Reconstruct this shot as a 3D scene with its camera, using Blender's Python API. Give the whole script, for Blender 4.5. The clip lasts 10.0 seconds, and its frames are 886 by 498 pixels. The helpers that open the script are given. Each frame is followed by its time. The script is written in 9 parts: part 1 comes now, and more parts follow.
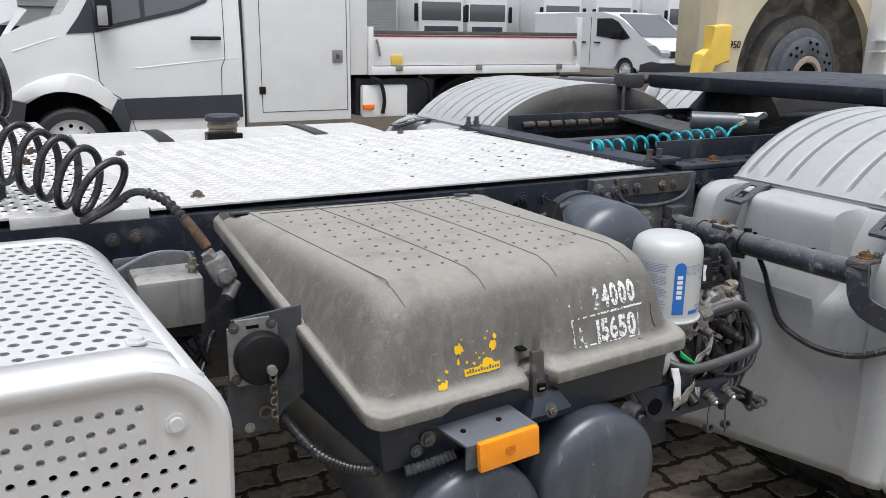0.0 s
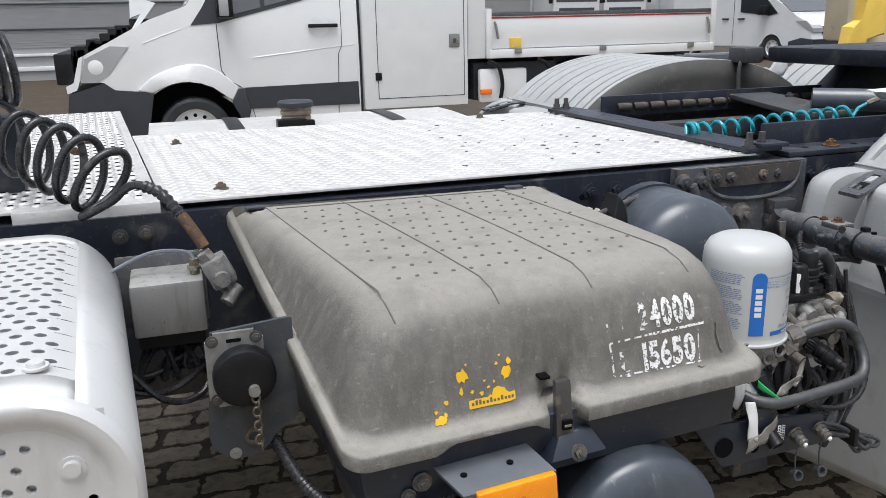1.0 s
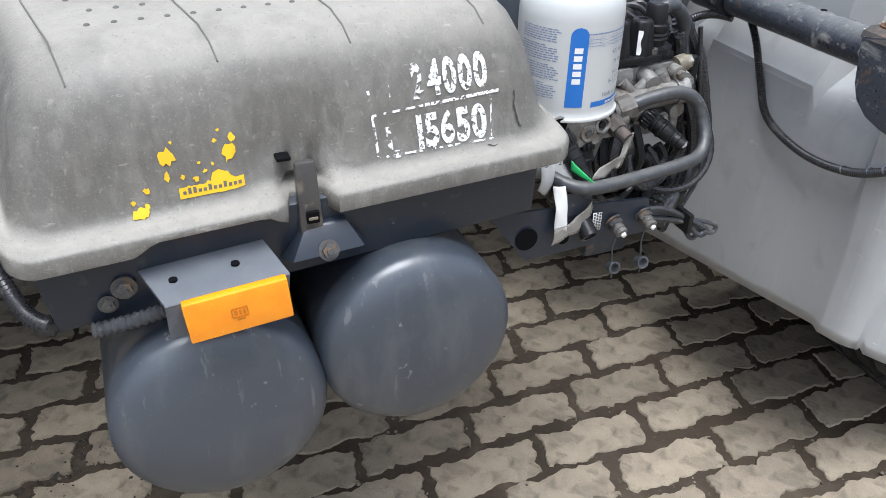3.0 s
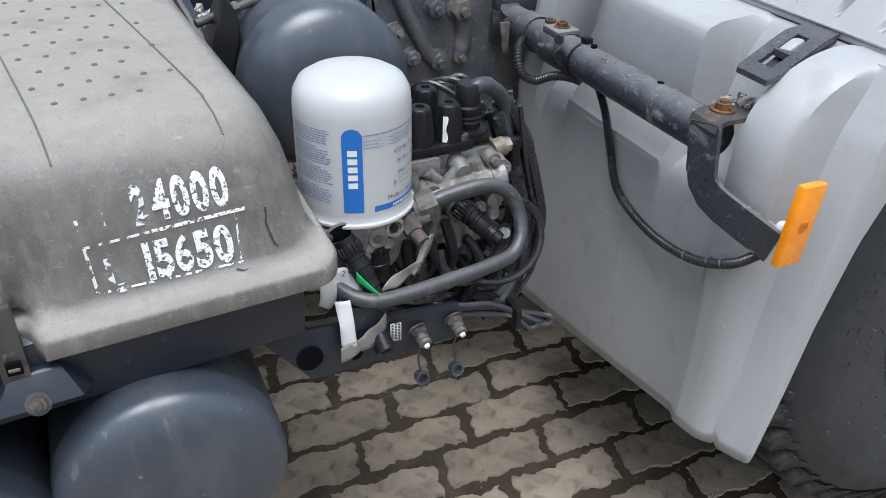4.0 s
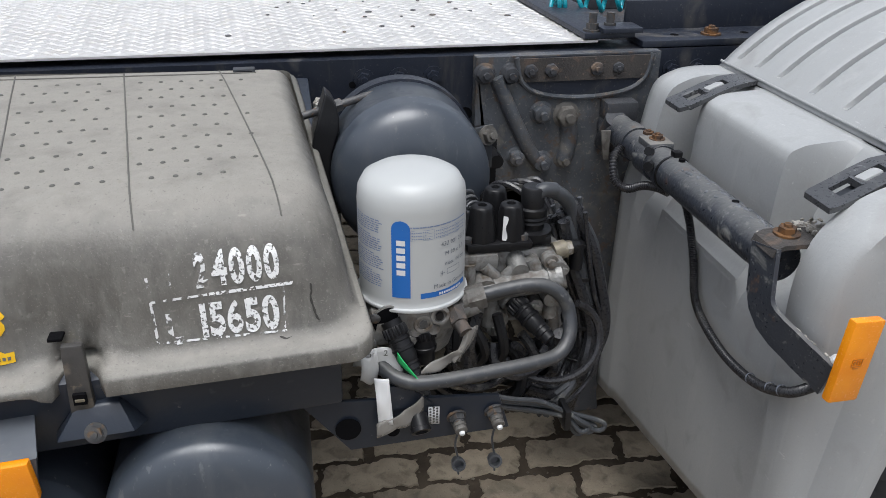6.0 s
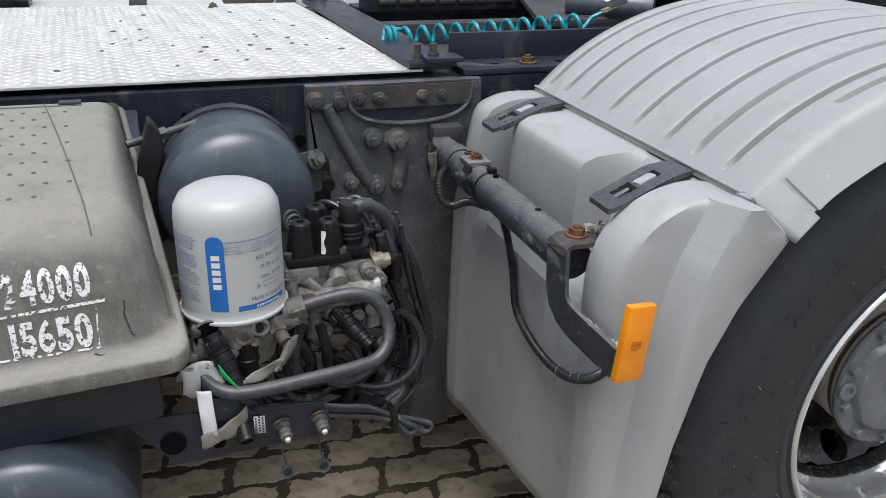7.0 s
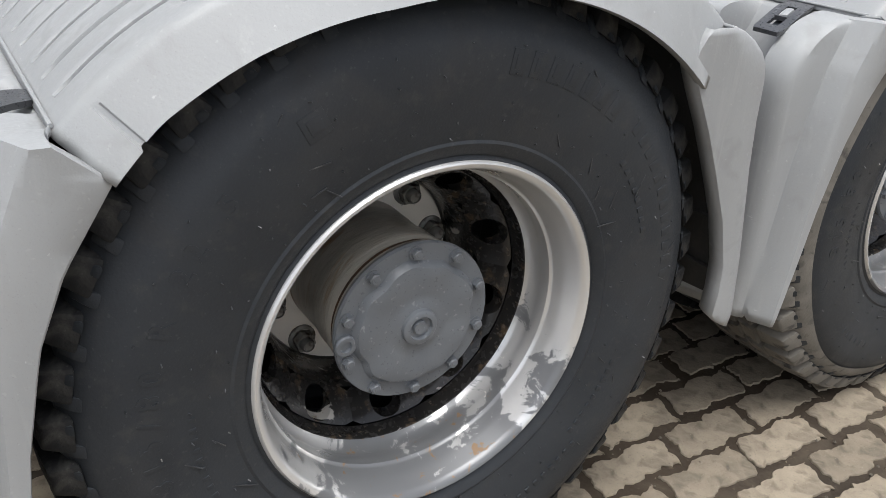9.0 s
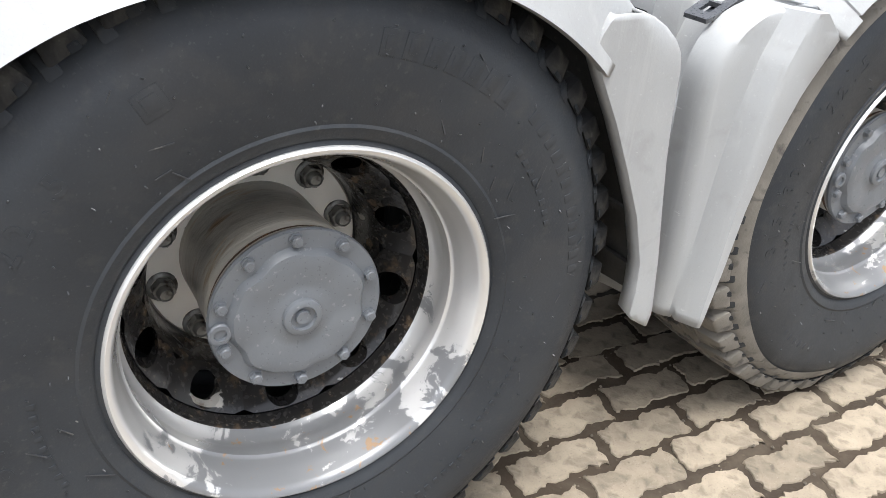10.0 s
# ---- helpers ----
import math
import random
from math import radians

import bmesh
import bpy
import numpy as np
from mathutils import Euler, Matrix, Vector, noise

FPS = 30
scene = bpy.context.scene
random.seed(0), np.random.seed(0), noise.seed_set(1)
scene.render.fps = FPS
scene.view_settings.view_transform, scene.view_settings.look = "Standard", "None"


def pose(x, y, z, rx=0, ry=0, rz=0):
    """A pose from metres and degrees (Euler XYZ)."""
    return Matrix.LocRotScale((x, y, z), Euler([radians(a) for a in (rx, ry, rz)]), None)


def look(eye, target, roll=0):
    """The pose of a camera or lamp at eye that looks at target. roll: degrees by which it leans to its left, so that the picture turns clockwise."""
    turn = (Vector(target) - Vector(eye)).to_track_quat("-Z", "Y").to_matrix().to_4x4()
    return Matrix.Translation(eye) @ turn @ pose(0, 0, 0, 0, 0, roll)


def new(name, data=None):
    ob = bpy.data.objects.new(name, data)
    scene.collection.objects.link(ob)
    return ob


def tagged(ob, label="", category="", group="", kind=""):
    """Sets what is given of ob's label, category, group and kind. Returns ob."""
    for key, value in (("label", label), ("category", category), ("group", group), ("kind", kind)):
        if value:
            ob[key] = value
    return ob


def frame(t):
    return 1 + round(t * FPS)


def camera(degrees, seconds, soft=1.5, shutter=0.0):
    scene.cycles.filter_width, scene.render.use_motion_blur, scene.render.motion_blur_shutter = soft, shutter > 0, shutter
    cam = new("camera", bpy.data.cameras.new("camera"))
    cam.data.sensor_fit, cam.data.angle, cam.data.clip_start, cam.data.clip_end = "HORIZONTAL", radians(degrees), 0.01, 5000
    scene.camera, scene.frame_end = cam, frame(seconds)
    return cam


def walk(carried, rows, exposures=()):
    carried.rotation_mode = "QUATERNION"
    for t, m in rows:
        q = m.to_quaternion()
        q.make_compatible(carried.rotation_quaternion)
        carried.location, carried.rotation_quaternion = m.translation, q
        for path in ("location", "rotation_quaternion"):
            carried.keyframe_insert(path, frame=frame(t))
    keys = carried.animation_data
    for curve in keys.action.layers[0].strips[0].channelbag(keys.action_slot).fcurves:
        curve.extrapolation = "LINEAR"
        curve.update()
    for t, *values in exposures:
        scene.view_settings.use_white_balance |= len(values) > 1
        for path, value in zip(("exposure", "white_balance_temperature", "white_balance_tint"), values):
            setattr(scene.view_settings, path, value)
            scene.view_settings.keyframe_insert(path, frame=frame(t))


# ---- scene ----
cam = camera(56.5, 10.0, soft=0.4)
PATH = [
    (0, (-0.129, 0.31, 1.292), (0.774, 2.019, 0.78), 0.7),
    (0.5, (-0.01, 0.394, 1.281), (0.807, 2.143, 0.756), -0.1),
    (0.7, (0.055, 0.422, 1.277), (0.802, 2.2, 0.747), -0.6),
    (1, (0.123, 0.429, 1.263), (0.722, 2.258, 0.719), -1.2),
    (1.2, (0.14, 0.425, 1.259), (0.692, 2.239, 0.622), -1.1),
    (1.5, (0.172, 0.426, 1.227), (0.678, 2.166, 0.38), -0.6),
    (1.8, (0.194, 0.413, 1.192), (0.666, 2.102, 0.231), -0.3),
    (2, (0.209, 0.41, 1.185), (0.666, 2.087, 0.196), -0.1),
    (2.2, (0.228, 0.409, 1.178), (0.676, 2.083, 0.179), 0.0),
    (3.3, (0.482, 0.629, 1.187), (1.189, 2.155, 0.105), 1.6),
    (3.5, (0.529, 0.649, 1.206), (1.236, 2.173, 0.121), 1.6),
    (3.7, (0.597, 0.649, 1.233), (1.289, 2.177, 0.144), 1.1),
    (4, (0.681, 0.632, 1.245), (1.397, 2.158, 0.168), 1.5),
    (4.2, (0.737, 0.61, 1.246), (1.449, 2.141, 0.175), 1.8),
    (4.5, (0.798, 0.603, 1.246), (1.398, 2.176, 0.167), 2.0),
    (4.7, (0.82, 0.626, 1.256), (1.276, 2.24, 0.167), 1.4),
    (5, (0.822, 0.639, 1.269), (1.193, 2.277, 0.182), 1.1),
    (5.2, (0.822, 0.629, 1.275), (1.18, 2.269, 0.188), 1.1),
    (6.3, (0.805, 0.514, 1.278), (1.151, 2.301, 0.448), 0.5),
    (6.5, (0.82, 0.494, 1.275), (1.176, 2.285, 0.459), 0.6),
    (6.8, (0.856, 0.463, 1.274), (1.33, 2.231, 0.468), 1.1),
    (7, (0.88, 0.452, 1.274), (1.493, 2.176, 0.467), 1.5),
    (7.2, (0.913, 0.445, 1.272), (1.609, 2.137, 0.464), 1.7),
    (7.5, (0.988, 0.446, 1.254), (1.734, 2.123, 0.459), 1.9),
    (7.7, (1.064, 0.468, 1.245), (1.904, 2.106, 0.464), 2.3),
    (8, (1.192, 0.495, 1.245), (2.117, 2.086, 0.463), 2.5),
    (8.2, (1.253, 0.499, 1.239), (2.194, 2.085, 0.463), 2.5),
    (8.5, (1.338, 0.476, 1.23), (2.295, 2.054, 0.459), 2.3),
    (8.7, (1.399, 0.464, 1.23), (2.365, 2.016, 0.419), 2.6),
    (9, (1.473, 0.418, 1.202), (2.434, 1.909, 0.278), 2.2),
    (9.2, (1.511, 0.395, 1.195), (2.452, 1.871, 0.226), 2.8),
    (9.5, (1.547, 0.362, 1.188), (2.472, 1.85, 0.223), 3.4),
    (9.7, (1.573, 0.354, 1.185), (2.496, 1.847, 0.227), 3.4),
    (10, (1.66, 0.372, 1.199), (2.574, 1.861, 0.227), 3.7),
]
EXPOSURES = [(0, 0.42, 6400, 10), (1.5, 0.43, 6380, 10), (2.2, 0.92, 6260, 10), (3.3, 0.97, 6060, 10), (4.0, 0.60, 6000, 10), (4.6, 0.42, 6180, 10), (5.2, 0.32, 6300, 10), (6.3, 0.24, 6330, 10), (7.2, 0.29, 6350, 10), (8.0, 0.48, 6430, 10), (8.6, 0.44, 6480, 10), (9, 0.42, 6500, 10), (9.5, 1.06, 6480, 10), (10, 1.17, 6480, 10)]
walk(cam, [(t, look(eye, target, roll)) for t, eye, target, roll in PATH], EXPOSURES)

# ---------------------------------------------------------------- light
world = bpy.data.worlds.new("overcast_sky")
scene.world = world
world.use_nodes = True
wn = world.node_tree
wn.nodes.clear()
sky = wn.nodes.new("ShaderNodeTexSky")
sky.sky_type = "NISHITA"
sky.sun_disc = False
sky.sun_elevation = radians(76)
sky.sun_rotation = radians(200)
sky.air_density, sky.dust_density, sky.ozone_density = 1.0, 4.0, 1.0
grey = wn.nodes.new("ShaderNodeHueSaturation")
grey.inputs["Saturation"].default_value = 0.42
bg = wn.nodes.new("ShaderNodeBackground")
bg.inputs["Strength"].default_value = 0.15
wout = wn.nodes.new("ShaderNodeOutputWorld")
wn.links.new(sky.outputs[0], grey.inputs["Color"])
wn.links.new(grey.outputs[0], bg.inputs["Color"])
wn.links.new(bg.outputs[0], wout.inputs[0])
sun = new("sun", bpy.data.lights.new("sun", "SUN"))
sun.data.energy, sun.data.angle, sun.data.color = 1.78, radians(40), (0.975, 1.0, 1.01)
sun.matrix_world = look((0, 0, 30), (3, 6.5, 0))

# ---------------------------------------------------------------- materials
def surf(name, a, b=None, rough=0.5, metal=0.0, scale=6.0, bump=0.15, grain=220.0, dirt=None, amount=0.3, dscale=9.0, spread=0.12, rvar=0.12, coat=0.0, obrand=0.0, stretch=(1, 1, 1), spec=0.5, specks=0.45, dust_toplight=None):
    """Two tones in broad clouds, dirt or wear in patches, and a fine relief."""
    m = bpy.data.materials.new(name)
    m.use_nodes = True
    n, l = m.node_tree.nodes, m.node_tree.links
    p = n["Principled BSDF"]
    co = n.new("ShaderNodeTexCoord")
    mp = n.new("ShaderNodeMapping")
    mp.inputs["Scale"].default_value = stretch
    l.new(co.outputs["Object"], mp.inputs["Vector"])

    def cloud(s, detail, dist=0.0):
        t = n.new("ShaderNodeTexNoise")
        t.inputs["Scale"].default_value, t.inputs["Detail"].default_value, t.inputs["Distortion"].default_value = s, detail, dist
        l.new(mp.outputs["Vector"], t.inputs["Vector"])
        return t.outputs["Fac"]

    def ramp(src, lo, hi):
        r = n.new("ShaderNodeMapRange")
        r.inputs["From Min"].default_value, r.inputs["From Max"].default_value = lo, hi
        l.new(src, r.inputs["Value"])
        return r.outputs["Result"]

    def mix(f, x, y):
        q = n.new("ShaderNodeMix")
        q.data_type = "RGBA"
        l.new(f, q.inputs["Factor"])
        for s, v in ((q.inputs["A"], x), (q.inputs["B"], y)):
            if isinstance(v, tuple):
                s.default_value = (*v, 1)
            else:
                l.new(v, s)
        return q.outputs["Result"]

    b = b or tuple(c * 0.82 for c in a)
    broad = ramp(cloud(scale, 5, 0.4), 0.3, 0.7)
    col = mix(broad, a, b)
    fine = cloud(grain, 3)
    rbase = ramp(fine, 0.2, 0.8)
    mr = n.new("ShaderNodeMapRange")
    mr.inputs["To Min"].default_value, mr.inputs["To Max"].default_value = max(rough - rvar, 0.03), min(rough + rvar, 1.0)
    l.new(rbase, mr.inputs["Value"])
    rsock = mr.outputs["Result"]
    msock = None
    if dirt:
        f = ramp(cloud(dscale, 8, 0.6), 1 - amount - spread * 0.5, 1 - amount + spread * 0.5)
        col = mix(f, col, dirt)
        spot = ramp(cloud(min(grain * 0.55, 150.0), 2), 0.66, 0.74)
        sm = n.new("ShaderNodeMath")
        sm.operation = "MULTIPLY"
        l.new(spot, sm.inputs[0])
        sm.inputs[1].default_value = specks
        col = mix(sm.outputs[0], col, tuple(min(c * 1.5, 0.9) for c in dirt))
        q = n.new("ShaderNodeMix")
        l.new(f, q.inputs["Factor"])
        l.new(rsock, q.inputs["A"])
        q.inputs["B"].default_value = 0.85
        rsock = q.outputs["Result"]
        if metal:
            q = n.new("ShaderNodeMix")
            l.new(f, q.inputs["Factor"])
            q.inputs["A"].default_value, q.inputs["B"].default_value = metal, 0.0
            msock = q.outputs["Result"]
    if dust_toplight:
        # paler tint on upward faces, in uneven patches: dust, and painted sky light
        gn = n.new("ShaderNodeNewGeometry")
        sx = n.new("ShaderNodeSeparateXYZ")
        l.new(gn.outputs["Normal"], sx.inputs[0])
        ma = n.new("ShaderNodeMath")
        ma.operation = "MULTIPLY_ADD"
        l.new(cloud(dust_toplight[3], 8, 0.5), ma.inputs[0])
        ma.inputs[1].default_value = dust_toplight[4]
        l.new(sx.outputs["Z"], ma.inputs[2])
        fs = ramp(ma.outputs[0], dust_toplight[1] + dust_toplight[4] * 0.5, dust_toplight[2] + dust_toplight[4] * 0.5)
        col = mix(fs, col, dust_toplight[0])
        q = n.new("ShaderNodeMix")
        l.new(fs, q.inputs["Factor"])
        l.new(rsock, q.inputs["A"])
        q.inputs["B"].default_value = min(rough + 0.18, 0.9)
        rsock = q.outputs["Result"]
    if obrand:
        oi = n.new("ShaderNodeObjectInfo")
        gi = n.new("ShaderNodeNewGeometry")
        ad = n.new("ShaderNodeMath")
        ad.operation = "ADD"
        l.new(oi.outputs["Random"], ad.inputs[0])
        l.new(gi.outputs["Random Per Island"], ad.inputs[1])
        fr = n.new("ShaderNodeMath")
        fr.operation = "FRACT"
        l.new(ad.outputs[0], fr.inputs[0])
        v = n.new("ShaderNodeMapRange")
        v.inputs["To Min"].default_value, v.inputs["To Max"].default_value = 1 - obrand, 1 + obrand
        l.new(fr.outputs[0], v.inputs["Value"])
        hs = n.new("ShaderNodeHueSaturation")
        l.new(v.outputs["Result"], hs.inputs["Value"])
        l.new(col, hs.inputs["Color"])
        col = hs.outputs["Color"]
    l.new(col, p.inputs["Base Color"])
    l.new(rsock, p.inputs["Roughness"])
    if msock:
        l.new(msock, p.inputs["Metallic"])
    else:
        p.inputs["Metallic"].default_value = metal
    p.inputs["Coat Weight"].default_value = coat
    p.inputs["Specular IOR Level"].default_value = spec
    p.inputs["Coat Roughness"].default_value = 0.12
    if bump:
        bn = n.new("ShaderNodeBump")
        bn.inputs["Strength"].default_value, bn.inputs["Distance"].default_value = bump, 0.003
        l.new(fine, bn.inputs["Height"])
        l.new(bn.outputs["Normal"], p.inputs["Normal"])
    return m


def weather(m, *layers):
    """Adds marks to a material: (scale along x, y, z, noise scale, from, to, colour, strength)."""
    n, l = m.node_tree.nodes, m.node_tree.links
    p = n["Principled BSDF"]
    co = n.new("ShaderNodeTexCoord")
    for k, (stretch, s, lo, hi, colour, strength) in enumerate(layers):
        mp = n.new("ShaderNodeMapping")
        mp.inputs["Scale"].default_value = stretch
        mp.inputs["Location"].default_value = (3.7 * k, 1.3 * k, 2.1 * k)
        mp.inputs["Rotation"].default_value = (0.3 * k, 0.2 * k, 0.5 * k)
        l.new(co.outputs["Object"], mp.inputs["Vector"])
        t = n.new("ShaderNodeTexNoise")
        t.inputs["Scale"].default_value, t.inputs["Detail"].default_value, t.inputs["Roughness"].default_value = s, 7, 0.62
        l.new(mp.outputs["Vector"], t.inputs["Vector"])
        r = n.new("ShaderNodeMapRange")
        r.inputs["From Min"].default_value, r.inputs["From Max"].default_value, r.inputs["To Max"].default_value = lo, hi, strength
        l.new(t.outputs["Fac"], r.inputs["Value"])
        q = n.new("ShaderNodeMix")
        q.data_type = "RGBA"
        l.new(r.outputs["Result"], q.inputs["Factor"])
        l.new(p.inputs["Base Color"].links[0].from_socket, q.inputs["A"])
        q.inputs["B"].default_value = (*colour, 1)
        l.new(q.outputs["Result"], p.inputs["Base Color"])
    return m


def worn(name, colour, keep=0.5, s=90.0, off=0.0):
    """Paint or print of which flakes are missing."""
    m = surf(name, colour, rough=0.7, bump=0.05)
    n, l = m.node_tree.nodes, m.node_tree.links
    t = n.new("ShaderNodeTexNoise")
    t.inputs["Scale"].default_value, t.inputs["Detail"].default_value = s, 6
    co = n.new("ShaderNodeTexCoord")
    mp = n.new("ShaderNodeMapping")
    mp.inputs["Location"].default_value = (off, off, off)
    l.new(co.outputs["Object"], mp.inputs["Vector"])
    l.new(mp.outputs["Vector"], t.inputs["Vector"])
    r = n.new("ShaderNodeMapRange")
    r.inputs["From Min"].default_value, r.inputs["From Max"].default_value = 1 - keep - 0.03, 1 - keep + 0.03
    l.new(t.outputs["Fac"], r.inputs["Value"])
    l.new(r.outputs["Result"], n["Principled BSDF"].inputs["Alpha"])
    return m


def flaked(name, paint, paint2, under, rust, rough, metal):
    """Bright paint that has come off in sharp-edged scales, most of all low down, with rust at the edge of the bare parts."""
    m = surf(name, paint, paint2, rough, metal, 5, 0.0, 24, rvar=0.04)
    n, l = m.node_tree.nodes, m.node_tree.links
    p = n["Principled BSDF"]
    co = n.new("ShaderNodeTexCoord")
    sx = n.new("ShaderNodeSeparateXYZ")
    l.new(co.outputs["Object"], sx.inputs[0])

    def scales(s, detail, low, lo, hi):
        t = n.new("ShaderNodeTexNoise")
        t.inputs["Scale"].default_value, t.inputs["Detail"].default_value, t.inputs["Roughness"].default_value, t.inputs["Distortion"].default_value = s, detail, 0.68, 0.5
        l.new(co.outputs["Object"], t.inputs["Vector"])
        a = n.new("ShaderNodeMath")
        a.operation = "MULTIPLY_ADD"
        l.new(sx.outputs["Z"], a.inputs[0])
        a.inputs[1].default_value = low
        l.new(t.outputs["Fac"], a.inputs[2])
        r = n.new("ShaderNodeMapRange")
        r.inputs["From Min"].default_value, r.inputs["From Max"].default_value = lo, hi
        l.new(a.outputs[0], r.inputs["Value"])
        return r.outputs["Result"]

    def over(socket, f, value):
        q = n.new("ShaderNodeMix")
        q.data_type = "RGBA" if isinstance(value, tuple) else "FLOAT"
        l.new(f, q.inputs["Factor"])
        links = p.inputs[socket].links
        if links:
            l.new(links[0].from_socket, q.inputs["A"])
        elif isinstance(value, tuple):
            q.inputs["A"].default_value = p.inputs[socket].default_value
        else:
            q.inputs["A"].default_value = p.inputs[socket].default_value
        q.inputs["B"].default_value = (*value, 1) if isinstance(value, tuple) else value
        l.new(q.outputs["Result"], p.inputs[socket])

    bare = scales(15, 8, -1.15, 0.697, 0.709)
    for socket, v in (("Base Color", under), ("Roughness", 0.30), ("Metallic", 0.25)):
        over(socket, bare, v)
    stain = scales(30, 6, -0.60, 0.755, 0.785)
    over("Base Color", stain, rust)
    over("Roughness", stain, 0.8)
    over("Metallic", stain, 0.0)
    return m


def glass(name, tint=(0.02, 0.025, 0.03)):
    m = bpy.data.materials.new(name)
    m.use_nodes = True
    p = m.node_tree.nodes["Principled BSDF"]
    p.inputs["Base Color"].default_value = (*tint, 1)
    p.inputs["Roughness"].default_value = 0.06
    p.inputs["Coat Weight"].default_value = 0.6
    return m


DARK = surf("chassis_paint", (0.022, 0.027, 0.040), (0.014, 0.0175, 0.027), 0.40, 0, 7, 0.15, 180, (0.075, 0.072, 0.068), 0.34, 16, 0.2, spec=0.4)
GRIME = surf("grimy_casting", (0.105, 0.108, 0.112), (0.058, 0.062, 0.068), 0.45, 0.0, 12, 0.35, 150, (0.16, 0.15, 0.138), 0.36, 26, 0.2, spec=0.5, dust_toplight=((0.20, 0.19, 0.17), 0.3, 1.2, 50, 1.0))
TOWER = surf("dusty_navy_casting", (0.098, 0.106, 0.118), (0.052, 0.058, 0.067), 0.42, 0.0, 14, 0.4, 150, (0.17, 0.155, 0.135), 0.36, 20, 0.22, spec=0.5)
TUBEPAINT = surf("dusty_tube_paint", (0.045, 0.050, 0.062), (0.030, 0.034, 0.043), 0.34, 0.0, 10, 0.25, 160, (0.24, 0.24, 0.225), 0.35, 24, 0.08, spec=0.55, dust_toplight=((0.14, 0.14, 0.135), 0.3, 1.3, 40, 1.0))
PIPE = surf("worn_pipe_paint", (0.040, 0.043, 0.048), (0.028, 0.030, 0.034), 0.36, 0.0, 10, 0.15, 160, (0.10, 0.097, 0.09), 0.31, 30, 0.12, spec=0.6, dust_toplight=((0.10, 0.098, 0.092), 0.45, 1.4, 60, 1.0))
NAVY = surf("navy_steel_paint", (0.020, 0.026, 0.038), (0.015, 0.020, 0.030), 0.34, 0, 5, 0.08, 120, (0.034, 0.036, 0.040), 0.30, 14, 0.2, rvar=0.06, spec=0.45)
RUSTY = surf("rusty_steel", (0.11, 0.065, 0.04), (0.055, 0.042, 0.034), 0.8, 0.1, 30, 0.4, 260, (0.17, 0.085, 0.035), 0.42, 60, spec=0.25)
RUSTPLATE = surf("rust_stained_plate", (0.072, 0.064, 0.058), (0.045, 0.042, 0.041), 0.7, 0.0, 20, 0.4, 260, (0.14, 0.10, 0.075), 0.36, 40, 0.2, spec=0.3)
RUSTDARK = surf("rust_spotted_frame", (0.060, 0.062, 0.068), (0.036, 0.038, 0.043), 0.5, 0, 12, 0.35, 200, (0.15, 0.11, 0.08), 0.36, 30, 0.15, spec=0.3)
BOLT = surf("dull_bolt", (0.10, 0.10, 0.10), (0.05, 0.05, 0.052), 0.5, 0.35, 60, 0.2, 300, (0.12, 0.08, 0.05), 0.4, 90)
ZINC = surf("zinc_bolt", (0.34, 0.34, 0.33), (0.22, 0.22, 0.21), 0.45, 0.6, 60, 0.1, 300)
# top tinted pale for dust and the sky light on it, front kept darker
COVER = surf("weathered_plastic", (0.120, 0.1125, 0.099), (0.0985, 0.0925, 0.082), 0.46, 0, 14, 0.25, 320, (0.155, 0.149, 0.133), 0.40, 75, 0.22, rvar=0.10, stretch=(1, 1, 0.6), spec=0.5, specks=0.5, dust_toplight=((0.29, 0.274, 0.242), 0.55, 1.10, 60, 0.25))
COVERDARK = surf("plastic_groove", (0.13, 0.126, 0.116), None, 0.7, spec=0.3)
SCRAPE = surf("scraped_plastic", (0.045, 0.043, 0.04), (0.06, 0.057, 0.052), 0.7, spec=0.2)
GROOVE = surf("cover_seam", (0.135, 0.130, 0.119), None, 0.7, spec=0.3)
BOXMETAL = surf("brushed_box_metal", (0.33, 0.325, 0.315), (0.22, 0.216, 0.21), 0.36, 0.5, 10, 0.05, 200, (0.25, 0.24, 0.225), 0.3, 20, 0.2, stretch=(1, 1, 0.25), specks=0.2, dust_toplight=((0.42, 0.41, 0.39), 0.5, 1.0, 60, 0.4))
LATCH = surf("worn_latch_steel", (0.070, 0.066, 0.062), (0.045, 0.043, 0.042), 0.42, 0.2, 30, 0.2, 200, (0.16, 0.13, 0.095), 0.33, 40, 0.2)
PALEPLATE = surf("dusty_blue_plate", (0.060, 0.070, 0.085), (0.048, 0.056, 0.069), 0.36, 0, 8, 0.05, 160, (0.13, 0.135, 0.14), 0.36, 20, 0.2, rvar=0.04, spec=0.6, dust_toplight=((0.115, 0.125, 0.14), 0.3, 1.3, 40, 0.6))
PLATE = surf("dusty_dark_plate", (0.048, 0.053, 0.06), (0.033, 0.037, 0.043), 0.5, 0, 9, 0.15, 200, (0.09, 0.088, 0.083), 0.36, 18, 0.25)
TANK = surf("blue_grey_paint", (0.051, 0.061, 0.077), (0.040, 0.049, 0.063), 0.34, 0, 5, 0.0, 40, (0.078, 0.083, 0.090), 0.31, 14, 0.25, rvar=0.03, spec=0.75, specks=0.0)
MUD = surf("grey_mudguard", (0.375, 0.383, 0.384), (0.33, 0.337, 0.338), 0.46, 0, 4, 0.08, 260, (0.31, 0.312, 0.308), 0.32, 18, 0.25, specks=0.3)
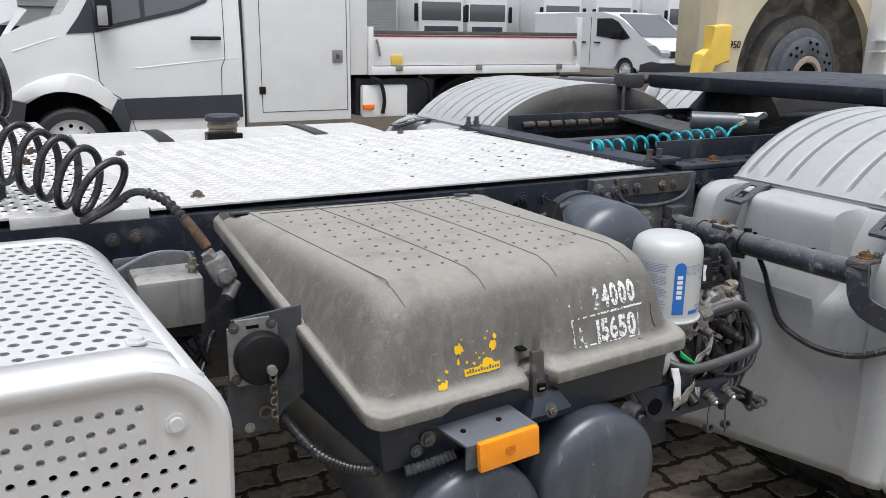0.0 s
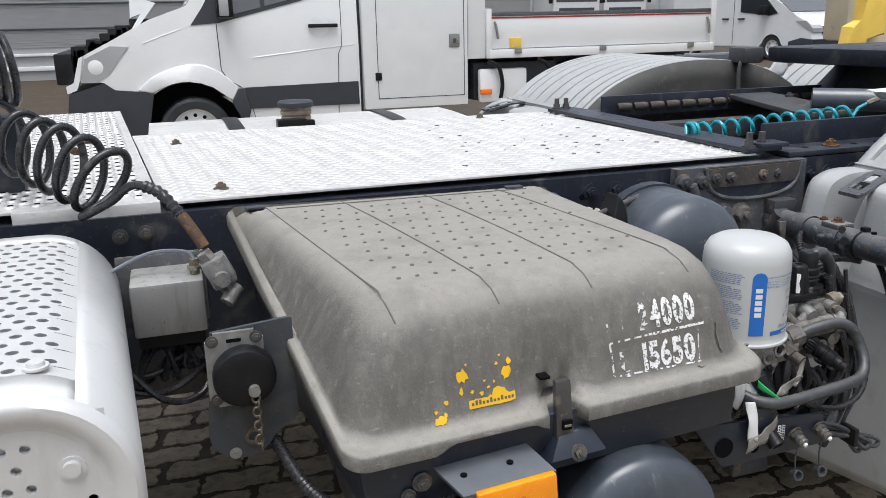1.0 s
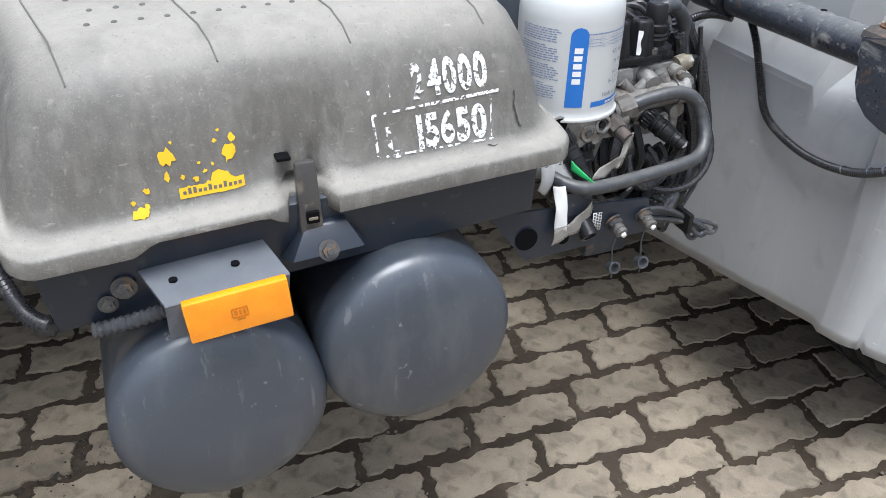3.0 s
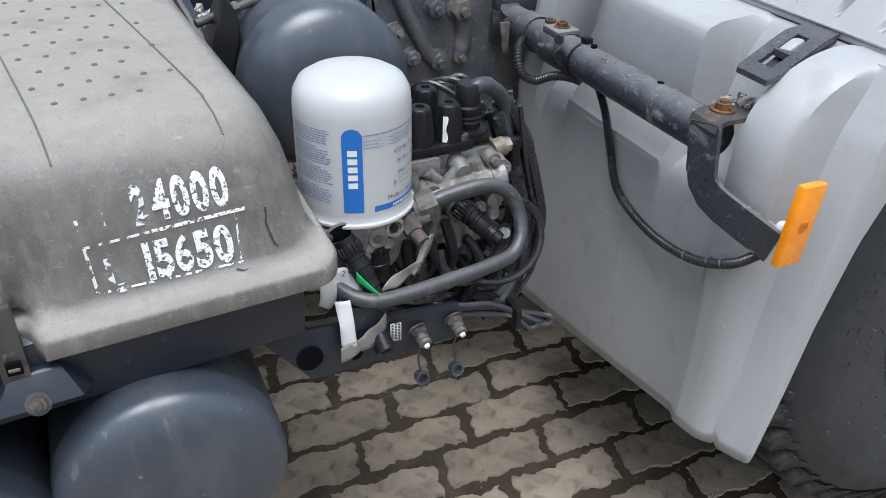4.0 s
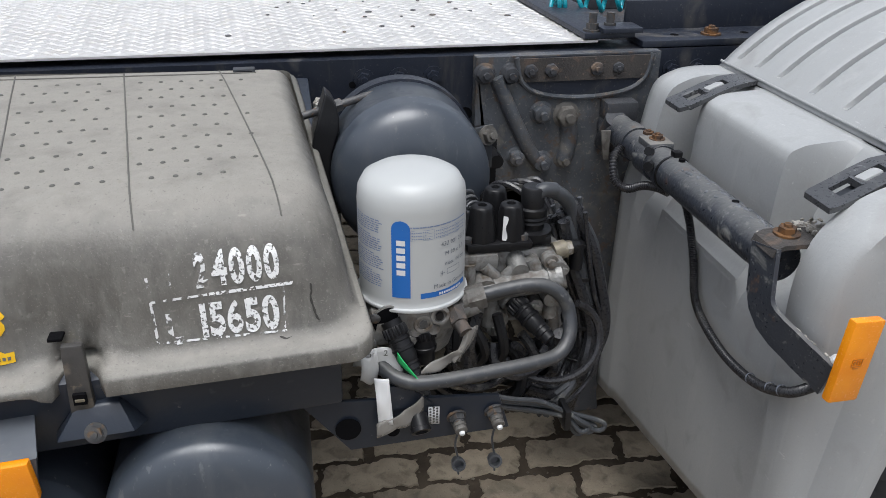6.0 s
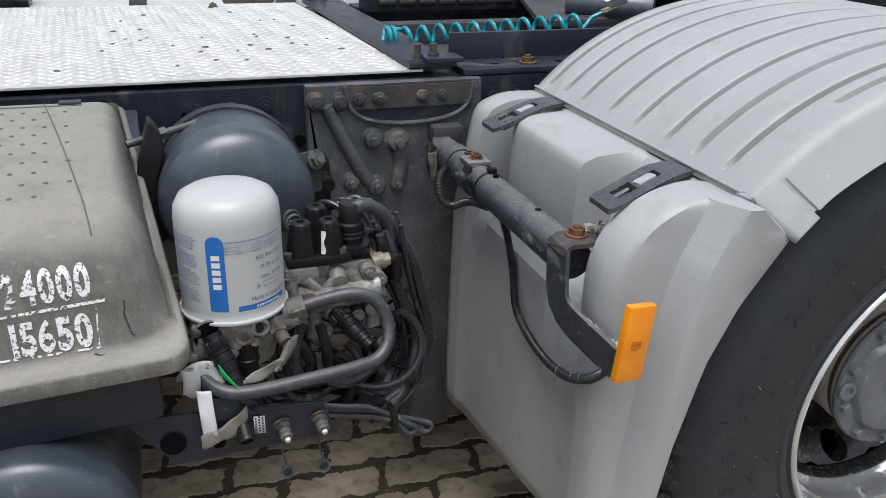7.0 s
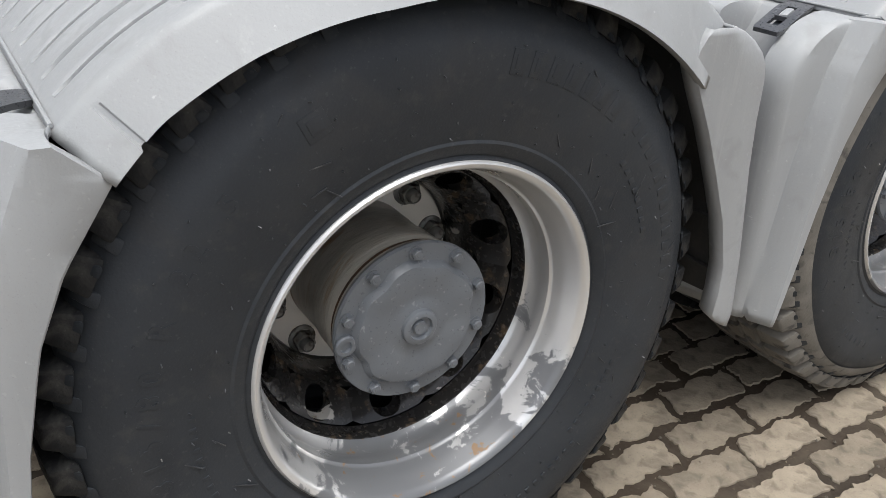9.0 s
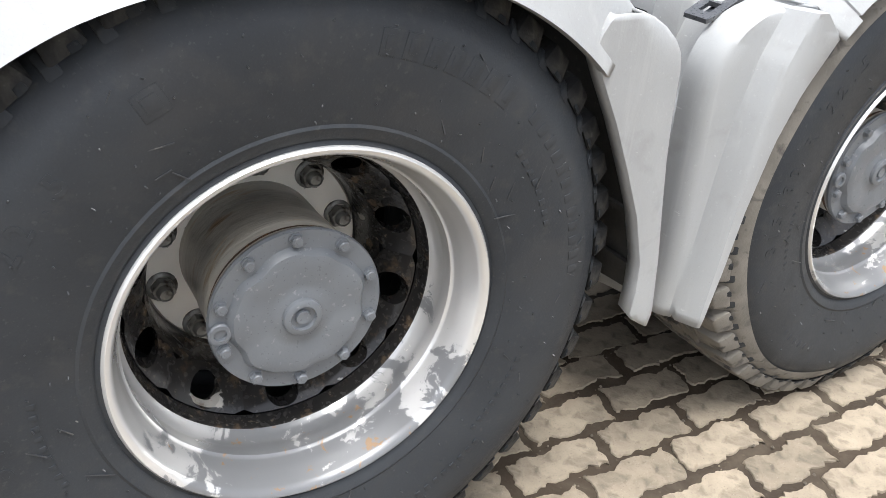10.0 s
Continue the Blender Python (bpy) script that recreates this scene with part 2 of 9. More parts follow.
MUDDARK = surf("mudguard_strap", (0.066, 0.068, 0.072), (0.048, 0.050, 0.053), 0.32, 0, 20, 0.1, 200, (0.24, 0.24, 0.235), 0.3, 40, 0.2)
# grimy, and darkened further to carry the deep shade of the wheel well
MUDINNER = surf("grimy_shaded_inner_guard", (0.060, 0.058, 0.054), (0.040, 0.039, 0.037), 0.6, 0, 4, 0.15, 160, (0.10, 0.092, 0.08), 0.3, 15, 0.25)
ALU = surf("tread_plate_aluminium", (0.70, 0.69, 0.675), (0.59, 0.58, 0.565), 0.40, 0.4, 14, 0.15, 250, (0.48, 0.46, 0.43), 0.33, 30, 0.2)
SILVER = surf("silver_paint", (0.66, 0.66, 0.655), (0.60, 0.60, 0.595), 0.38, 0.25, 5, 0.04, 400, (0.48, 0.47, 0.44), 0.26, 20, 0.12)
# near-black colour that paints the shade inside holes, slots and recesses
HOLE_SHADE = surf("painted_inner_shade", (0.006, 0.006, 0.007), None, 0.8, bump=0, spec=0.05)
RUBBER = surf("tyre_rubber", (0.040, 0.0445, 0.050), (0.028, 0.0315, 0.036), 0.50, 0, 6, 0.14, 300, (0.050, 0.050, 0.050), 0.33, 9, 0.3, spec=0.28)
# worn tread rubber, darker than the sidewall to paint the guard's shade
LUGRUBBER = surf("worn_lug_rubber", (0.014, 0.015, 0.016), (0.022, 0.022, 0.022), 0.6, 0, 12, 0.2, 200, (0.06, 0.056, 0.05), 0.33, 20, 0.3, spec=0.12)
PALETREAD = surf("dry_muddy_tread", (0.24, 0.222, 0.192), (0.15, 0.14, 0.122), 0.85, 0, 14, 0.3, 200, (0.07, 0.066, 0.062), 0.38, 30, 0.15, spec=0.2)
BLACK = surf("black_plastic", (0.008, 0.008, 0.009), (0.012, 0.012, 0.013), 0.36, 0, 20, 0.06, 300, (0.030, 0.028, 0.026), 0.22, 40, spec=0.25, specks=0.2)
HOSE = surf("black_hose", (0.016, 0.016, 0.018), (0.027, 0.027, 0.030), 0.30, 0, 20, 0.1, 300, (0.085, 0.082, 0.076), 0.33, 30, spec=0.45, specks=0.3)
GREYHOSE = surf("dusty_hose", (0.058, 0.061, 0.067), (0.034, 0.037, 0.041), 0.38, 0, 20, 0.1, 300, (0.13, 0.127, 0.118), 0.34, 30)
RIM = flaked("flaking_silver_rim", (0.79, 0.79, 0.78), (0.68, 0.675, 0.66), (0.19, 0.194, 0.20), (0.27, 0.18, 0.11), 0.22, 0.5)
RIMBLACK = surf("flaking_black_disc", (0.014, 0.014, 0.015), (0.030, 0.028, 0.026), 0.24, 0.0, 7, 0.02, 90, (0.42, 0.40, 0.37), 0.335, 14, 0.02, specks=0.1)
DISC = surf("bare_wheel_disc", (0.76, 0.73, 0.67), (0.64, 0.61, 0.55), 0.36, 0.0, 8, 0.03, 240, (0.035, 0.032, 0.03), 0.31, 20, 0.03, specks=0.0)
HUB = surf("grimy_hub", (0.54, 0.51, 0.45), (0.24, 0.228, 0.20), 0.36, 0.0, 14, 0.5, 120, (0.30, 0.20, 0.11), 0.33, 30, 0.16, stretch=(0.3, 1.6, 0.3), spec=0.55)
HUBCAP = surf("grey_hub_paint", (0.168, 0.181, 0.195), (0.137, 0.148, 0.162), 0.34, 0, 9, 0.10, 200, (0.24, 0.24, 0.235), 0.27, 22, 0.1)
NUT = surf("greasy_wheel_nut", (0.24, 0.235, 0.22), (0.10, 0.095, 0.085), 0.38, 0.35, 60, 0.2, 300, (0.05, 0.04, 0.03), 0.42, 70)
SHOULDER = surf("dusty_shoulder_lug", (0.030, 0.030, 0.030), (0.017, 0.018, 0.019), 0.6, 0, 16, 0.5, 120, (0.10, 0.095, 0.085), 0.36, 34, 0.3, spec=0.2)
CASTALU = surf("oxidised_cast_aluminium", (0.29, 0.286, 0.272), (0.15, 0.148, 0.142), 0.45, 0.35, 40, 0.3, 260, (0.085, 0.066, 0.048), 0.42, 50, 0.2)
WHITECAN = surf("white_cartridge", (0.46, 0.47, 0.465), (0.42, 0.43, 0.425), 0.34, 0.0, 5, 0.0, 60, rvar=0.04)
BLUE = surf("label_blue", (0.020, 0.155, 0.52), None, 0.4, bump=0)
PALEBLUE = surf("label_text_blue", (0.19, 0.25, 0.40), None, 0.5, bump=0)
PRINTGREY = surf("label_print", (0.15, 0.165, 0.20), None, 0.5, bump=0)
WHITE = surf("white_print", (0.8, 0.8, 0.79), None, 0.5, bump=0)
AMBER = surf("amber_reflector", (0.95, 0.33, 0.008), (0.85, 0.26, 0.006), 0.22, 0, 30, 0.12, 380, None, coat=0.5)
AMBERDARK = surf("amber_moulding", (0.55, 0.16, 0.004), None, 0.3)
STENCIL = worn("worn_stencil_paint", (0.80, 0.80, 0.79), 0.56, 280, 0.83)
STENCIL2 = worn("very_worn_stencil_paint", (0.7, 0.7, 0.69), 0.49, 130)
YELLOW = surf("yellow_sticker", (0.85, 0.50, 0.012), None, 0.5, bump=0)
TEAL = surf("teal_air_line", (0.01, 0.30, 0.37), (0.008, 0.24, 0.30), 0.3, coat=0.3)
CARWHITE = surf("white_car_paint", (0.76, 0.77, 0.775), (0.72, 0.73, 0.735), 0.22, 0, 3, 0.0, 100, (0.62, 0.62, 0.61), 0.24, 5, 0.2, coat=0.6)
BOXGREY = surf("white_locker", (0.78, 0.80, 0.805), (0.73, 0.745, 0.75), 0.4, 0, 4, 0.0, 100)
TRIM = surf("dark_plastic_trim", (0.035, 0.04, 0.05), (0.028, 0.032, 0.04), 0.5)
GLASS = glass("dark_window")
PANE = glass("tinted_window", (0.10, 0.105, 0.11))
LENS = glass("headlamp_lens", (0.35, 0.36, 0.37))
WALLGREY = surf("ribbed_cladding", (0.40, 0.405, 0.405), (0.36, 0.362, 0.362), 0.5, 0, 1.5, 0.0)
ASPHALT = surf("brown_mud_joint", (0.066, 0.048, 0.032), (0.040, 0.030, 0.021), 0.75, 0, 3, 0.6, 120, (0.10, 0.08, 0.058), 0.36, 10, 0.3, spec=0.3, specks=0.3)
STONE = surf("concrete_paver", (0.335, 0.281, 0.210), (0.245, 0.206, 0.155), 0.80, 0, 22, 0.5, 90, (0.15, 0.126, 0.096), 0.38, 30, 0.25, obrand=0.20, spec=0.3, specks=0.35)
GRIT = surf("joint_grit", (0.20, 0.17, 0.13), (0.09, 0.075, 0.06), 0.8, 0, 30, 0.3, 200, obrand=0.5)
LOADER = surf("cream_loader_paint", (0.62, 0.55, 0.40), (0.54, 0.48, 0.35), 0.5, 0, 3, 0.0, 100, (0.4, 0.36, 0.28), 0.3, 6)
LOADERY = surf("yellow_loader_paint", (0.80, 0.56, 0.10), (0.7, 0.47, 0.08), 0.45, bump=0)
ORANGE = surf("orange_lamp", (0.9, 0.18, 0.01), None, 0.3, bump=0)
PAPER = surf("white_tag", (0.52, 0.52, 0.51), (0.42, 0.42, 0.41), 0.7, 0, 40, 0.1)
GREEN = surf("green_tag", (0.02, 0.42, 0.12), None, 0.6, bump=0)
FILMTAPE = surf("clear_tape", (0.36, 0.34, 0.31), (0.26, 0.245, 0.22), 0.16, bump=0.2, grain=60)
FILMTAPE.node_tree.nodes["Principled BSDF"].inputs["Alpha"].default_value = 0.62
DUSTNUT = surf("dusty_nut", (0.150, 0.141, 0.126), (0.080, 0.076, 0.070), 0.55, 0.0, 50, 0.4, 200, (0.070, 0.060, 0.052), 0.40, 60, 0.2, spec=0.4)
SCALE = surf("lifting_paint_scale", (0.17, 0.18, 0.195), (0.10, 0.108, 0.12), 0.5, 0, 60, 0.3, 200)
PALECRUST = surf("pale_dry_crust", (0.46, 0.44, 0.40), (0.28, 0.26, 0.225), 0.9, 0, 70, 0.7, 200, (0.20, 0.12, 0.07), 0.30, 60)
CHAIN = surf("rusty_chain", (0.17, 0.14, 0.105), (0.10, 0.08, 0.06), 0.6, 0.4, 60)
BRASS = surf("brass_fitting", (0.24, 0.21, 0.15), (0.12, 0.105, 0.08), 0.5, 0.3, 60, 0.3, 200, (0.30, 0.28, 0.25), 0.4, 80)
CRUST = surf("flaking_crust", (0.34, 0.30, 0.25), (0.22, 0.17, 0.12), 0.9, 0, 40, 0.6, 200)
EXHAUST = surf("rusty_exhaust_pipe", (0.30, 0.23, 0.17), (0.19, 0.135, 0.095), 0.55, 0.2, 10, 0.3, 200, (0.42, 0.38, 0.33), 0.34, 14, 0.2)

weather(COVER, ((1, 1, 0.12), 45, 0.52, 0.72, (0.206, 0.191, 0.172), 0.4), ((1, 1, 0.2), 16, 0.50, 0.70, (0.088, 0.085, 0.077), 0.35), ((0.25, 1, 1), 130, 0.64, 0.70, (0.30, 0.278, 0.25), 0.45), ((1, 1, 1), 34, 0.64, 0.70, (0.16, 0.145, 0.095), 0.22), ((1, 1, 1), 260, 0.60, 0.68, (0.060, 0.058, 0.053), 0.4), ((1, 1, 1), 430, 0.59, 0.66, (0.27, 0.258, 0.23), 0.4))
weather(MUD, ((1, 1, 0.18), 26, 0.56, 0.72, (0.33, 0.33, 0.325), 0.5), ((1, 0.2, 1), 90, 0.68, 0.72, (0.60, 0.60, 0.59), 0.5), ((1, 1, 1), 300, 0.66, 0.72, (0.22, 0.21, 0.20), 0.45), ((1, 1, 1), 520, 0.60, 0.68, (0.25, 0.25, 0.245), 0.35), ((1, 1, 0.08), 34, 0.58, 0.70, (0.42, 0.425, 0.42), 0.5))
weather(TANK, ((1, 1, 0.3), 22, 0.52, 0.70, (0.095, 0.103, 0.112), 0.5), ((1, 1, 1), 60, 0.67, 0.70, (0.26, 0.25, 0.23), 0.6), ((1, 1, 0.1), 50, 0.64, 0.68, (0.15, 0.155, 0.16), 0.5), ((1, 1, 1), 240, 0.64, 0.70, (0.14, 0.14, 0.135), 0.5))
weather(BOXMETAL, ((1, 1, 0.15), 60, 0.52, 0.68, (0.12, 0.115, 0.108), 0.55), ((1, 1, 1), 200, 0.62, 0.68, (0.10, 0.095, 0.085), 0.5))
weather(RIMBLACK, ((1, 1, 1), 26, 0.56, 0.64, (0.15, 0.105, 0.065), 0.55), ((1, 1, 1), 90, 0.62, 0.67, (0.24, 0.20, 0.15), 0.5))
weather(RUBBER, ((1, 1, 1), 40, 0.55, 0.70, (0.056, 0.056, 0.055), 0.5), ((1, 1, 1), 380, 0.64, 0.72, (0.085, 0.083, 0.078), 0.5))
weather(SILVER, ((1, 1, 0.3), 30, 0.56, 0.70, (0.50, 0.495, 0.475), 0.45), ((1, 1, 1), 320, 0.66, 0.70, (0.36, 0.34, 0.31), 0.5))
weather(ALU, ((1, 1, 1), 26, 0.56, 0.66, (0.56, 0.53, 0.48), 0.5), ((1, 1, 1), 150, 0.66, 0.70, (0.20, 0.17, 0.14), 0.6))
weather(DARK, ((1, 1, 1), 180, 0.64, 0.70, (0.12, 0.11, 0.10), 0.55), ((1, 1, 0.15), 40, 0.58, 0.70, (0.07, 0.066, 0.06), 0.5))
weather(TOWER, ((1, 1, 0.3), 24, 0.52, 0.66, (0.075, 0.058, 0.043), 0.6), ((1, 1, 1), 110, 0.60, 0.68, (0.26, 0.235, 0.20), 0.6), ((1, 1, 1), 46, 0.58, 0.64, (0.115, 0.068, 0.038), 0.6), ((1, 1, 1), 220, 0.62, 0.68, (0.30, 0.28, 0.25), 0.5))
weather(TUBEPAINT, ((1, 1, 1), 70, 0.60, 0.66, (0.20, 0.20, 0.19), 0.5), ((1, 1, 1), 30, 0.62, 0.68, (0.16, 0.085, 0.045), 0.5), ((1, 1, 1), 240, 0.62, 0.68, (0.22, 0.22, 0.21), 0.5))
weather(PIPE, ((1, 1, 1), 120, 0.64, 0.70, (0.20, 0.195, 0.185), 0.5), ((1, 1, 1), 36, 0.60, 0.66, (0.09, 0.088, 0.083), 0.5))
weather(NAVY, ((1, 1, 1), 90, 0.68, 0.72, (0.22, 0.21, 0.19), 0.5), ((1, 1, 0.3), 20, 0.55, 0.70, (0.030, 0.034, 0.040), 0.5))
weather(STONE, ((1, 1, 1), 260, 0.58, 0.66, (0.11, 0.095, 0.075), 0.5), ((1, 1, 1), 420, 0.62, 0.68, (0.46, 0.41, 0.33), 0.5))

# ---------------------------------------------------------------- mesh tools
PLACE = {}


def thing(name, at, label, category, group="", kind=""):
    e = new(name)
    e.location = at
    PLACE[e.name] = Vector(at)
    return tagged(e, label, category, group, kind)


def part(name, bm, material, parent, label="", at=(0, 0, 0), smooth=40, mesh=None, solid=0.0, bevel=0.0):
    if mesh is None:
        mesh = bpy.data.meshes.new(name)
        bmesh.ops.recalc_face_normals(bm, faces=bm.faces)
        if smooth:
            for f in bm.faces:
                f.smooth = True
            for e in bm.edges:
                if len(e.link_faces) == 2 and e.calc_face_angle(0) > radians(smooth):
                    e.smooth = False
        bm.to_mesh(mesh)
        bm.free()
        mesh.materials.append(material)
    ob = new(name, mesh)
    PLACE[ob.name] = Vector(at)
    if parent:
        ob.parent = parent
        ob.matrix_parent_inverse = Matrix.Translation(-PLACE[parent.name])
    ob.location = at
    if solid:
        s = ob.modifiers.new("thickness", "SOLIDIFY")
        s.thickness, s.offset = solid, -1
    if bevel:
        b = ob.modifiers.new("edge", "BEVEL")
        b.width, b.segments, b.limit_method = bevel, 2, "ANGLE"
    return tagged(ob, label) if label else ob


def B():
    return bmesh.new()


def box(bm, x0, x1, y0, y1, z0, z1, m=None, bevel=0.0):
    r = bmesh.ops.create_cube(bm, size=1)["verts"]
    for v in r:
        v.co = Vector(((x0 + x1) / 2 + v.co.x * (x1 - x0), (y0 + y1) / 2 + v.co.y * (y1 - y0), (z0 + z1) / 2 + v.co.z * (z1 - z0)))
    if bevel:
        es = list({e for v in r for e in v.link_edges})
        r = list({v for f in bmesh.ops.bevel(bm, geom=es, offset=bevel, segments=2, profile=0.6, affect="EDGES")["faces"] for v in f.verts} | {v for v in r if v.is_valid})
    if m is not None:
        for v in r:
            v.co = m @ v.co
    return bm


def hexa(bm, pts, bevel=0.0):
    """A block from its eight corners: bottom four round, then top four."""
    v = [bm.verts.new(p) for p in pts]
    for f in ((0, 3, 2, 1), (4, 5, 6, 7), (0, 1, 5, 4), (1, 2, 6, 5), (2, 3, 7, 6), (3, 0, 4, 7)):
        bm.faces.new([v[i] for i in f])
    if bevel:
        bmesh.ops.bevel(bm, geom=list({e for q in v for e in q.link_edges}), offset=bevel, segments=2, profile=0.6, affect="EDGES")
    return bm


def frame_at(d):
    d = Vector(d).normalized()
    a = d.orthogonal().normalized()
    return a, d.cross(a), d


def rod(bm, p0, p1, r0, r1=None, seg=16, caps=True):
    p0, p1 = Vector(p0), Vector(p1)
    r1 = r0 if r1 is None else r1
    a, b, d = frame_at(p1 - p0)
    rings = []
    for p, r in ((p0, r0), (p1, r1)):
        rings.append([bm.verts.new(p + (a * math.cos(2 * math.pi * i / seg) + b * math.sin(2 * math.pi * i / seg)) * r) for i in range(seg)])
    for i in range(seg):
        j = (i + 1) % seg
        bm.faces.new((rings[0][i], rings[0][j], rings[1][j], rings[1][i]))
    if caps:
        bm.faces.new(rings[0][::-1])
        bm.faces.new(rings[1])
    return bm


def lathe(bm, origin, axis, profile, seg=48, start=None):
    """Turns (radius, distance along the axis) pairs round the axis."""
    origin = Vector(origin)
    a, b, d = frame_at(axis)
    rings = []
    for r, h in profile:
        if r < 1e-5:
            rings.append([bm.verts.new(origin + d * h)])
        else:
            rings.append([bm.verts.new(origin + d * h + (a * math.cos(2 * math.pi * i / seg) + b * math.sin(2 * math.pi * i / seg)) * r) for i in range(seg)])
    for p, q in zip(rings, rings[1:]):
        for i in range(seg):
            j = (i + 1) % seg
            if len(p) == 1 and len(q) == 1:
                continue
            if len(p) == 1:
                bm.faces.new((p[0], q[j], q[i]))
            elif len(q) == 1:
                bm.faces.new((p[i], p[j], q[0]))
            else:
                bm.faces.new((p[i], p[j], q[j], q[i]))
    return bm


def smooth_line(pts, n=8):
    """A rounded curve through the points."""
    pts = [Vector(p) for p in pts]
    out = []
    for i in range(len(pts) - 1):
        p0, p1, p2, p3 = pts[max(i - 1, 0)], pts[i], pts[i + 1], pts[min(i + 2, len(pts) - 1)]
        for k in range(n):
            t = k / n
            out.append(0.5 * ((2 * p1) + (p2 - p0) * t + (2 * p0 - 5 * p1 + 4 * p2 - p3) * t * t + (3 * p1 - p0 - 3 * p2 + p3) * t ** 3))
    return out + [pts[-1]]


def tube(bm, pts, r, seg=10, ripple=0.0):
    """A hose or pipe along the points."""
    pts = [Vector(p) for p in pts]
    pts = [p for i, p in enumerate(pts) if i == 0 or (p - pts[i - 1]).length > 1e-5]
    up = None
    rings = []
    for i, p in enumerate(pts):
        d = (pts[min(i + 1, len(pts) - 1)] - pts[max(i - 1, 0)]).normalized()
        if up is None:
            up = d.orthogonal().normalized()
        a = (up - d * up.dot(d)).normalized()
        up = a
        b = d.cross(a)
        rr = r * (1 + (ripple if i % 2 else -ripple))
        rings.append([bm.verts.new(p + (a * math.cos(2 * math.pi * k / seg) + b * math.sin(2 * math.pi * k / seg)) * rr) for k in range(seg)])
    for p, q in zip(rings, rings[1:]):
        for i in range(seg):
            j = (i + 1) % seg
            bm.faces.new((p[i], p[j], q[j], q[i]))
    bm.faces.new(rings[0][::-1])
    bm.faces.new(rings[-1])
    return bm


def bolt(bm, p, d, r=0.012, h=0.01, washer=True):
    """A hexagon head on a washer, pointing along d."""
    p, d = Vector(p), Vector(d).normalized()
    if washer:
        rod(bm, p, p + d * h * 0.25, r * 1.45, seg=16)
    rod(bm, p + d * h * 0.25, p + d * h, r, seg=6)
    rod(bm, p + d * h, p + d * h * 1.35, r * 0.5, r * 0.45, seg=10)
    return bm


def sheet(bm, fn, nu, nv, closed_u=False):
    """A grid of faces from fn(u, v) with u and v between 0 and 1."""
    g = [[bm.verts.new(fn(i / nu, j / nv)) for j in range(nv + 1)] for i in range(nu + (0 if closed_u else 1))]
    for i in range(nu):
        for j in range(nv):
            p, q = g[i], g[(i + 1) % len(g)]
            bm.faces.new((p[j], p[j + 1], q[j + 1], q[j]))
    return bm


def holed(bm, fn, cu, cv, hu, hv, ru, rv, n=12, depth=None):
    """One cell of a perforated sheet: the square round (cu, cv) with half sizes hu, hv and an oval hole."""
    outer, inner, low = [], [], []
    for k in range(n):
        a = 2 * math.pi * (k + 0.5) / n
        c, s = math.cos(a), math.sin(a)
        q = 1 / max(abs(c), abs(s))
        outer.append(bm.verts.new(fn(cu + hu * c * q, cv + hv * s * q)))
        inner.append(bm.verts.new(fn(cu + ru * c, cv + rv * s)))
        if depth is not None:
            low.append(bm.verts.new(fn(cu + ru * c * 0.9, cv + rv * s * 0.9) + depth))
    for k in range(n):
        j = (k + 1) % n
        bm.faces.new((outer[k], outer[j], inner[j], inner[k]))
        if depth is not None:
            bm.faces.new((inner[k], inner[j], low[j], low[k]))
    return bm


def text_bm(body, size, m, depth=0.0006, bold=0.0):
    cu = bpy.data.curves.new("lettering", "FONT")
    cu.body, cu.size, cu.extrude, cu.offset = body, size, depth, bold
    ob = bpy.data.objects.new("lettering", cu)
    scene.collection.objects.link(ob)
    dg = bpy.context.evaluated_depsgraph_get()
    me = bpy.data.meshes.new_from_object(ob.evaluated_get(dg))
    bm = B()
    bm.from_mesh(me)
    bpy.data.objects.remove(ob)
    bpy.data.meshes.remove(me)
    bm.transform(m)
    return bm


def lerp(a, b, t):
    return a + (b - a) * t


def interp(table, x):
    for (x0, y0), (x1, y1) in zip(table, table[1:]):
        if x <= x1:
            return lerp(y0, y1, max(0.0, (x - x0) / (x1 - x0)))
    return table[-1][1]

from mathutils.bvhtree import BVHTree

# ---------------------------------------------------------------- ground
gbm = B()
box(gbm, -150, 150, -150, 150, -0.3, -0.0050)
ground = part("ground", gbm, ASPHALT, None, "brown sand bed of a paved yard reaching far")
tagged(ground, "", "ground", "", "structure")

# ---------------------------------------------------------------- the truck
truck = thing("truck", (1.6, 2.42, 0), "dark navy truck chassis with aluminium deck and grey mudguards", "truck")
MID = 2.42


def far(v):
    return Vector((v[0], 2 * MID - v[1], v[2]))


# frame rails: C-sections open to the inside
for side in (0, 1):
    bm = B()
    y0 = 1.93
    for a, b, c, d in ((y0, y0 + 0.009, 0.665, 0.938), (y0 + 0.009, y0 + 0.08, 0.929, 0.938), (y0 + 0.009, y0 + 0.08, 0.665, 0.674)):
        box(bm, -1.2, 4.6, a, b, c, d)
    if side:
        bm.transform(Matrix.Translation((0, 2 * MID, 0)) @ Matrix.Diagonal((1, -1, 1, 1)))
    rail = part("frame_rail", bm, RUSTDARK if side else DARK, truck, "dark navy steel frame rail, rust spotted")
    if not side:
        near_rail = rail
for x in (-0.9, 0.55, 1.62, 2.7, 3.9):
    bm = B()
    box(bm, x - 0.05, x + 0.05, 1.945, 2 * MID - 1.945, 0.72, 0.88, bevel=0.01)
    part("cross_member", bm, RUSTDARK, truck)

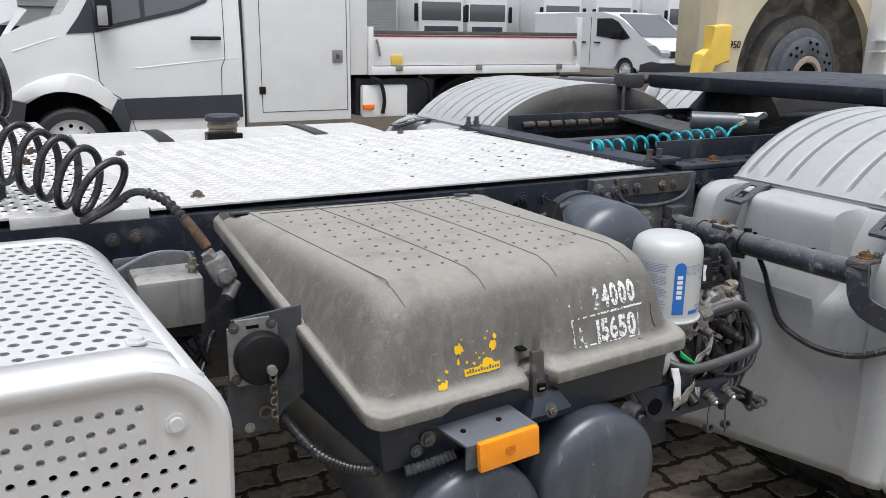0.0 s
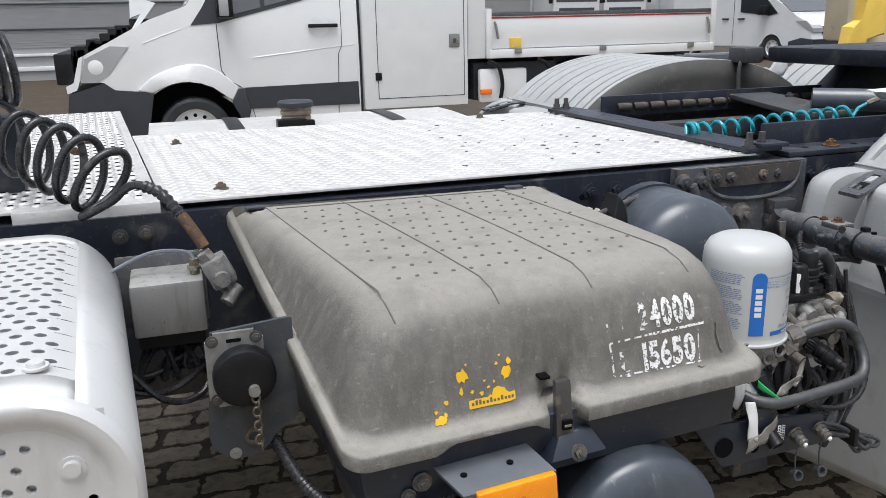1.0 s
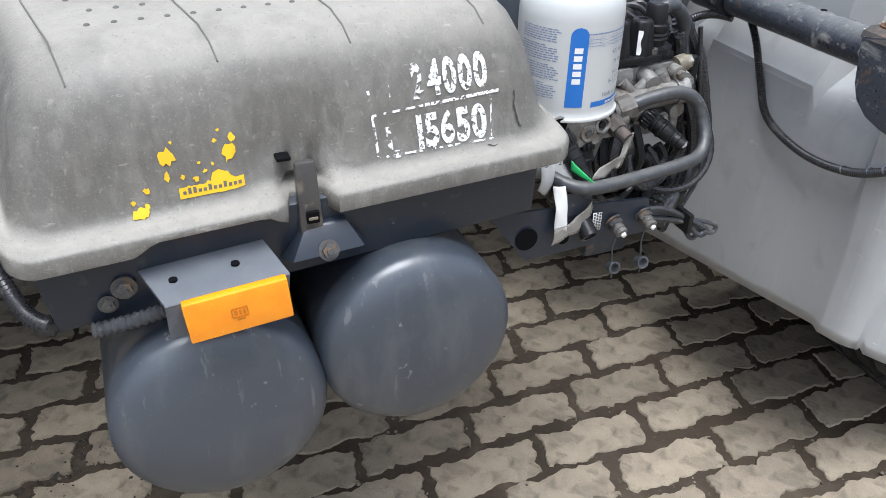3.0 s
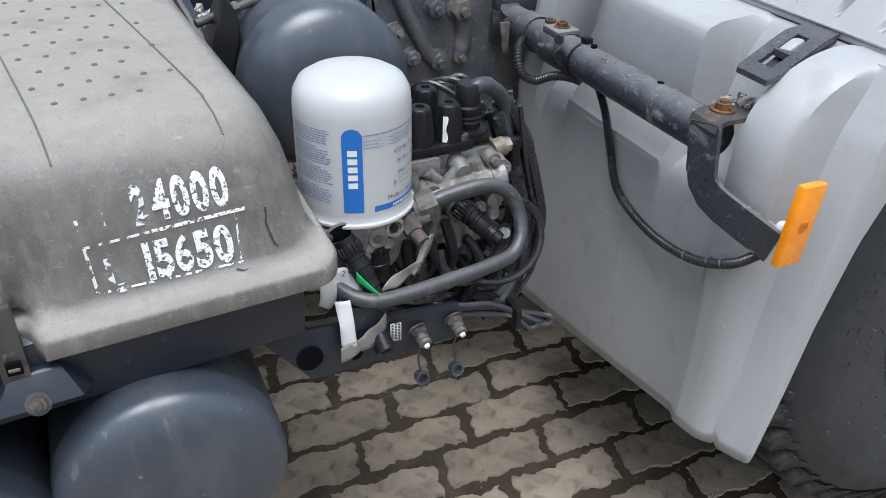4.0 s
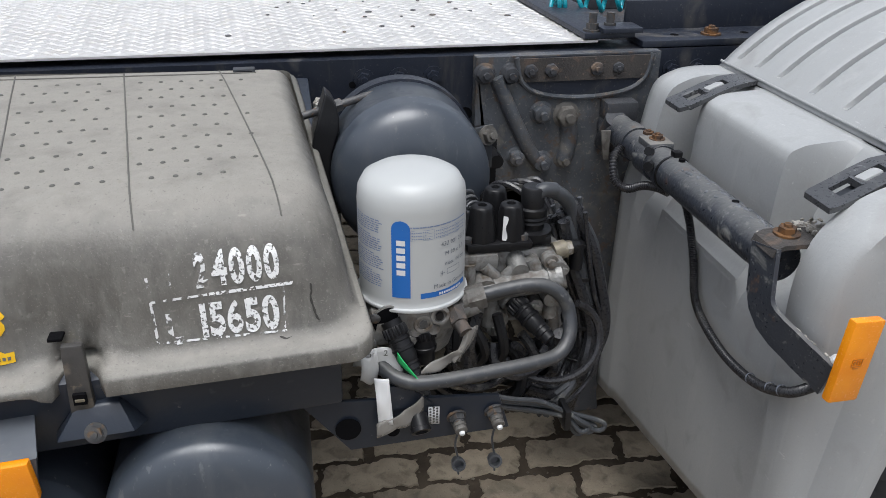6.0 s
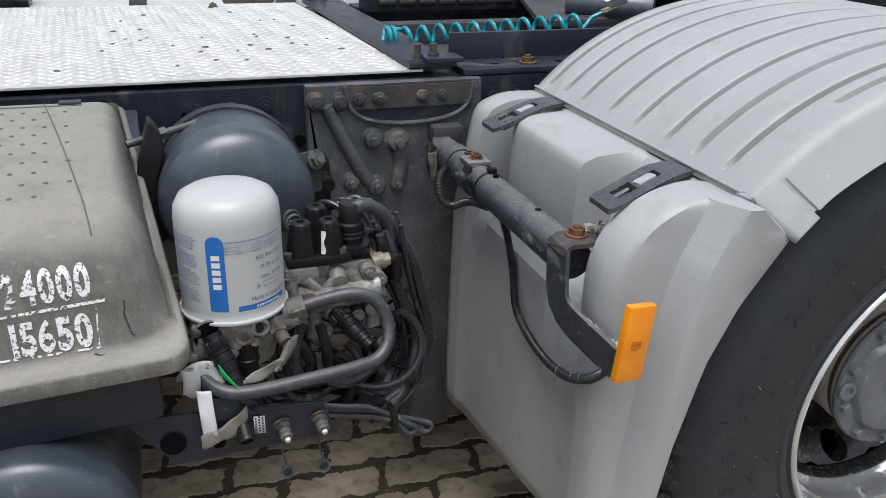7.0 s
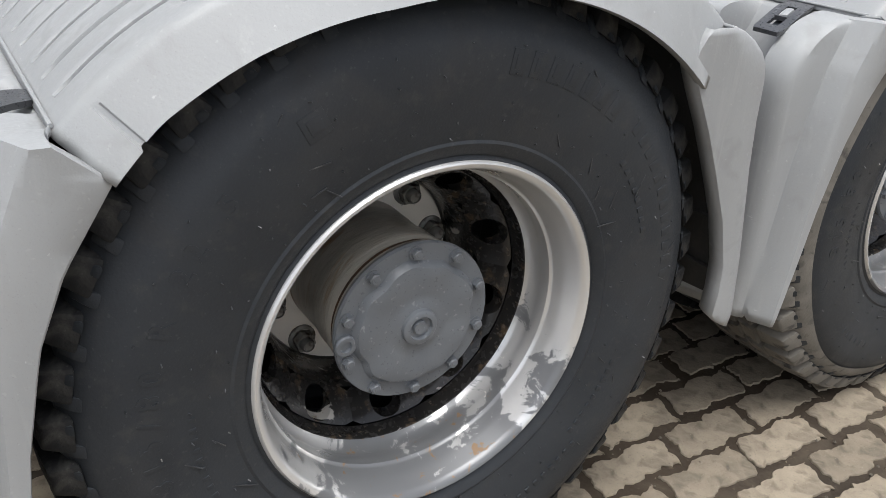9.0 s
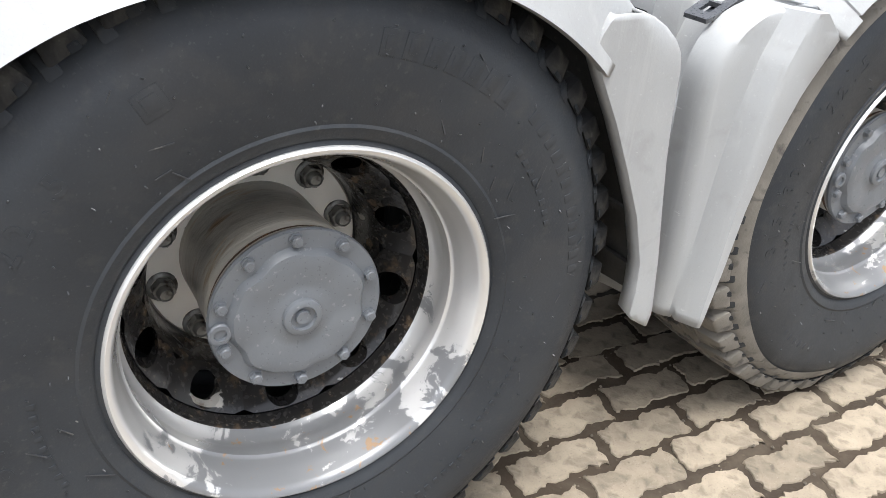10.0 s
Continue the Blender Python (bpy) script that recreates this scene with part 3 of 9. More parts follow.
# deck plates with pressed pattern
def deck(x0, x1, y0, y1, z, skew=0.0):
    bm = B()
    hexa(bm, [(x0, y0, z - 0.004), (x1, y0, z - 0.004), (x1 - skew, y1, z - 0.004), (x0 - skew, y1, z - 0.004), (x0, y0, z), (x1, y0, z), (x1 - skew, y1, z), (x0 - skew, y1, z)])
    return bm


plate = part("deck_plate", deck(0.099, 1.362, 1.948, 2.93, 0.953, 0.078), ALU, truck, "bright aluminium tread plate with small scuffs")
# barley-grain bumps of the tread plate
def grains(x0, x1, y0, y1, z, px, py, skew=0.0):
    verts, faces = [], []
    row = 0
    y = y0 + py
    while y < y1 - py * 0.5:
        left = skew * (y - y0) / (y1 - y0)
        x = x0 - left + px * (0.5 + 0.5 * (row % 2))
        while x < x1 - left - px * 0.4:
            t = 0.6 if (row + int((x - x0) / px)) % 2 else -0.6
            c, s = math.cos(t), math.sin(t)
            b = len(verts)
            for u, v, h in ((-0.014, 0, 0), (0, -0.005, 0), (0.014, 0, 0), (0, 0.005, 0), (0, 0, 0.0026)):
                verts.append((x + u * c - v * s, y + u * s + v * c, z + h))
            faces += [(b, b + 1, b + 4), (b + 1, b + 2, b + 4), (b + 2, b + 3, b + 4), (b + 3, b, b + 4)]
            x += px
        y += py
        row += 1
    me = bpy.data.meshes.new("tread_pattern")
    me.from_pydata(verts, [], faces)
    me.materials.append(ALU)
    return me


pat = part("tread_pattern", None, ALU, plate, mesh=grains(0.102, 1.355, 1.952, 2.925, 0.9532, 0.033, 0.0165, 0.078))
tagged(pat, "", "", "", "stuff")
for x, y in ((0.205, 2.035), (0.135, 2.70), (1.05, 2.86)):
    part("bolt", bolt(B(), (x, y, 0.953), (0, 0, 1), 0.010, 0.010), CHAIN, plate, "rusty hexagon bolt")
# scuffs
random.seed(5)
bm = B()
for k in range(46):
    x, y, s = random.gauss(0.95, 0.2), random.gauss(2.3, 0.2), random.uniform(0.002, 0.008)
    if 0.3 < x < 1.27 and 1.98 < y < 2.9:
        rod(bm, (x, y, 0.9535), (x, y, 0.9552), s, s * 0.8, seg=7)
tagged(part("scuff", bm, BOLT, plate, "dark chips and scuffs"), "", "", "", "stuff")

plate2 = part("deck_plate", deck(-0.62, 0.094, 1.945, 3.62, 0.958, 0.132), ALU, truck, "aluminium anti-slip plate with raised oval louvres and folded lip")
bm = B()
box(bm, -0.145, 0.094, 1.938, 1.946, 0.925, 0.958, bevel=0.003)
part("folded_lip", bm, ALU, plate2)
bm = B()
row = 0
y = 1.985
while y < 3.58:
    x = -0.36 + (0.02 if row % 2 else 0)
    while x < 0.07:
        lathe(bm, (x - 0.079 * (y - 1.97), y, 0.9585), (0, 0, 1), ((0.012, 0), (0.0095, 0.0035), (0.006, 0.0042)), 8)
        x += 0.042
    y += 0.027
    row += 1
tagged(part("louvre", bm, ALU, plate2), "", "", "", "stuff")
# near-black plugs paint the shade in the louvre openings
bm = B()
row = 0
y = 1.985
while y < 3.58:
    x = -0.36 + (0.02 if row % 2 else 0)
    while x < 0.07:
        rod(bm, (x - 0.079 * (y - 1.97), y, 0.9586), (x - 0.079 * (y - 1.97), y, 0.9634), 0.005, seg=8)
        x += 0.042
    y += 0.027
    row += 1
tagged(part("louvre_hole", bm, HOLE_SHADE, plate2), "", "", "", "stuff")
for x, y in ((-0.10, 2.60), (-0.08, 2.78)):
    part("bolt", bolt(B(), (x, y, 0.958), (0, 0, 1), 0.012, 0.012), RUSTY, plate2)

# ---- perforated silver step box
SX, SR, SZ = 0.066, 0.105, 0.942


def lean(bm):
    """The box narrows towards the frame."""
    for v in bm.verts:
        v.co.x -= 0.075 * (v.co.y - 1.2)
    return bm


# near-black block inside the box paints the shade behind its perforations
step = part("step_box", lean(hexa(B(), [(-0.9, 1.22, 0.36), (0.02, 1.22, 0.36), (0.02, 1.80, 0.36), (-0.9, 1.80, 0.36), (-0.9, 1.22, 0.80), (0.02, 1.22, 0.80), (0.02, 1.80, 0.80), (-0.9, 1.80, 0.80)])), HOLE_SHADE, truck, "silver perforated exhaust cover used as a step")


def step_top(u, v):
    """u: over the top and round the right corner, in metres from x = -0.9; v: y."""
    flat = SX - SR + 0.9
    if u < flat:
        return Vector((-0.9 + u, v, SZ))
    a = (u - flat) / SR
    if a < math.pi / 2:
        return Vector((SX - SR + SR * math.sin(a), v, SZ - SR + SR * math.cos(a)))
    return Vector((SX - 0.02 * (u - flat - SR * math.pi / 2), v, SZ - SR - (u - flat - SR * math.pi / 2)))


def perforated(bm, fn, u0, u1, v0, v1, p, q, ru, rv, depth, skip):
    """Rows of holes, each row half a pitch along from the last."""
    nr, nc = round((v1 - v0) / q), round((u1 - u0) / p)
    for j in range(nr):
        cv = v0 + q * (j + 0.5)
        off = 0.5 * (j % 2)
        for i in range(nc - (j % 2)):
            cu = u0 + p * (i + 0.5 + off)
            if skip(cu, cv):
                sheet(bm, lambda a, b: fn(cu + (a - 0.5) * p, cv + (b - 0.5) * q), 1, 1)
            else:
                holed(bm, fn, cu, cv, p / 2, q / 2, ru, rv, 12, depth)
        if j % 2:
            for cu in (u0 + p * 0.25, u0 + p * (nc - 0.25)):
                sheet(bm, lambda a, b: fn(cu + (a - 0.5) * p / 2, cv + (b - 0.5) * q), 1, 1)
    return u0 + nc * p, v0 + nr * q


TOPEND = SX - SR + 0.9 - 0.004
bm = B()
u0, y1 = perforated(bm, step_top, 0.3086, 0.916, 1.2457, 1.789, 0.0243, 0.0247, 0.0068, 0.0060, Vector((0, 0.0025, -0.006)), lambda u, v: (u > 0.9 and round((v - 1.258) / 0.0247) % 2 == 0) or (abs(u - 0.8796) < 0.005 and v < 1.265))
part("top_grille", lean(bm), SILVER, step, "silver sheet with staggered oval holes", smooth=7)
bm = B()
sheet(bm, lambda a, b: step_top(lerp(u0, TOPEND + SR * 1.5708 + 0.52, a), lerp(1.20, 1.83, b)), 40, 2)
sheet(bm, lambda a, b: step_top(lerp(0.0, u0, a), lerp(y1, 1.83, b)), 110, 1)
sheet(bm, lambda a, b: step_top(lerp(0.0, 0.3086, a), lerp(1.2457, y1, b)), 2, 1)
sheet(bm, lambda a, b: step_top(lerp(0.0, u0, a), lerp(1.20, 1.2457, b)), 110, 1)
part("corner_sheet", lean(bm), SILVER, step, "smooth rounded silver edge", solid=0.003)
# front: raised rounded border, recessed panel with round holes
L = TOPEND + SR * 1.5708 + 0.52
prof = ((0.0, 1.200), (0.003, 1.192), (0.009, 1.187), (0.018, 1.187), (0.025, 1.190), (0.031, 1.197), (0.037, 1.199))


def border(a, b):
    s = lerp(0, L, a)
    p = step_top(s, 0)
    d = (step_top(min(s + 0.004, L), 0) - step_top(max(s - 0.004, 0), 0)).normalized()
    inward = Vector((-abs(d.z), 0, -abs(d.x)))
    k = b * (len(prof) - 1)
    i = min(int(k), len(prof) - 2)
    w, y = lerp(prof[i][0], prof[i + 1][0], k - i), lerp(prof[i][1], prof[i + 1][1], k - i)
    c = p + inward * w
    return Vector((c.x, y, c.z))


part("front_border", lean(sheet(B(), border, 90, 12)), SILVER, step, "rounded pressed border")
bm = B()
FX, FZ = 0.0373, 0.8964
u1, z1 = perforated(bm, lambda a, b: Vector((FX - a, 1.199, FZ - b)), 0.0, 0.45, 0.0, 0.541, 0.0205, 0.0208, 0.0049, 0.0049, Vector((0, 0.006, 0)), lambda u, v: (u < 0.0195 and round((v - 0.0104) / 0.0208) % 2 == 0) or (u < 0.068 and v < 0.063))
xl, zb = FX - u1, FZ - z1
sheet(bm, lambda u, v: Vector((lerp(xl, FX, u), 1.199, lerp(FZ, FZ + 0.02, v))), 1, 1)
part("front_grille", lean(bm), SILVER, step, "silver sheet with staggered round holes")
part("backing_plate", lean(box(B(), -0.9, 0.028, 1.208, 1.211, 0.834, 0.90)), SILVER, step)
for p, d in (((0.003, 1.199, 0.860), (0, -1, 0)), ((-0.0245, 1.258, SZ), (0, 0, 1))):
    bm = B()
    rod(bm, p, Vector(p) + Vector(d) * 0.0025, 0.0125, seg=24)
    rod(bm, Vector(p) + Vector(d) * 0.0025, Vector(p) + Vector(d) * 0.0065, 0.009, 0.008, seg=18)
    part("bolt", bm, SILVER, step, "round flat steel bolt head")
# bracket and pipe under the step
bm = B()
hexa(bm, [(0.03, 1.345, 0.575), (0.104, 1.345, 0.596), (0.104, 1.351, 0.596), (0.03, 1.351, 0.575), (0.03, 1.345, 0.735), (0.109, 1.345, 0.640), (0.109, 1.351, 0.640), (0.03, 1.351, 0.735)], 0.002)
bk = part("step_bracket", bm, CASTALU, truck, "galvanised triangular bracket with folded foot")
part("folded_foot", hexa(B(), [(0.03, 1.330, 0.566), (0.106, 1.330, 0.568), (0.106, 1.349, 0.568), (0.03, 1.349, 0.566), (0.03, 1.330, 0.597), (0.108, 1.330, 0.600), (0.108, 1.349, 0.600), (0.03, 1.349, 0.597)], 0.003), ZINC, bk)
part("bolt", bolt(B(), (0.078, 1.330, 0.583), (0, -1, 0.2), 0.009, 0.008), RUSTY, bk)
part("exhaust_pipe", tube(B(), smooth_line([(-0.15, 1.25, 0.56), (0.048, 1.25, 0.425), (0.115, 1.25, 0.375), (0.185, 1.25, 0.325), (0.26, 1.25, 0.27)]), 0.024, 16), EXHAUST, truck, "rust-brown exhaust pipe")

# ---- battery box: weathered cover on a dark tray
def bil(c, u, v):
    fl, fr, br, bl = (Vector(p) for p in c)
    return fl.lerp(fr, u).lerp(bl.lerp(br, u), v)


def rounded(n, r, rb=0.02):
    """Points round the unit square: front corners rounded by r, back corners by rb; many points along the front."""
    out = []
    corners = ((1 - r, r, -90, r), (1 - rb, 1 - rb, 0, rb), (rb, 1 - rb, 90, rb), (r, r, 180, r))
    for i, (cx, cy, a0, q) in enumerate(corners):
        for k in range(n):
            a = radians(a0 + 90 * k / (n - 1))
            out.append((cx + q * math.cos(a), cy + q * math.sin(a)))
        m = (6, 10, 6, 60)[i]
        nx, ny, na, nq = corners[(i + 1) % 4]
        a = radians(na)
        end = (nx + nq * math.cos(a), ny + nq * math.sin(a))
        start = out[-1]
        for k in range(1, m):
            out.append((lerp(start[0], end[0], k / m), lerp(start[1], end[1], k / m)))
    return out


def shift(c, dz=0, inx=0, iny=0, back=0.0):
    (a, b, d, e) = c
    return ((a[0] + inx, a[1] + iny, a[2] + dz), (b[0] - inx, b[1] + iny, b[2] + dz), (d[0] - inx, d[1] - back, d[2] + dz), (e[0] + inx, e[1] - back, e[2] + dz))


LIP = ((0.284, 1.298, 0.734), (0.882, 1.300, 0.764), (0.822, 1.892, 0.905), (0.204, 1.892, 0.918))
TOPC = ((0.358, 1.412, 0.9235), (0.818, 1.420, 0.933), (0.789, 1.885, 0.938), (0.256, 1.885, 0.943))
rings = [
    (LIP, 0.05), (shift(LIP, 0.002, -0.004, -0.005), 0.05), (shift(LIP, 0.018, -0.004, -0.005), 0.05), (shift(LIP, 0.0225, -0.001, -0.001), 0.05), (shift(LIP, 0.0255, 0.004, 0.012), 0.055), (shift(LIP, 0.029, 0.007, 0.021), 0.06),
    (((0.293, 1.324, 0.775), (0.868, 1.328, 0.803), (0.816, 1.890, 0.918), (0.215, 1.890, 0.930)), 0.07),
    (((0.303, 1.332, 0.815), (0.864, 1.337, 0.838), (0.812, 1.889, 0.926), (0.224, 1.889, 0.935)), 0.085),
    (((0.315, 1.343, 0.862), (0.857, 1.348, 0.878), (0.806, 1.888, 0.932), (0.234, 1.888, 0.939)), 0.10),
    (((0.328, 1.360, 0.894), (0.846, 1.367, 0.908), (0.800, 1.887, 0.936), (0.243, 1.887, 0.942)), 0.11),
    (((0.342, 1.382, 0.913), (0.833, 1.390, 0.924), (0.794, 1.886, 0.9375), (0.250, 1.886, 0.943)), 0.11), (TOPC, 0.11)]


def latch_dent(p, k):
    """No lip in front of the latch, and a shallow pocket above it."""
    def inside(x, x0, x1, w):
        return max(0.0, min(1.0, (x - x0) / w, (x1 - x) / w))
    if k <= 5:
        p.y += 0.030 * inside(p.x, 0.546, 0.596, 0.006) * (p.y < 1.33)
        p.z += 0.012 * inside(p.x, 0.395, 0.546, 0.02) * (p.y < 1.33) * (k <= 1)
    elif k <= 8:
        p.y += (0.011 if k < 8 else 0.004) * inside(p.x, 0.506, 0.628, 0.022) * (p.y < 1.36)
    return p


bm = B()
loops = []
for k, (c, r) in enumerate(rings):
    loops.append([bm.verts.new(latch_dent(bil(c, u, v), k)) for u, v in rounded(9, r)])
for s in (0.8, 0.5, 0.2):
    loops.append([bm.verts.new(bil(TOPC, 0.5 + (u - 0.5) * s, 0.5 + (v - 0.5) * s) + Vector((0, 0, 0.004 * (1 - s * s)))) for u, v in rounded(9, 0.11)])
for p, q in zip(loops, loops[1:]):
    for i in range(len(p)):
        j = (i + 1) % len(p)
        bm.faces.new((p[i], p[j], q[j], q[i]))
bm.faces.new(loops[-1])
COVER_SHELL = BVHTree.FromBMesh(bm)
cover = part("battery_cover", bm, COVER, truck, "sun-bleached grey plastic battery cover with worn stencilled weights, sky light painted on top", smooth=60)


def top_at(u, v, h=0.0):
    s = max(abs(u - 0.5), abs(v - 0.5)) * 2
    return bil(TOPC, u, v) + Vector((0, 0, 0.004 * max(0, 1 - s * s) + h))


# grip dots and ribs on the top
bm = B()
for i in range(15):
    for j in range(10):
        u, v = 0.09 + 0.84 * (i + 0.5 * (j % 2)) / 15, 0.07 + 0.80 * j / 9
        if min(abs(u - w) for w in (0.02, 0.285, 0.585, 0.87)) < 0.022:
            continue
        p = top_at(u, v, -0.0008)
        lathe(bm, p, (0, 0, 1), ((0.0036, 0), (0.0030, 0.0016), (0.0018, 0.0024), (0, 0.0026)), 8)
tagged(part("grip_dot", bm, COVERDARK, cover), "", "", "", "stuff")
for ua, ub in ((0.025, -0.005), (0.28, 0.30), (0.575, 0.60), (0.845, 0.93)):
    pts = [top_at(lerp(ub, ua, v / 14), v / 14, 0.0004) for v in range(14, -1, -1)]
    step_d = (pts[-1] - pts[-4]).normalized()
    for k in range(1, 8):
        q = pts[14] + step_d * 0.007 * k
        hit = COVER_SHELL.ray_cast(Vector((q.x, q.y, 1.2)), Vector((0, 0, -1)))[0]
        if hit:
            pts.append(hit + Vector((0, 0, 0.0002)))
    part("rib", tube(B(), smooth_line(pts, 2), 0.0011, 6), GROOVE, cover)
for x, z in ((0.235, 0.940), (0.728, 0.936)):
    part("hinge", box(B(), x, x + 0.034, 1.872, 1.890, z, z + 0.007, bevel=0.002), PLATE, cover)
    part("hinge_pin", box(B(), x + 0.004, x + 0.030, 1.864, 1.872, z + 0.001, z + 0.004), HOLE_SHADE, cover)
part("back_seam", tube(B(), [top_at(u / 20, 0.955, 0.0006) for u in range(1, 20)], 0.0012, 6), GROOVE, cover)


def on_front(x, z, out=0.0012):
    """The front face of the cover at a place x, z."""
    hit = COVER_SHELL.ray_cast(Vector((x, 1.0, z)), Vector((0, 1, 0)))[0]
    return (hit.y if hit else 1.40) - out


def stick(bm):
    """Lays flat lettering, built in x and z, on the front face."""
    for v in bm.verts:
        v.co.y = on_front(v.co.x, v.co.z) + v.co.y
    return bm


def face_text(body, size, x, z, squeeze, material, label=""):
    """Stencilled characters, one by one along the face."""
    for k, ch in enumerate(body):
        bm = text_bm(ch, size, Matrix.Diagonal((squeeze, 1, 1, 1)), 0.0003, size * (0.02 if ch == "6" else 0.038))
        lo = min(v.co.x for v in bm.verts)
        hi = max(v.co.x for v in bm.verts)
        bm.transform(Matrix.Translation((x, 0, z)) @ Matrix.Rotation(radians(-3), 4, "Y") @ Matrix.Rotation(radians(90), 4, "X") @ Matrix.Translation((-lo, 0, 0)))
        bmesh.ops.triangulate(bm, faces=bm.faces)
        for _ in range(3):
            bmesh.ops.subdivide_edges(bm, edges=[e for e in bm.edges if e.calc_length() > 0.005], cuts=1)
        bmesh.ops.triangulate(bm, faces=bm.faces)
        part("stencil", stick(bm), material, cover, label)
        x += hi - lo + 0.0025
        z += (hi - lo) * 0.05


face_text("2", 0.047, 0.700, 0.849, 0.54, STENCIL2)
face_text("4000", 0.047, 0.717, 0.850, 0.645, STENCIL, "worn white stencilled digit")
face_text("15650", 0.048, 0.702, 0.796, 0.72, STENCIL, "worn white stencilled digit")
face_text("L", 0.044, 0.667, 0.791, 0.70, STENCIL2)
for x0, z0, x1, z1, w in ((0.712, 0.840, 0.800, 0.8455, 0.0035), (0.652, 0.836, 0.71, 0.84, 0.0025), (0.652, 0.836, 0.655, 0.793, 0.003), (0.656, 0.792, 0.790, 0.795, 0.002), (0.788, 0.797, 0.790, 0.842, 0.002), (0.650, 0.862, 0.652, 0.845, 0.003), (0.672, 0.866, 0.673, 0.85, 0.003)):
    bm = B()
    dx, dz = x1 - x0, z1 - z0
    ln = math.hypot(dx, dz)
    nx, nz = -dz / ln * w / 2, dx / ln * w / 2
    sheet(bm, lambda a, b: Vector((lerp(x0, x1, a) + (b - 0.5) * 2 * nx, 0, lerp(z0, z1, a) + (b - 0.5) * 2 * nz)), 12, 1)
    part("stencil_line", stick(bm), STENCIL if w > 0.0032 else STENCIL2, cover)


for pts in (((0.8185, 0.843), (0.819, 0.835), (0.8175, 0.828), (0.820, 0.817), (0.8225, 0.807), (0.825, 0.803), (0.830, 0.8045)), ((0.782, 0.790), (0.788, 0.788), (0.794, 0.789))):
    line = smooth_line([(x, 0, z) for x, z in pts], 4)
    bm = B()
    rows = []
    for k, p in enumerate(line):
        w = 0.0007 + 0.0006 * abs(math.sin(2.3 * k))
        rows.append([bm.verts.new((p.x - w, 0, p.z - w * 0.4)), bm.verts.new((p.x + w, 0, p.z + w * 0.4))])
    for a, b in zip(rows, rows[1:]):
        bm.faces.new((a[0], a[1], b[1], b[0]))
    part("scrape", stick(bm), SCRAPE, cover, "dark scrape in the plastic")


def flake(cx, cz, r, seed, sx=1.0):
    """A torn scrap of sticker."""
    rnd = random.Random(seed)
    bm = B()
    ring = [bm.verts.new((cx + sx * r * rnd.uniform(0.45, 1.15) * math.cos(2 * math.pi * k / 14), 0, cz + r * rnd.uniform(0.45, 1.15) * math.sin(2 * math.pi * k / 14))) for k in range(14)]
    bm.faces.new(ring)
    bmesh.ops.triangulate(bm, faces=bm.faces)
    return stick(bm)


for k, (x, z, r, sx) in enumerate(((0.490, 0.795, 0.013, 1.0), (0.474, 0.790, 0.007, 1.6), (0.458, 0.790, 0.005, 1.5), (0.441, 0.824, 0.0105, 0.85), (0.438, 0.806, 0.006, 0.6), (0.500, 0.820, 0.011, 0.75), (0.505, 0.835, 0.005, 0.8), (0.408, 0.774, 0.008, 1.3), (0.415, 0.780, 0.004, 1), (0.403, 0.785, 0.003, 1), (0.417, 0.795, 0.0035, 1), (0.475, 0.806, 0.0025, 1), (0.483, 0.812, 0.0022, 1), (0.465, 0.800, 0.0035, 1), (0.453, 0.803, 0.003, 1), (0.488, 0.834, 0.0025, 1), (0.493, 0.844, 0.002, 1), (0.470, 0.815, 0.002, 1), (0.447, 0.838, 0.002, 1))):
    part("sticker_scrap", flake(x, z, r, k, sx), YELLOW, cover, "torn yellow sticker scrap" if k == 0 else "")
bm = B()
sheet(bm, lambda a, b: Vector((lerp(0.447, 0.512, a), 0, lerp(0.7815, 0.7925, b) + a * 0.0030)), 6, 1)
part("sticker_strip", stick(bm), YELLOW, cover, "yellow sticker strip with unreadable dark print")
bm = B()
for k in range(12):
    x = 0.4505 + 0.005 * k
    h = 0.0026 if k in (1, 2, 5, 8) else 0.0
    for q in range(1):
        sheet(bm, lambda a, b: Vector((x + a * 0.0032, -0.0006, 0.7855 + b * (0.0035 + h) + (x - 0.447) * 0.045)), 1, 1)
part("sticker_print", stick(bm), COVERDARK, cover)

# latch
bm = B()
hexa(bm, [(0.560, 1.300, 0.708), (0.586, 1.300, 0.708), (0.586, 1.312, 0.708), (0.560, 1.312, 0.708), (0.561, 1.312, 0.806), (0.583, 1.312, 0.806), (0.583, 1.322, 0.806), (0.561, 1.322, 0.806)], 0.003)
latch = part("latch", bm, LATCH, cover, "worn dark steel over-centre latch")
part("latch_slot", box(B(), 0.567, 0.580, 1.2985, 1.303, 0.742, 0.755), HOLE_SHADE, latch)
part("latch_hook", box(B(), 0.5685, 0.5785, 1.2975, 1.300, 0.746, 0.7495, bevel=0.001), BRASS, latch)
part("latch_slot", box(B(), 0.546, 0.561, 1.326, 1.345, 0.804, 0.808, bevel=0.0015), HOLE_SHADE, latch)
# tray
bm = B()
hexa(bm, [(0.309, 1.318, 0.655), (0.846, 1.320, 0.692), (0.846, 1.90, 0.70), (0.250, 1.90, 0.66), (0.296, 1.310, 0.748), (0.846, 1.312, 0.776), (0.846, 1.90, 0.92), (0.226, 1.90, 0.92)], 0.006)
tray = part("battery_tray", bm, NAVY, truck, "dark blue steel battery tray", smooth=30)
bm = B()
hexa(bm, [(0.545, 1.285, 0.706), (0.625, 1.285, 0.711), (0.635, 1.32, 0.700), (0.535, 1.32, 0.694), (0.565, 1.305, 0.735), (0.61, 1.305, 0.738), (0.61, 1.322, 0.738), (0.565, 1.322, 0.735)], 0.003)
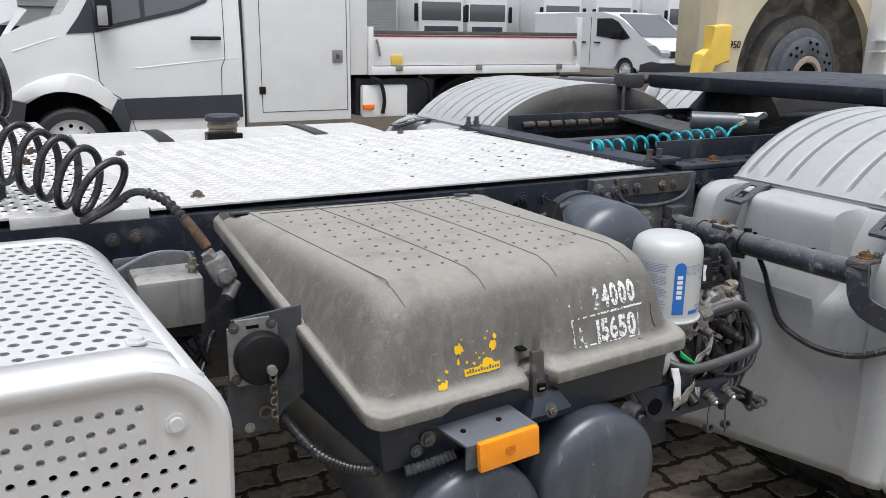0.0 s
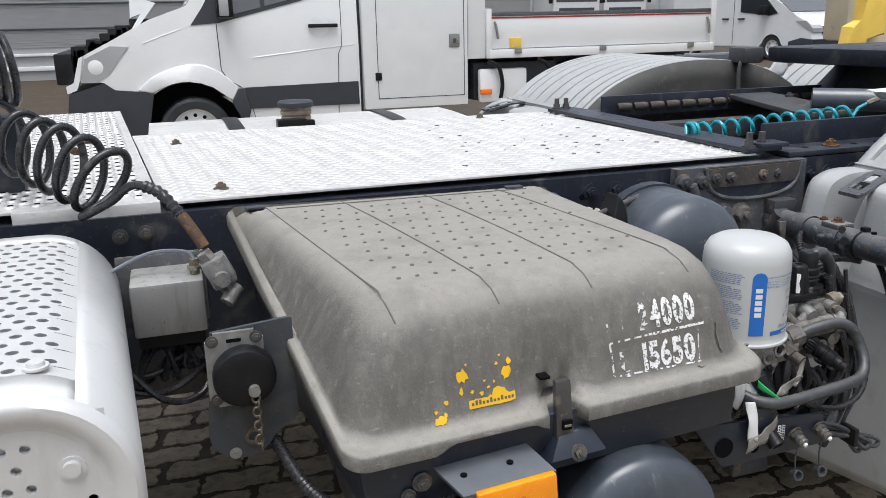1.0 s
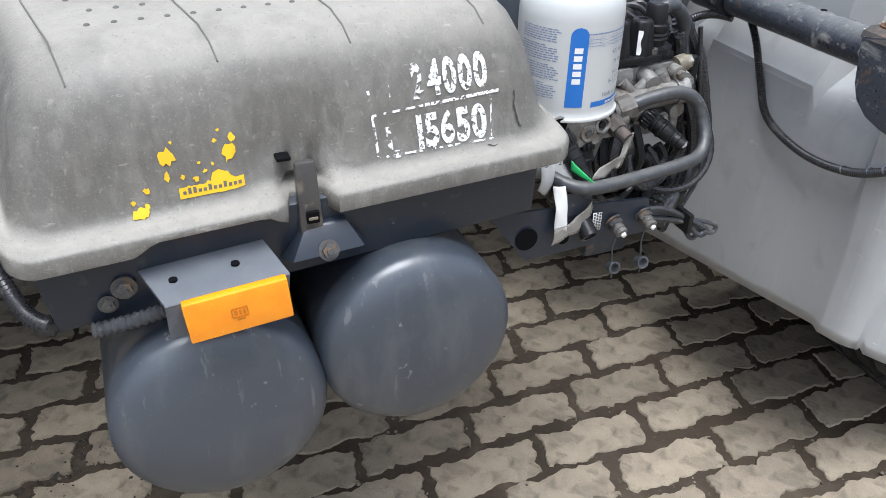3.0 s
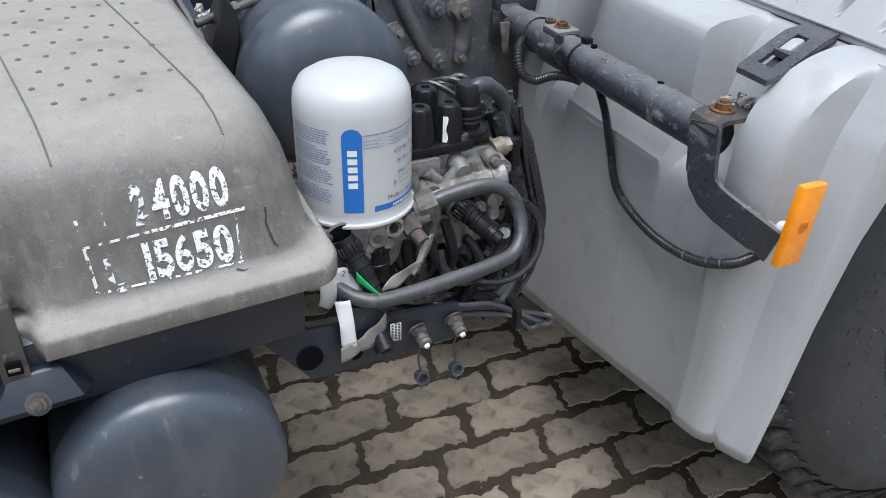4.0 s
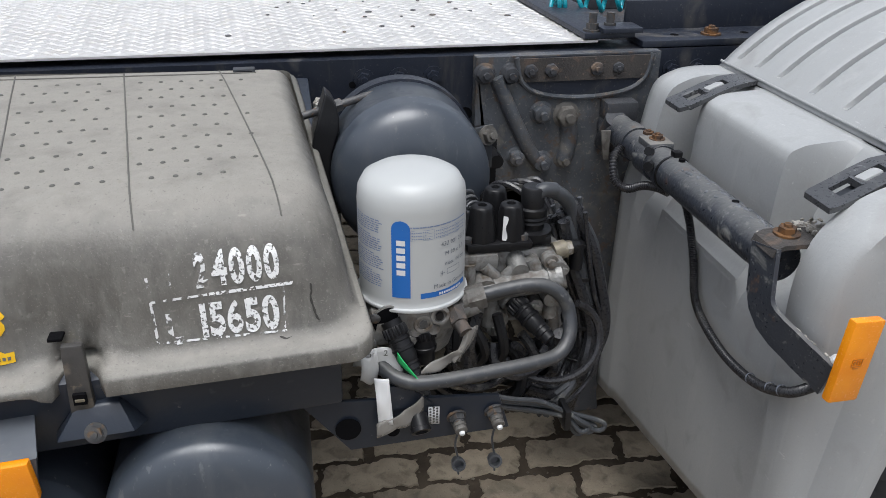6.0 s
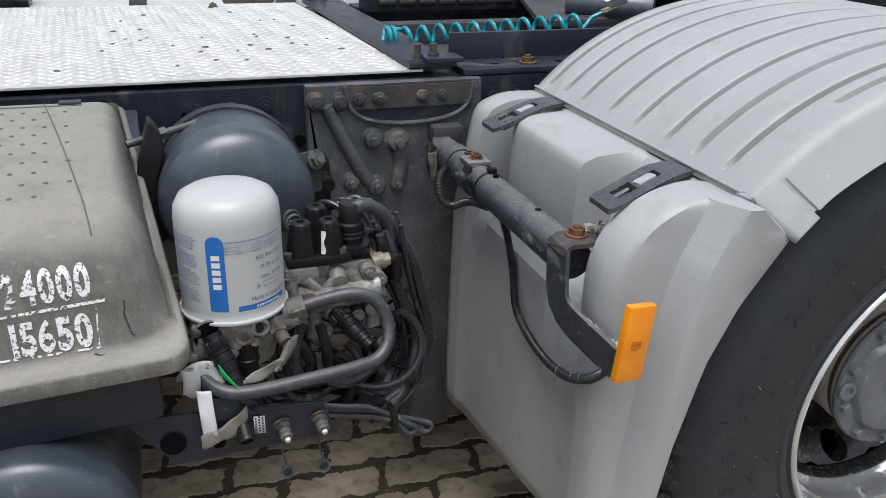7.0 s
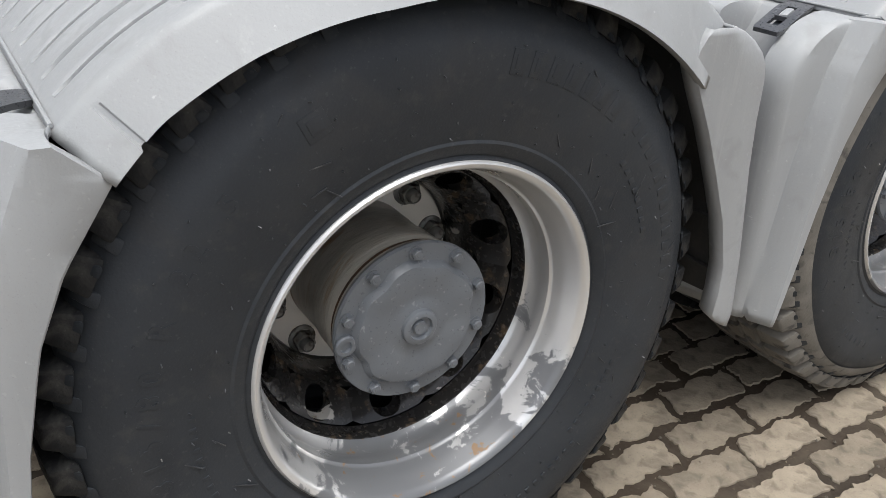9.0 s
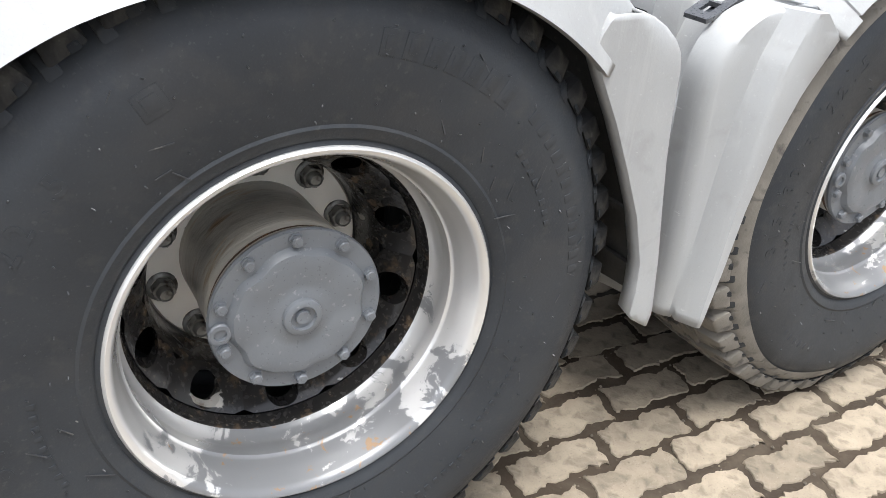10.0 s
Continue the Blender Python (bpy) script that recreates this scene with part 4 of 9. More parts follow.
part("latch_bracket", bm, NAVY, tray)
part("bolt", bolt(B(), (0.585, 1.289, 0.712), (0, -1, 0.4), 0.008, 0.008), BOLT, tray)
for x, z in ((0.36, 0.683),):
    part("bolt", bolt(B(), (x, 1.313, z), (0, -1, 0), 0.007, 0.006), BOLT, tray)
# reflector bracket
bm = B()
hexa(bm, [(0.392, 1.318, 0.712), (0.520, 1.318, 0.722), (0.535, 1.256, 0.712), (0.412, 1.256, 0.702), (0.392, 1.318, 0.716), (0.520, 1.318, 0.726), (0.535, 1.256, 0.716), (0.412, 1.256, 0.706)])
hexa(bm, [(0.412, 1.252, 0.668), (0.53, 1.252, 0.678), (0.53, 1.256, 0.678), (0.412, 1.256, 0.668), (0.412, 1.252, 0.706), (0.535, 1.252, 0.716), (0.535, 1.256, 0.716), (0.412, 1.256, 0.706)])
rb = part("reflector_bracket", bm, PALEPLATE, truck, "bent blue-grey steel plate")
for x, y, z in ((0.425, 1.287, 0.7135), (0.487, 1.287, 0.719)):
    part("bolt_hole", rod(B(), (x, y, z - 0.001), (x, y, z + 0.0012), 0.0045, seg=12), HOLE_SHADE, rb)
part("bolt", bolt(B(), (0.378, 1.312, 0.70), (0, -1, 0), 0.009, 0.009), BOLT, rb)


def reflector(m, w, h, name="side_reflector"):
    bm = B()
    box(bm, -w / 2, w / 2, -0.006, 0.006, -h / 2, h / 2, bevel=0.003)
    bm.transform(m)
    r = part(name, bm, AMBER, truck, "amber plastic side reflector")
    bm = B()
    q = min(w, h) * 0.17
    for x0, x1, z0, z1 in ((-1, 1, 0.55, 0.7), (-1, 1, -0.75, -0.6), (-1.05, -0.9, -0.6, 0.55), (0.9, 1.05, -0.6, 0.55), (-0.7, -0.3, -0.35, 0.3), (-0.1, 0.2, -0.35, 0.3), (0.4, 0.7, -0.35, 0.3), (-0.5, 0.5, -1.15, -0.95)):
        box(bm, x0 * q, x1 * q, -0.0066, -0.006, z0 * q, z1 * q)
    bm.transform(m)
    part("moulding", bm, AMBERDARK, r)
    return r


reflector(Matrix.Translation((0.480, 1.246, 0.692)) @ Matrix.Rotation(radians(-4.5), 4, "Y"), 0.104, 0.047)

# ---- air tanks
def air_tank(c0, c1, r, label, dome=0.035):
    c0, c1 = Vector(c0), Vector(c1)
    n = (c1 - c0).length
    prof = [(0, -dome)] + [(r * math.sin(radians(a)) ** 0.8, -dome * math.cos(radians(a)) ** 0.9) for a in (12, 25, 40, 55, 68, 80)] + [(r, 0), (r, 0.022), (r * 1.006, 0.024), (r * 1.006, 0.03), (r, 0.032), (r, n), (r * 0.8, n + dome * 0.6), (0, n + dome)]
    return part("air_tank", lathe(B(), c0, c1 - c0, prof, 56), TANK, truck, label, smooth=50)


air_tank((0.452, 1.292, 0.527), (0.452, 1.95, 0.527), 0.121, "round dark blue steel air tank")
air_tank((0.687, 1.292, 0.566), (0.687, 1.95, 0.566), 0.119, "round dark blue steel air tank with paint chips")
big = air_tank((0.977, 1.640, 0.834), (0.977, 1.765, 0.834), 0.114, "large dark blue steel air tank with strap", 0.05)
part("strap", lathe(B(), (0.977, 1.746, 0.834), (0, 1, 0), ((0.114, 0), (0.1180, 0.0005), (0.1180, 0.026), (0.114, 0.0265)), 48), DARK, big, "flat dusty steel strap")
# hooked bracket hugging the tank
bm = B()
rings = []
for k, (a, h0, h1, y0, y1) in enumerate(((-30, -0.012, 0.014, 1.668, 1.735), (-14, -0.012, 0.014, 1.668, 1.735), (2, -0.012, 0.015, 1.668, 1.735), (16, -0.012, 0.018, 1.670, 1.735), (26, -0.011, 0.022, 1.672, 1.733), (34, -0.008, 0.026, 1.675, 1.730), (40, 0.000, 0.031, 1.680, 1.726), (44, 0.012, 0.036, 1.682, 1.724), (46, 0.026, 0.040, 1.684, 1.722))):
    d = Vector((-math.cos(radians(a)), 0, math.sin(radians(a))))
    c = Vector((0.977, 0, 0.834)) + d * 0.127
    rings.append([bm.verts.new(c + d * h + Vector((0, y, 0))) for y, h in ((y0, h0), (y1, h0), (y1, h1), (y0, h1))])
for u, v in zip(rings, rings[1:]):
    for q in range(4):
        bm.faces.new((u[q], u[(q + 1) % 4], v[(q + 1) % 4], v[q]))
bm.faces.new(rings[0][::-1])
bm.faces.new(rings[-1])
part("tank_bracket", bm, BLACK, big, "dark hooked steel bracket", bevel=0.003)
bm = B()
rod(bm, (0.828, 1.70, 0.916), (0.958, 1.742, 0.938), 0.0058, seg=10)
rod(bm, (0.866, 1.712, 0.9225), (0.885, 1.718, 0.9255), 0.0105, seg=6)
part("strap_rod", bm, BOLT, big)
part("strap_end", hexa(B(), [(0.915, 1.738, 0.928), (0.962, 1.742, 0.941), (0.962, 1.772, 0.941), (0.915, 1.768, 0.928), (0.915, 1.738, 0.932), (0.962, 1.742, 0.946), (0.962, 1.772, 0.946), (0.915, 1.768, 0.932)], 0.001), PLATE, big)
part("strap_ear", hexa(B(), [(1.082, 1.742, 0.868), (1.096, 1.742, 0.796), (1.096, 1.748, 0.796), (1.082, 1.748, 0.868), (1.124, 1.752, 0.872), (1.124, 1.752, 0.800), (1.124, 1.758, 0.800), (1.124, 1.758, 0.872)], 0.002), PLATE, big)
part("bolt", bolt(B(), (1.114, 1.748, 0.856), (0.35, -1, 0.25), 0.011, 0.014), DUSTNUT, big)
bm = B()
box(bm, 0.848, 0.915, 1.79, 1.87, 0.850, 0.884, bevel=0.006)
shelf = part("tank_shelf", bm, PLATE, truck, "small steel shelf heaped with dried dirt")
bm = B()
rnd = random.Random(44)
for k in range(46):
    w = rnd.uniform(0.003, 0.012)
    p = Vector((rnd.uniform(0.852, 0.912), rnd.uniform(1.795, 1.865), 0.884 + w * 0.3))
    bmesh.ops.create_icosphere(bm, subdivisions=1, radius=w, matrix=Matrix.Translation(p) @ Euler((k, 2 * k, 3 * k)).to_matrix().to_4x4() @ Matrix.Diagonal((1, 0.8, 0.55, 1)))
part("dirt_heap", bm, PALECRUST, shelf, "lumps of dried grey dirt")
bm = B()
tube(bm, [Vector((1.046, 1.592, 0.822)) + Vector((0.011 * math.cos(0.5 * k), -0.0016 * k + 0.02, 0.011 * math.sin(0.5 * k))) for k in range(44)], 0.0028, 8)
part("spiral_wire", bm, GREYHOSE, truck, "small coil of grey wire")

# ---- corrugated conduit under the tray
part("conduit", tube(B(), smooth_line([(0.215, 1.56, 0.68), (0.249, 1.46, 0.64), (0.276, 1.38, 0.643), (0.303, 1.33, 0.657)], 18), 0.009, 10, 0.12), HOSE, truck, "black corrugated cable conduit")
part("conduit_sleeve", tube(B(), smooth_line([(0.34, 1.31, 0.656), (0.38, 1.305, 0.662), (0.419, 1.30, 0.672)], 12), 0.008, 10, 0.16), GREYHOSE, truck, "short ribbed dusty sleeve")

def dusty_nut(x, y, z, r):
    """A flanged nut whose corners are rounded by years of dirt."""
    bm = lathe(B(), (x, y, z), (0, -1, 0), ((r * 1.22, 0), (r * 1.24, 0.2 * r), (r * 1.05, 0.32 * r), (r * 0.98, 0.36 * r), (r * 0.98, 0.95 * r), (r * 0.88, 1.12 * r), (r * 0.55, 1.2 * r), (0, 1.2 * r)), 36)
    for v in bm.verts:
        dx, dz = v.co.x - x, v.co.z - z
        if r * 0.8 < math.hypot(dx, dz) < r * 1.02:
            a = (math.degrees(math.atan2(dz, dx)) + 40 * x / r) % 60 - 30
            q = 1 - 0.75 * (1 - 0.88 / math.cos(radians(a)))
            v.co.x, v.co.z = x + dx * q, z + dz * q
    return bm


# ---- frame brackets, bolts and the spring tower behind the air dryer
bm = B()
out = [(1.13, 0.94), (1.13, 0.80), (1.165, 0.70), (1.165, 0.585)] + [(1.218 + 0.050 * math.cos(radians(a)), 0.655 + 0.050 * math.sin(radians(a))) for a in range(230, -131, -24)] + [(1.178, 0.585), (1.262, 0.575), (1.272, 0.53), (1.294, 0.436), (1.303, 0.336), (1.315, 0.19), (1.41, 0.19), (1.44, 0.34), (1.465, 0.50), (1.465, 0.94)]
fa = [bm.verts.new((x, 1.905, z)) for x, z in out]
fb = [bm.verts.new((x, 1.929, z)) for x, z in out]
f1 = bm.faces.new(fa)
f2 = bm.faces.new(fb[::-1])
for i in range(len(out)):
    bm.faces.new((fa[i], fb[i], fb[(i + 1) % len(out)], fa[(i + 1) % len(out)]))
bmesh.ops.triangulate(bm, faces=[f1, f2])
tw = part("spring_tower", bm, TOWER, truck, "grimy cast steel suspension bracket bolted to the frame", smooth=30)
for pts, w in (([(1.165, 0.905), (1.20, 0.83), (1.238, 0.76), (1.256, 0.745)], 0.013), ([(1.297, 0.835), (1.305, 0.79), (1.298, 0.749)], 0.016), ([(1.265, 0.70), (1.272, 0.60), (1.282, 0.50), (1.305, 0.40), (1.315, 0.25)], 0.011)):
    part("rib", tube(B(), smooth_line([(x, 1.902, z) for x, z in pts], 5), w, 10), TOWER, tw)
bm = B()
hexa(bm, [(1.30, 1.86, 0.195), (1.405, 1.86, 0.195), (1.405, 1.906, 0.195), (1.30, 1.906, 0.195), (1.325, 1.885, 0.40), (1.385, 1.885, 0.40), (1.385, 1.906, 0.40), (1.325, 1.906, 0.40)], 0.008)
part("foot", bm, RUSTDARK, tw, "rust-speckled foot of the bracket")
part("shock_eye", lathe(B(), (1.283, 1.862, 0.292), (0.2, -1, 0), ((0.036, -0.03), (0.038, 0.012), (0.034, 0.018), (0.026, 0.018), (0.024, 0.010), (0.016, 0.010), (0.015, 0.022), (0.012, 0.026), (0, 0.026)), 28), RUSTDARK, tw, "greasy round bush at the arm's foot")
bm = B()
hexa(bm, [(1.205, 1.900, 0.895), (1.445, 1.900, 0.895), (1.445, 1.9045, 0.895), (1.205, 1.9045, 0.895), (1.205, 1.900, 0.936), (1.445, 1.900, 0.936), (1.445, 1.9045, 0.936), (1.205, 1.9045, 0.936)])
part("rusty_plate", bm, RUSTPLATE, tw, "rust-brown splice plate")
arch_line = smooth_line([(1.200, 1.902, 0.938), (1.212, 1.902, 0.895), (1.250, 1.902, 0.872), (1.324, 1.902, 0.864), (1.40, 1.902, 0.872), (1.437, 1.902, 0.895), (1.448, 1.902, 0.938)])
part("arch", tube(B(), arch_line, 0.0045, 8), TOWER, tw, "curved edge of a cut-out in the bracket")
bm = B()
bm.faces.new([bm.verts.new((p.x, 1.9035, p.z)) for p in arch_line])
part("recess", bm, DARK, tw, "dark navy frame inside the cut-out")
for x, z, r in ((1.145, 0.912, 0.017), (1.19, 0.910, 0.017), (1.225, 0.915, 0.014), (1.262, 0.915, 0.014), (1.345, 0.915, 0.014), (1.385, 0.915, 0.012), (1.250, 0.838, 0.021), (1.297, 0.832, 0.024), (1.208, 0.757, 0.019), (1.256, 0.745, 0.021), (1.298, 0.749, 0.018)):
    coatm = RUSTDARK if z > 0.9 else DUSTNUT if x > 1.29 else TOWER
    nut = part("bolt", dusty_nut(x, 1.908, z, r * (0.82 if z < 0.9 else 0.9)), coatm, tw)
    part("stud_end", rod(B(), (x, 1.90, z), (x, 1.906 - 1.35 * r, z), r * 0.38, r * 0.32, seg=14), coatm, nut)
for x, z in ((0.50, 0.80), (0.022, 0.903), (0.065, 0.906), (0.94, 0.905), (1.0, 0.905), (1.06, 0.905), (1.50, 0.90), (1.55, 0.90), (1.62, 0.90), (1.70, 0.905)):
    bm = B()
    bolt(bm, (x, 1.93, z), (0, -1, 0), 0.012 if x > 0.3 else 0.0095, 0.012)
    part("bolt", bm, BOLT if x < 0.3 else DARK, near_rail)
for x, z, r in ((1.118, 0.835, 0.012), (0.92, 0.895, 0.006), (1.30, 0.918, 0.006)):
    part("frame_hole", rod(B(), (x, 1.9285, z), (x, 1.9315, z), r, seg=16), HOLE_SHADE, near_rail)
bm = B()
box(bm, 1.10, 1.16, 1.85, 1.93, 0.70, 0.82, bevel=0.01)
rod(bm, (1.145, 1.90, 0.79), (1.145, 1.80, 0.79), 0.012, seg=10)
part("pipe_clamp", bm, BLACK, truck)

# flat bars, studs and angle irons on top of the frame
for y_n, y_f in ((1.945, 2.895),):
    bm = B()
    hexa(bm, [(1.335, y_n, 0.956), (1.43, y_n, 0.956), (1.40, y_f, 0.956), (1.30, y_f, 0.956), (1.335, y_n, 0.966), (1.43, y_n, 0.966), (1.40, y_f, 0.966), (1.30, y_f, 0.966)], 0.002)
    bar = part("cross_bar", bm, DARK, truck, "dark flat steel bar across the frame")
for x, y in ((1.355, 1.965), (1.388, 1.965), (1.325, 2.88), (1.358, 2.88)):
    bm = B()
    bolt(bm, (x, y, 0.966), (0, 0, 1), 0.011, 0.014)
    rod(bm, (x, y, 0.98), (x, y, 0.998), 0.0075, seg=10)
    part("stud", bm, BOLT, bar)
bm = B()
box(bm, 1.365, 1.44, 1.935, 1.99, 0.966, 0.975, bevel=0.002)
part("clamp_plate", bm, DARK, bar)
for side in (0, 1):
    bm = B()
    box(bm, 1.44, 3.9, 1.932, 2.03, 0.940, 0.952, bevel=0.002)
    box(bm, 1.445, 2.6, 2.03, 2.042, 0.940, 1.005, bevel=0.003)
    if side:
        bm.transform(Matrix.Translation((0, 2 * MID, 0)) @ Matrix.Diagonal((1, -1, 1, 1)))
    an = part("mounting_angle", bm, DARK, truck, "dark steel angle iron, scratched and rust edged")
    if not side:
        for x in (1.59, 1.85):
            part("bolt", bolt(B(), (x, 1.97, 0.952), (0, 0, 1), 0.013, 0.012), RUSTY, an)
        for x in (1.52, 1.66, 1.73, 1.80):
            part("slot", rod(B(), (x, 1.975, 0.9515), (x, 1.975, 0.9526), 0.008, seg=12), HOLE_SHADE, an)
# coiled teal air line
def helix(p0, p1, r, turns, n=22, lead=0.0):
    p0, p1 = Vector(p0), Vector(p1)
    a, b, d = frame_at(p1 - p0)
    return [p0.lerp(p1, i / (turns * n)) + (a * math.cos(2 * math.pi * i / n) + b * math.sin(2 * math.pi * i / n)) * r for i in range(int(turns * n) + 1)]


pts = [Vector((1.345, 2.195, 0.956)), Vector((1.352, 2.20, 0.962))] + helix((1.362, 2.205, 0.972), (1.385, 2.205, 0.972), 0.019, 2) + helix((1.40, 2.205, 0.970), (1.785, 2.130, 1.000), 0.019, 10.5) + [Vector((1.81, 2.122, 1.014)), Vector((1.836, 2.117, 1.026))]
part("air_line", tube(B(), pts, 0.0048, 8), TEAL, truck, "coiled teal plastic air line")
part("air_fitting", rod(B(), (1.832, 2.118, 1.024), (1.862, 2.112, 1.036), 0.008, seg=8), BRASS, truck)
# dark linkage and rollers between the rails
bm = B()
rod(bm, (1.865, 2.35, 1.015), (2.03, 2.22, 1.013), 0.031, seg=24)
part("sliding_cylinder", bm, TANK, truck)
bm = B()
box(bm, 1.46, 2.6, 2.60, 2.66, 0.88, 0.935, bevel=0.004)
box(bm, 1.44, 2.6, 2.18, 2.20, 0.90, 0.935, bevel=0.004)
box(bm, 1.44, 2.8, 2.06, 2.78, 0.84, 0.85)
part("centre_rail", bm, RUSTDARK, truck)
tooth = None
for k in range(16):
    if tooth is None:
        tooth = part("slide_tooth", lathe(B(), (0, 0, 0), (1, 0, 0), ((0.012, 0), (0.014, 0.01), (0.014, 0.04), (0.012, 0.05)), 10), RUSTPLATE, truck, at=(1.50, 2.80, 0.968)).data
    else:
        part("slide_tooth", None, RUSTPLATE, truck, at=(1.50 + 0.06 * k, 2.80, 0.968), mesh=tooth)
def smooth_bar(pts, r):
    return tube(B(), smooth_line(pts, 5), r, 8)


# fifth wheel
bm = B()
hexa(bm, [(2.19, 1.90, 1.088), (3.0, 1.90, 1.085), (3.0, 2.86, 1.085), (2.12, 2.86, 1.085), (2.18, 1.90, 1.145), (3.0, 1.90, 1.15), (3.0, 2.86, 1.14), (2.11, 2.86, 1.14)], 0.018)
fw = part("fifth_wheel", bm, DARK, truck, "dark greasy fifth wheel coupling plate")
for y in (2.06, 2.78):
    part("pedestal", hexa(B(), [(2.25, y - 0.05, 0.95), (2.75, y - 0.05, 0.95), (2.75, y + 0.05, 0.95), (2.25, y + 0.05, 0.95), (2.4, y - 0.04, 1.09), (2.65, y - 0.04, 1.09), (2.65, y + 0.04, 1.09), (2.4, y + 0.04, 1.09)], 0.01), DARK, fw)
bm = B()
sheet(bm, lambda a, b: Vector((1.77 + 0.05 * a + 0.010 * math.sin(9 * b), 2.0 + 0.07 * b, 1.064 + 0.022 * a * math.sin(3 * a + 2 * b))), 6, 6)
part("rag", bm, WHITE, truck, "torn white plastic scrap", solid=0.002)

# release linkage and small lamp beyond the far rail
part("release_bar", smooth_bar([(2.55, 4.05, 1.04), (2.40, 3.7, 1.055), (2.25, 3.35, 1.075), (2.10, 2.95, 1.10)], 0.016), DARK, fw, "dark steel release bar")
part("release_bar", smooth_bar([(2.50, 3.9, 1.06), (2.3, 3.4, 1.085), (2.10, 2.92, 1.115)], 0.009), ZINC, fw)
part("release_knuckle", box(B(), 2.06, 2.14, 2.90, 3.0, 1.08, 1.135, bevel=0.012), RUSTDARK, fw)
part("side_chain", smooth_bar([(2.07, 2.93, 1.10), (2.06, 2.93, 1.05), (2.065, 2.93, 0.97)], 0.007), GRIME, fw)
part("torn_guard", sheet(B(), lambda a, b: Vector((2.52 + 0.12 * a, 3.36 + 0.02 * b, 0.95 + 0.06 * a + 0.06 * b + 0.01 * math.sin(14 * a))), 10, 3), MUD, truck, "torn grey mudguard edge", solid=0.004)
for k in range(3):
    x = 2.02 + 0.12 * k
    part("fifth_wheel_bolt", bolt(B(), (x, 2.62, 0.985), (0, 0, 1), 0.014, 0.014), BOLT, fw)
part("slide_plate", hexa(B(), [(1.74, 2.24, 0.975), (1.92, 2.24, 0.975), (2.12, 2.90, 0.975), (1.96, 2.90, 0.975), (1.74, 2.24, 0.992), (1.92, 2.24, 0.992), (2.12, 2.90, 0.990), (1.96, 2.90, 0.990)], 0.004), RUSTDARK, fw, "greasy slide plate")

# ---- far-side fuel tank behind the deck
bm = B()
prof = []
for k in range(33):
    a = 2 * math.pi * k / 32
    prof.append((abs(math.cos(a)) ** 0.45 * math.copysign(1, math.cos(a)), abs(math.sin(a)) ** 0.45 * math.copysign(1, math.sin(a))))
sheet(bm, lambda a, b: Vector((lerp(0.06, 1.10, b), 3.28 + 0.32 * prof[int(a * 32)][0], 0.628 + 0.305 * prof[int(a * 32)][1])), 32, 1)
for x in (0.06, 1.10):
    bm.faces.new([bm.verts.new((x, 3.28 + 0.32 * p[0], 0.628 + 0.305 * p[1])) for p in prof[:-1]])
ft = part("fuel_tank", bm, ALU, truck, "bright aluminium fuel tank with dark straps")
for x in (0.30, 0.83):
    bm = B()
    sheet(bm, lambda a, b: Vector((lerp(x, x + 0.05, b), 3.28 + 0.325 * prof[int(a * 32)][0], 0.628 + 0.31 * prof[int(a * 32)][1])), 32, 1)
    part("strap", bm, BLACK, ft)
bm = B()
lathe(bm, (0.521, 3.16, 0.945), (0, 0, 1), ((0.046, -0.03), (0.048, 0.012), (0.044, 0.016), (0.050, 0.020), (0.051, 0.030), (0.046, 0.034), (0.052, 0.040), (0.050, 0.056), (0.0, 0.056)), 28)
filler = part("filler_cap", bm, CRUST, ft, "dirty round filler neck")
part("cap_lid", lathe(B(), (0.521, 3.16, 0.999), (0, 0, 1), ((0.054, -0.012), (0.058, -0.010), (0.058, 0.004), (0.052, 0.009), (0.0, 0.011)), 28), TRIM, filler, "dark blue cap lid")
bm = B()
box(bm, 0.448, 0.540, 3.06, 3.11, 0.925, 0.958, bevel=0.003)
box(bm, 0.535, 0.568, 3.075, 3.10, 0.925, 0.952, bevel=0.003)
part("cap_base", bm, BLACK, ft)

# ---------------------------------------------------------------- mudguards
MC = Vector((2.03, 0, 0.48))


def arch_r(phi):
    return 0.617 + 0.033 * math.sin(2 * phi) ** 2


LOW = [(-47, 0.592), (-40, 0.594), (-29, 0.582), (-13, 0.558), (0, 0.549), (20, 0.547), (50, 0.545)]


def low_r(phi):
    return interp(LOW, math.degrees(phi))


def arch_pt(phi, r, y):
    return Vector((MC.x + r * math.sin(phi), y, MC.z + r * math.cos(phi)))


PHI0, PHI1 = radians(-47), radians(44)
RIBS = [1.272, 1.307, 1.376, 1.448, 1.535, 1.615, 1.705, 1.770, 1.830]
YS = sorted({round(1.245 + 0.615 * k / 40, 4) for k in range(41)} | {round(y + d, 4) for y in RIBS for d in (-0.011, -0.0065, -0.0045, 0.0035, 0.0065, 0.011)})


def rib_h(y, s):
    """Narrow channels with rounded shoulders; the outermost one starts later."""
    h = 0.0
    for k, yr in enumerate(RIBS):
        d = abs(y - yr)
        if d < 0.0112:
            start = 0.030 - 0.001 * k if k else 0.175
            fade = min(1, max(0, (s - start) / 0.014)) * min(1, max(0, (0.97 - s) / 0.03))
            h = max(h, (1.0 if d < 0.005 else 0.12 if d < 0.007 else 0.0) * fade * (0.55 if k == 0 else 1.0))
    return -0.017 * h


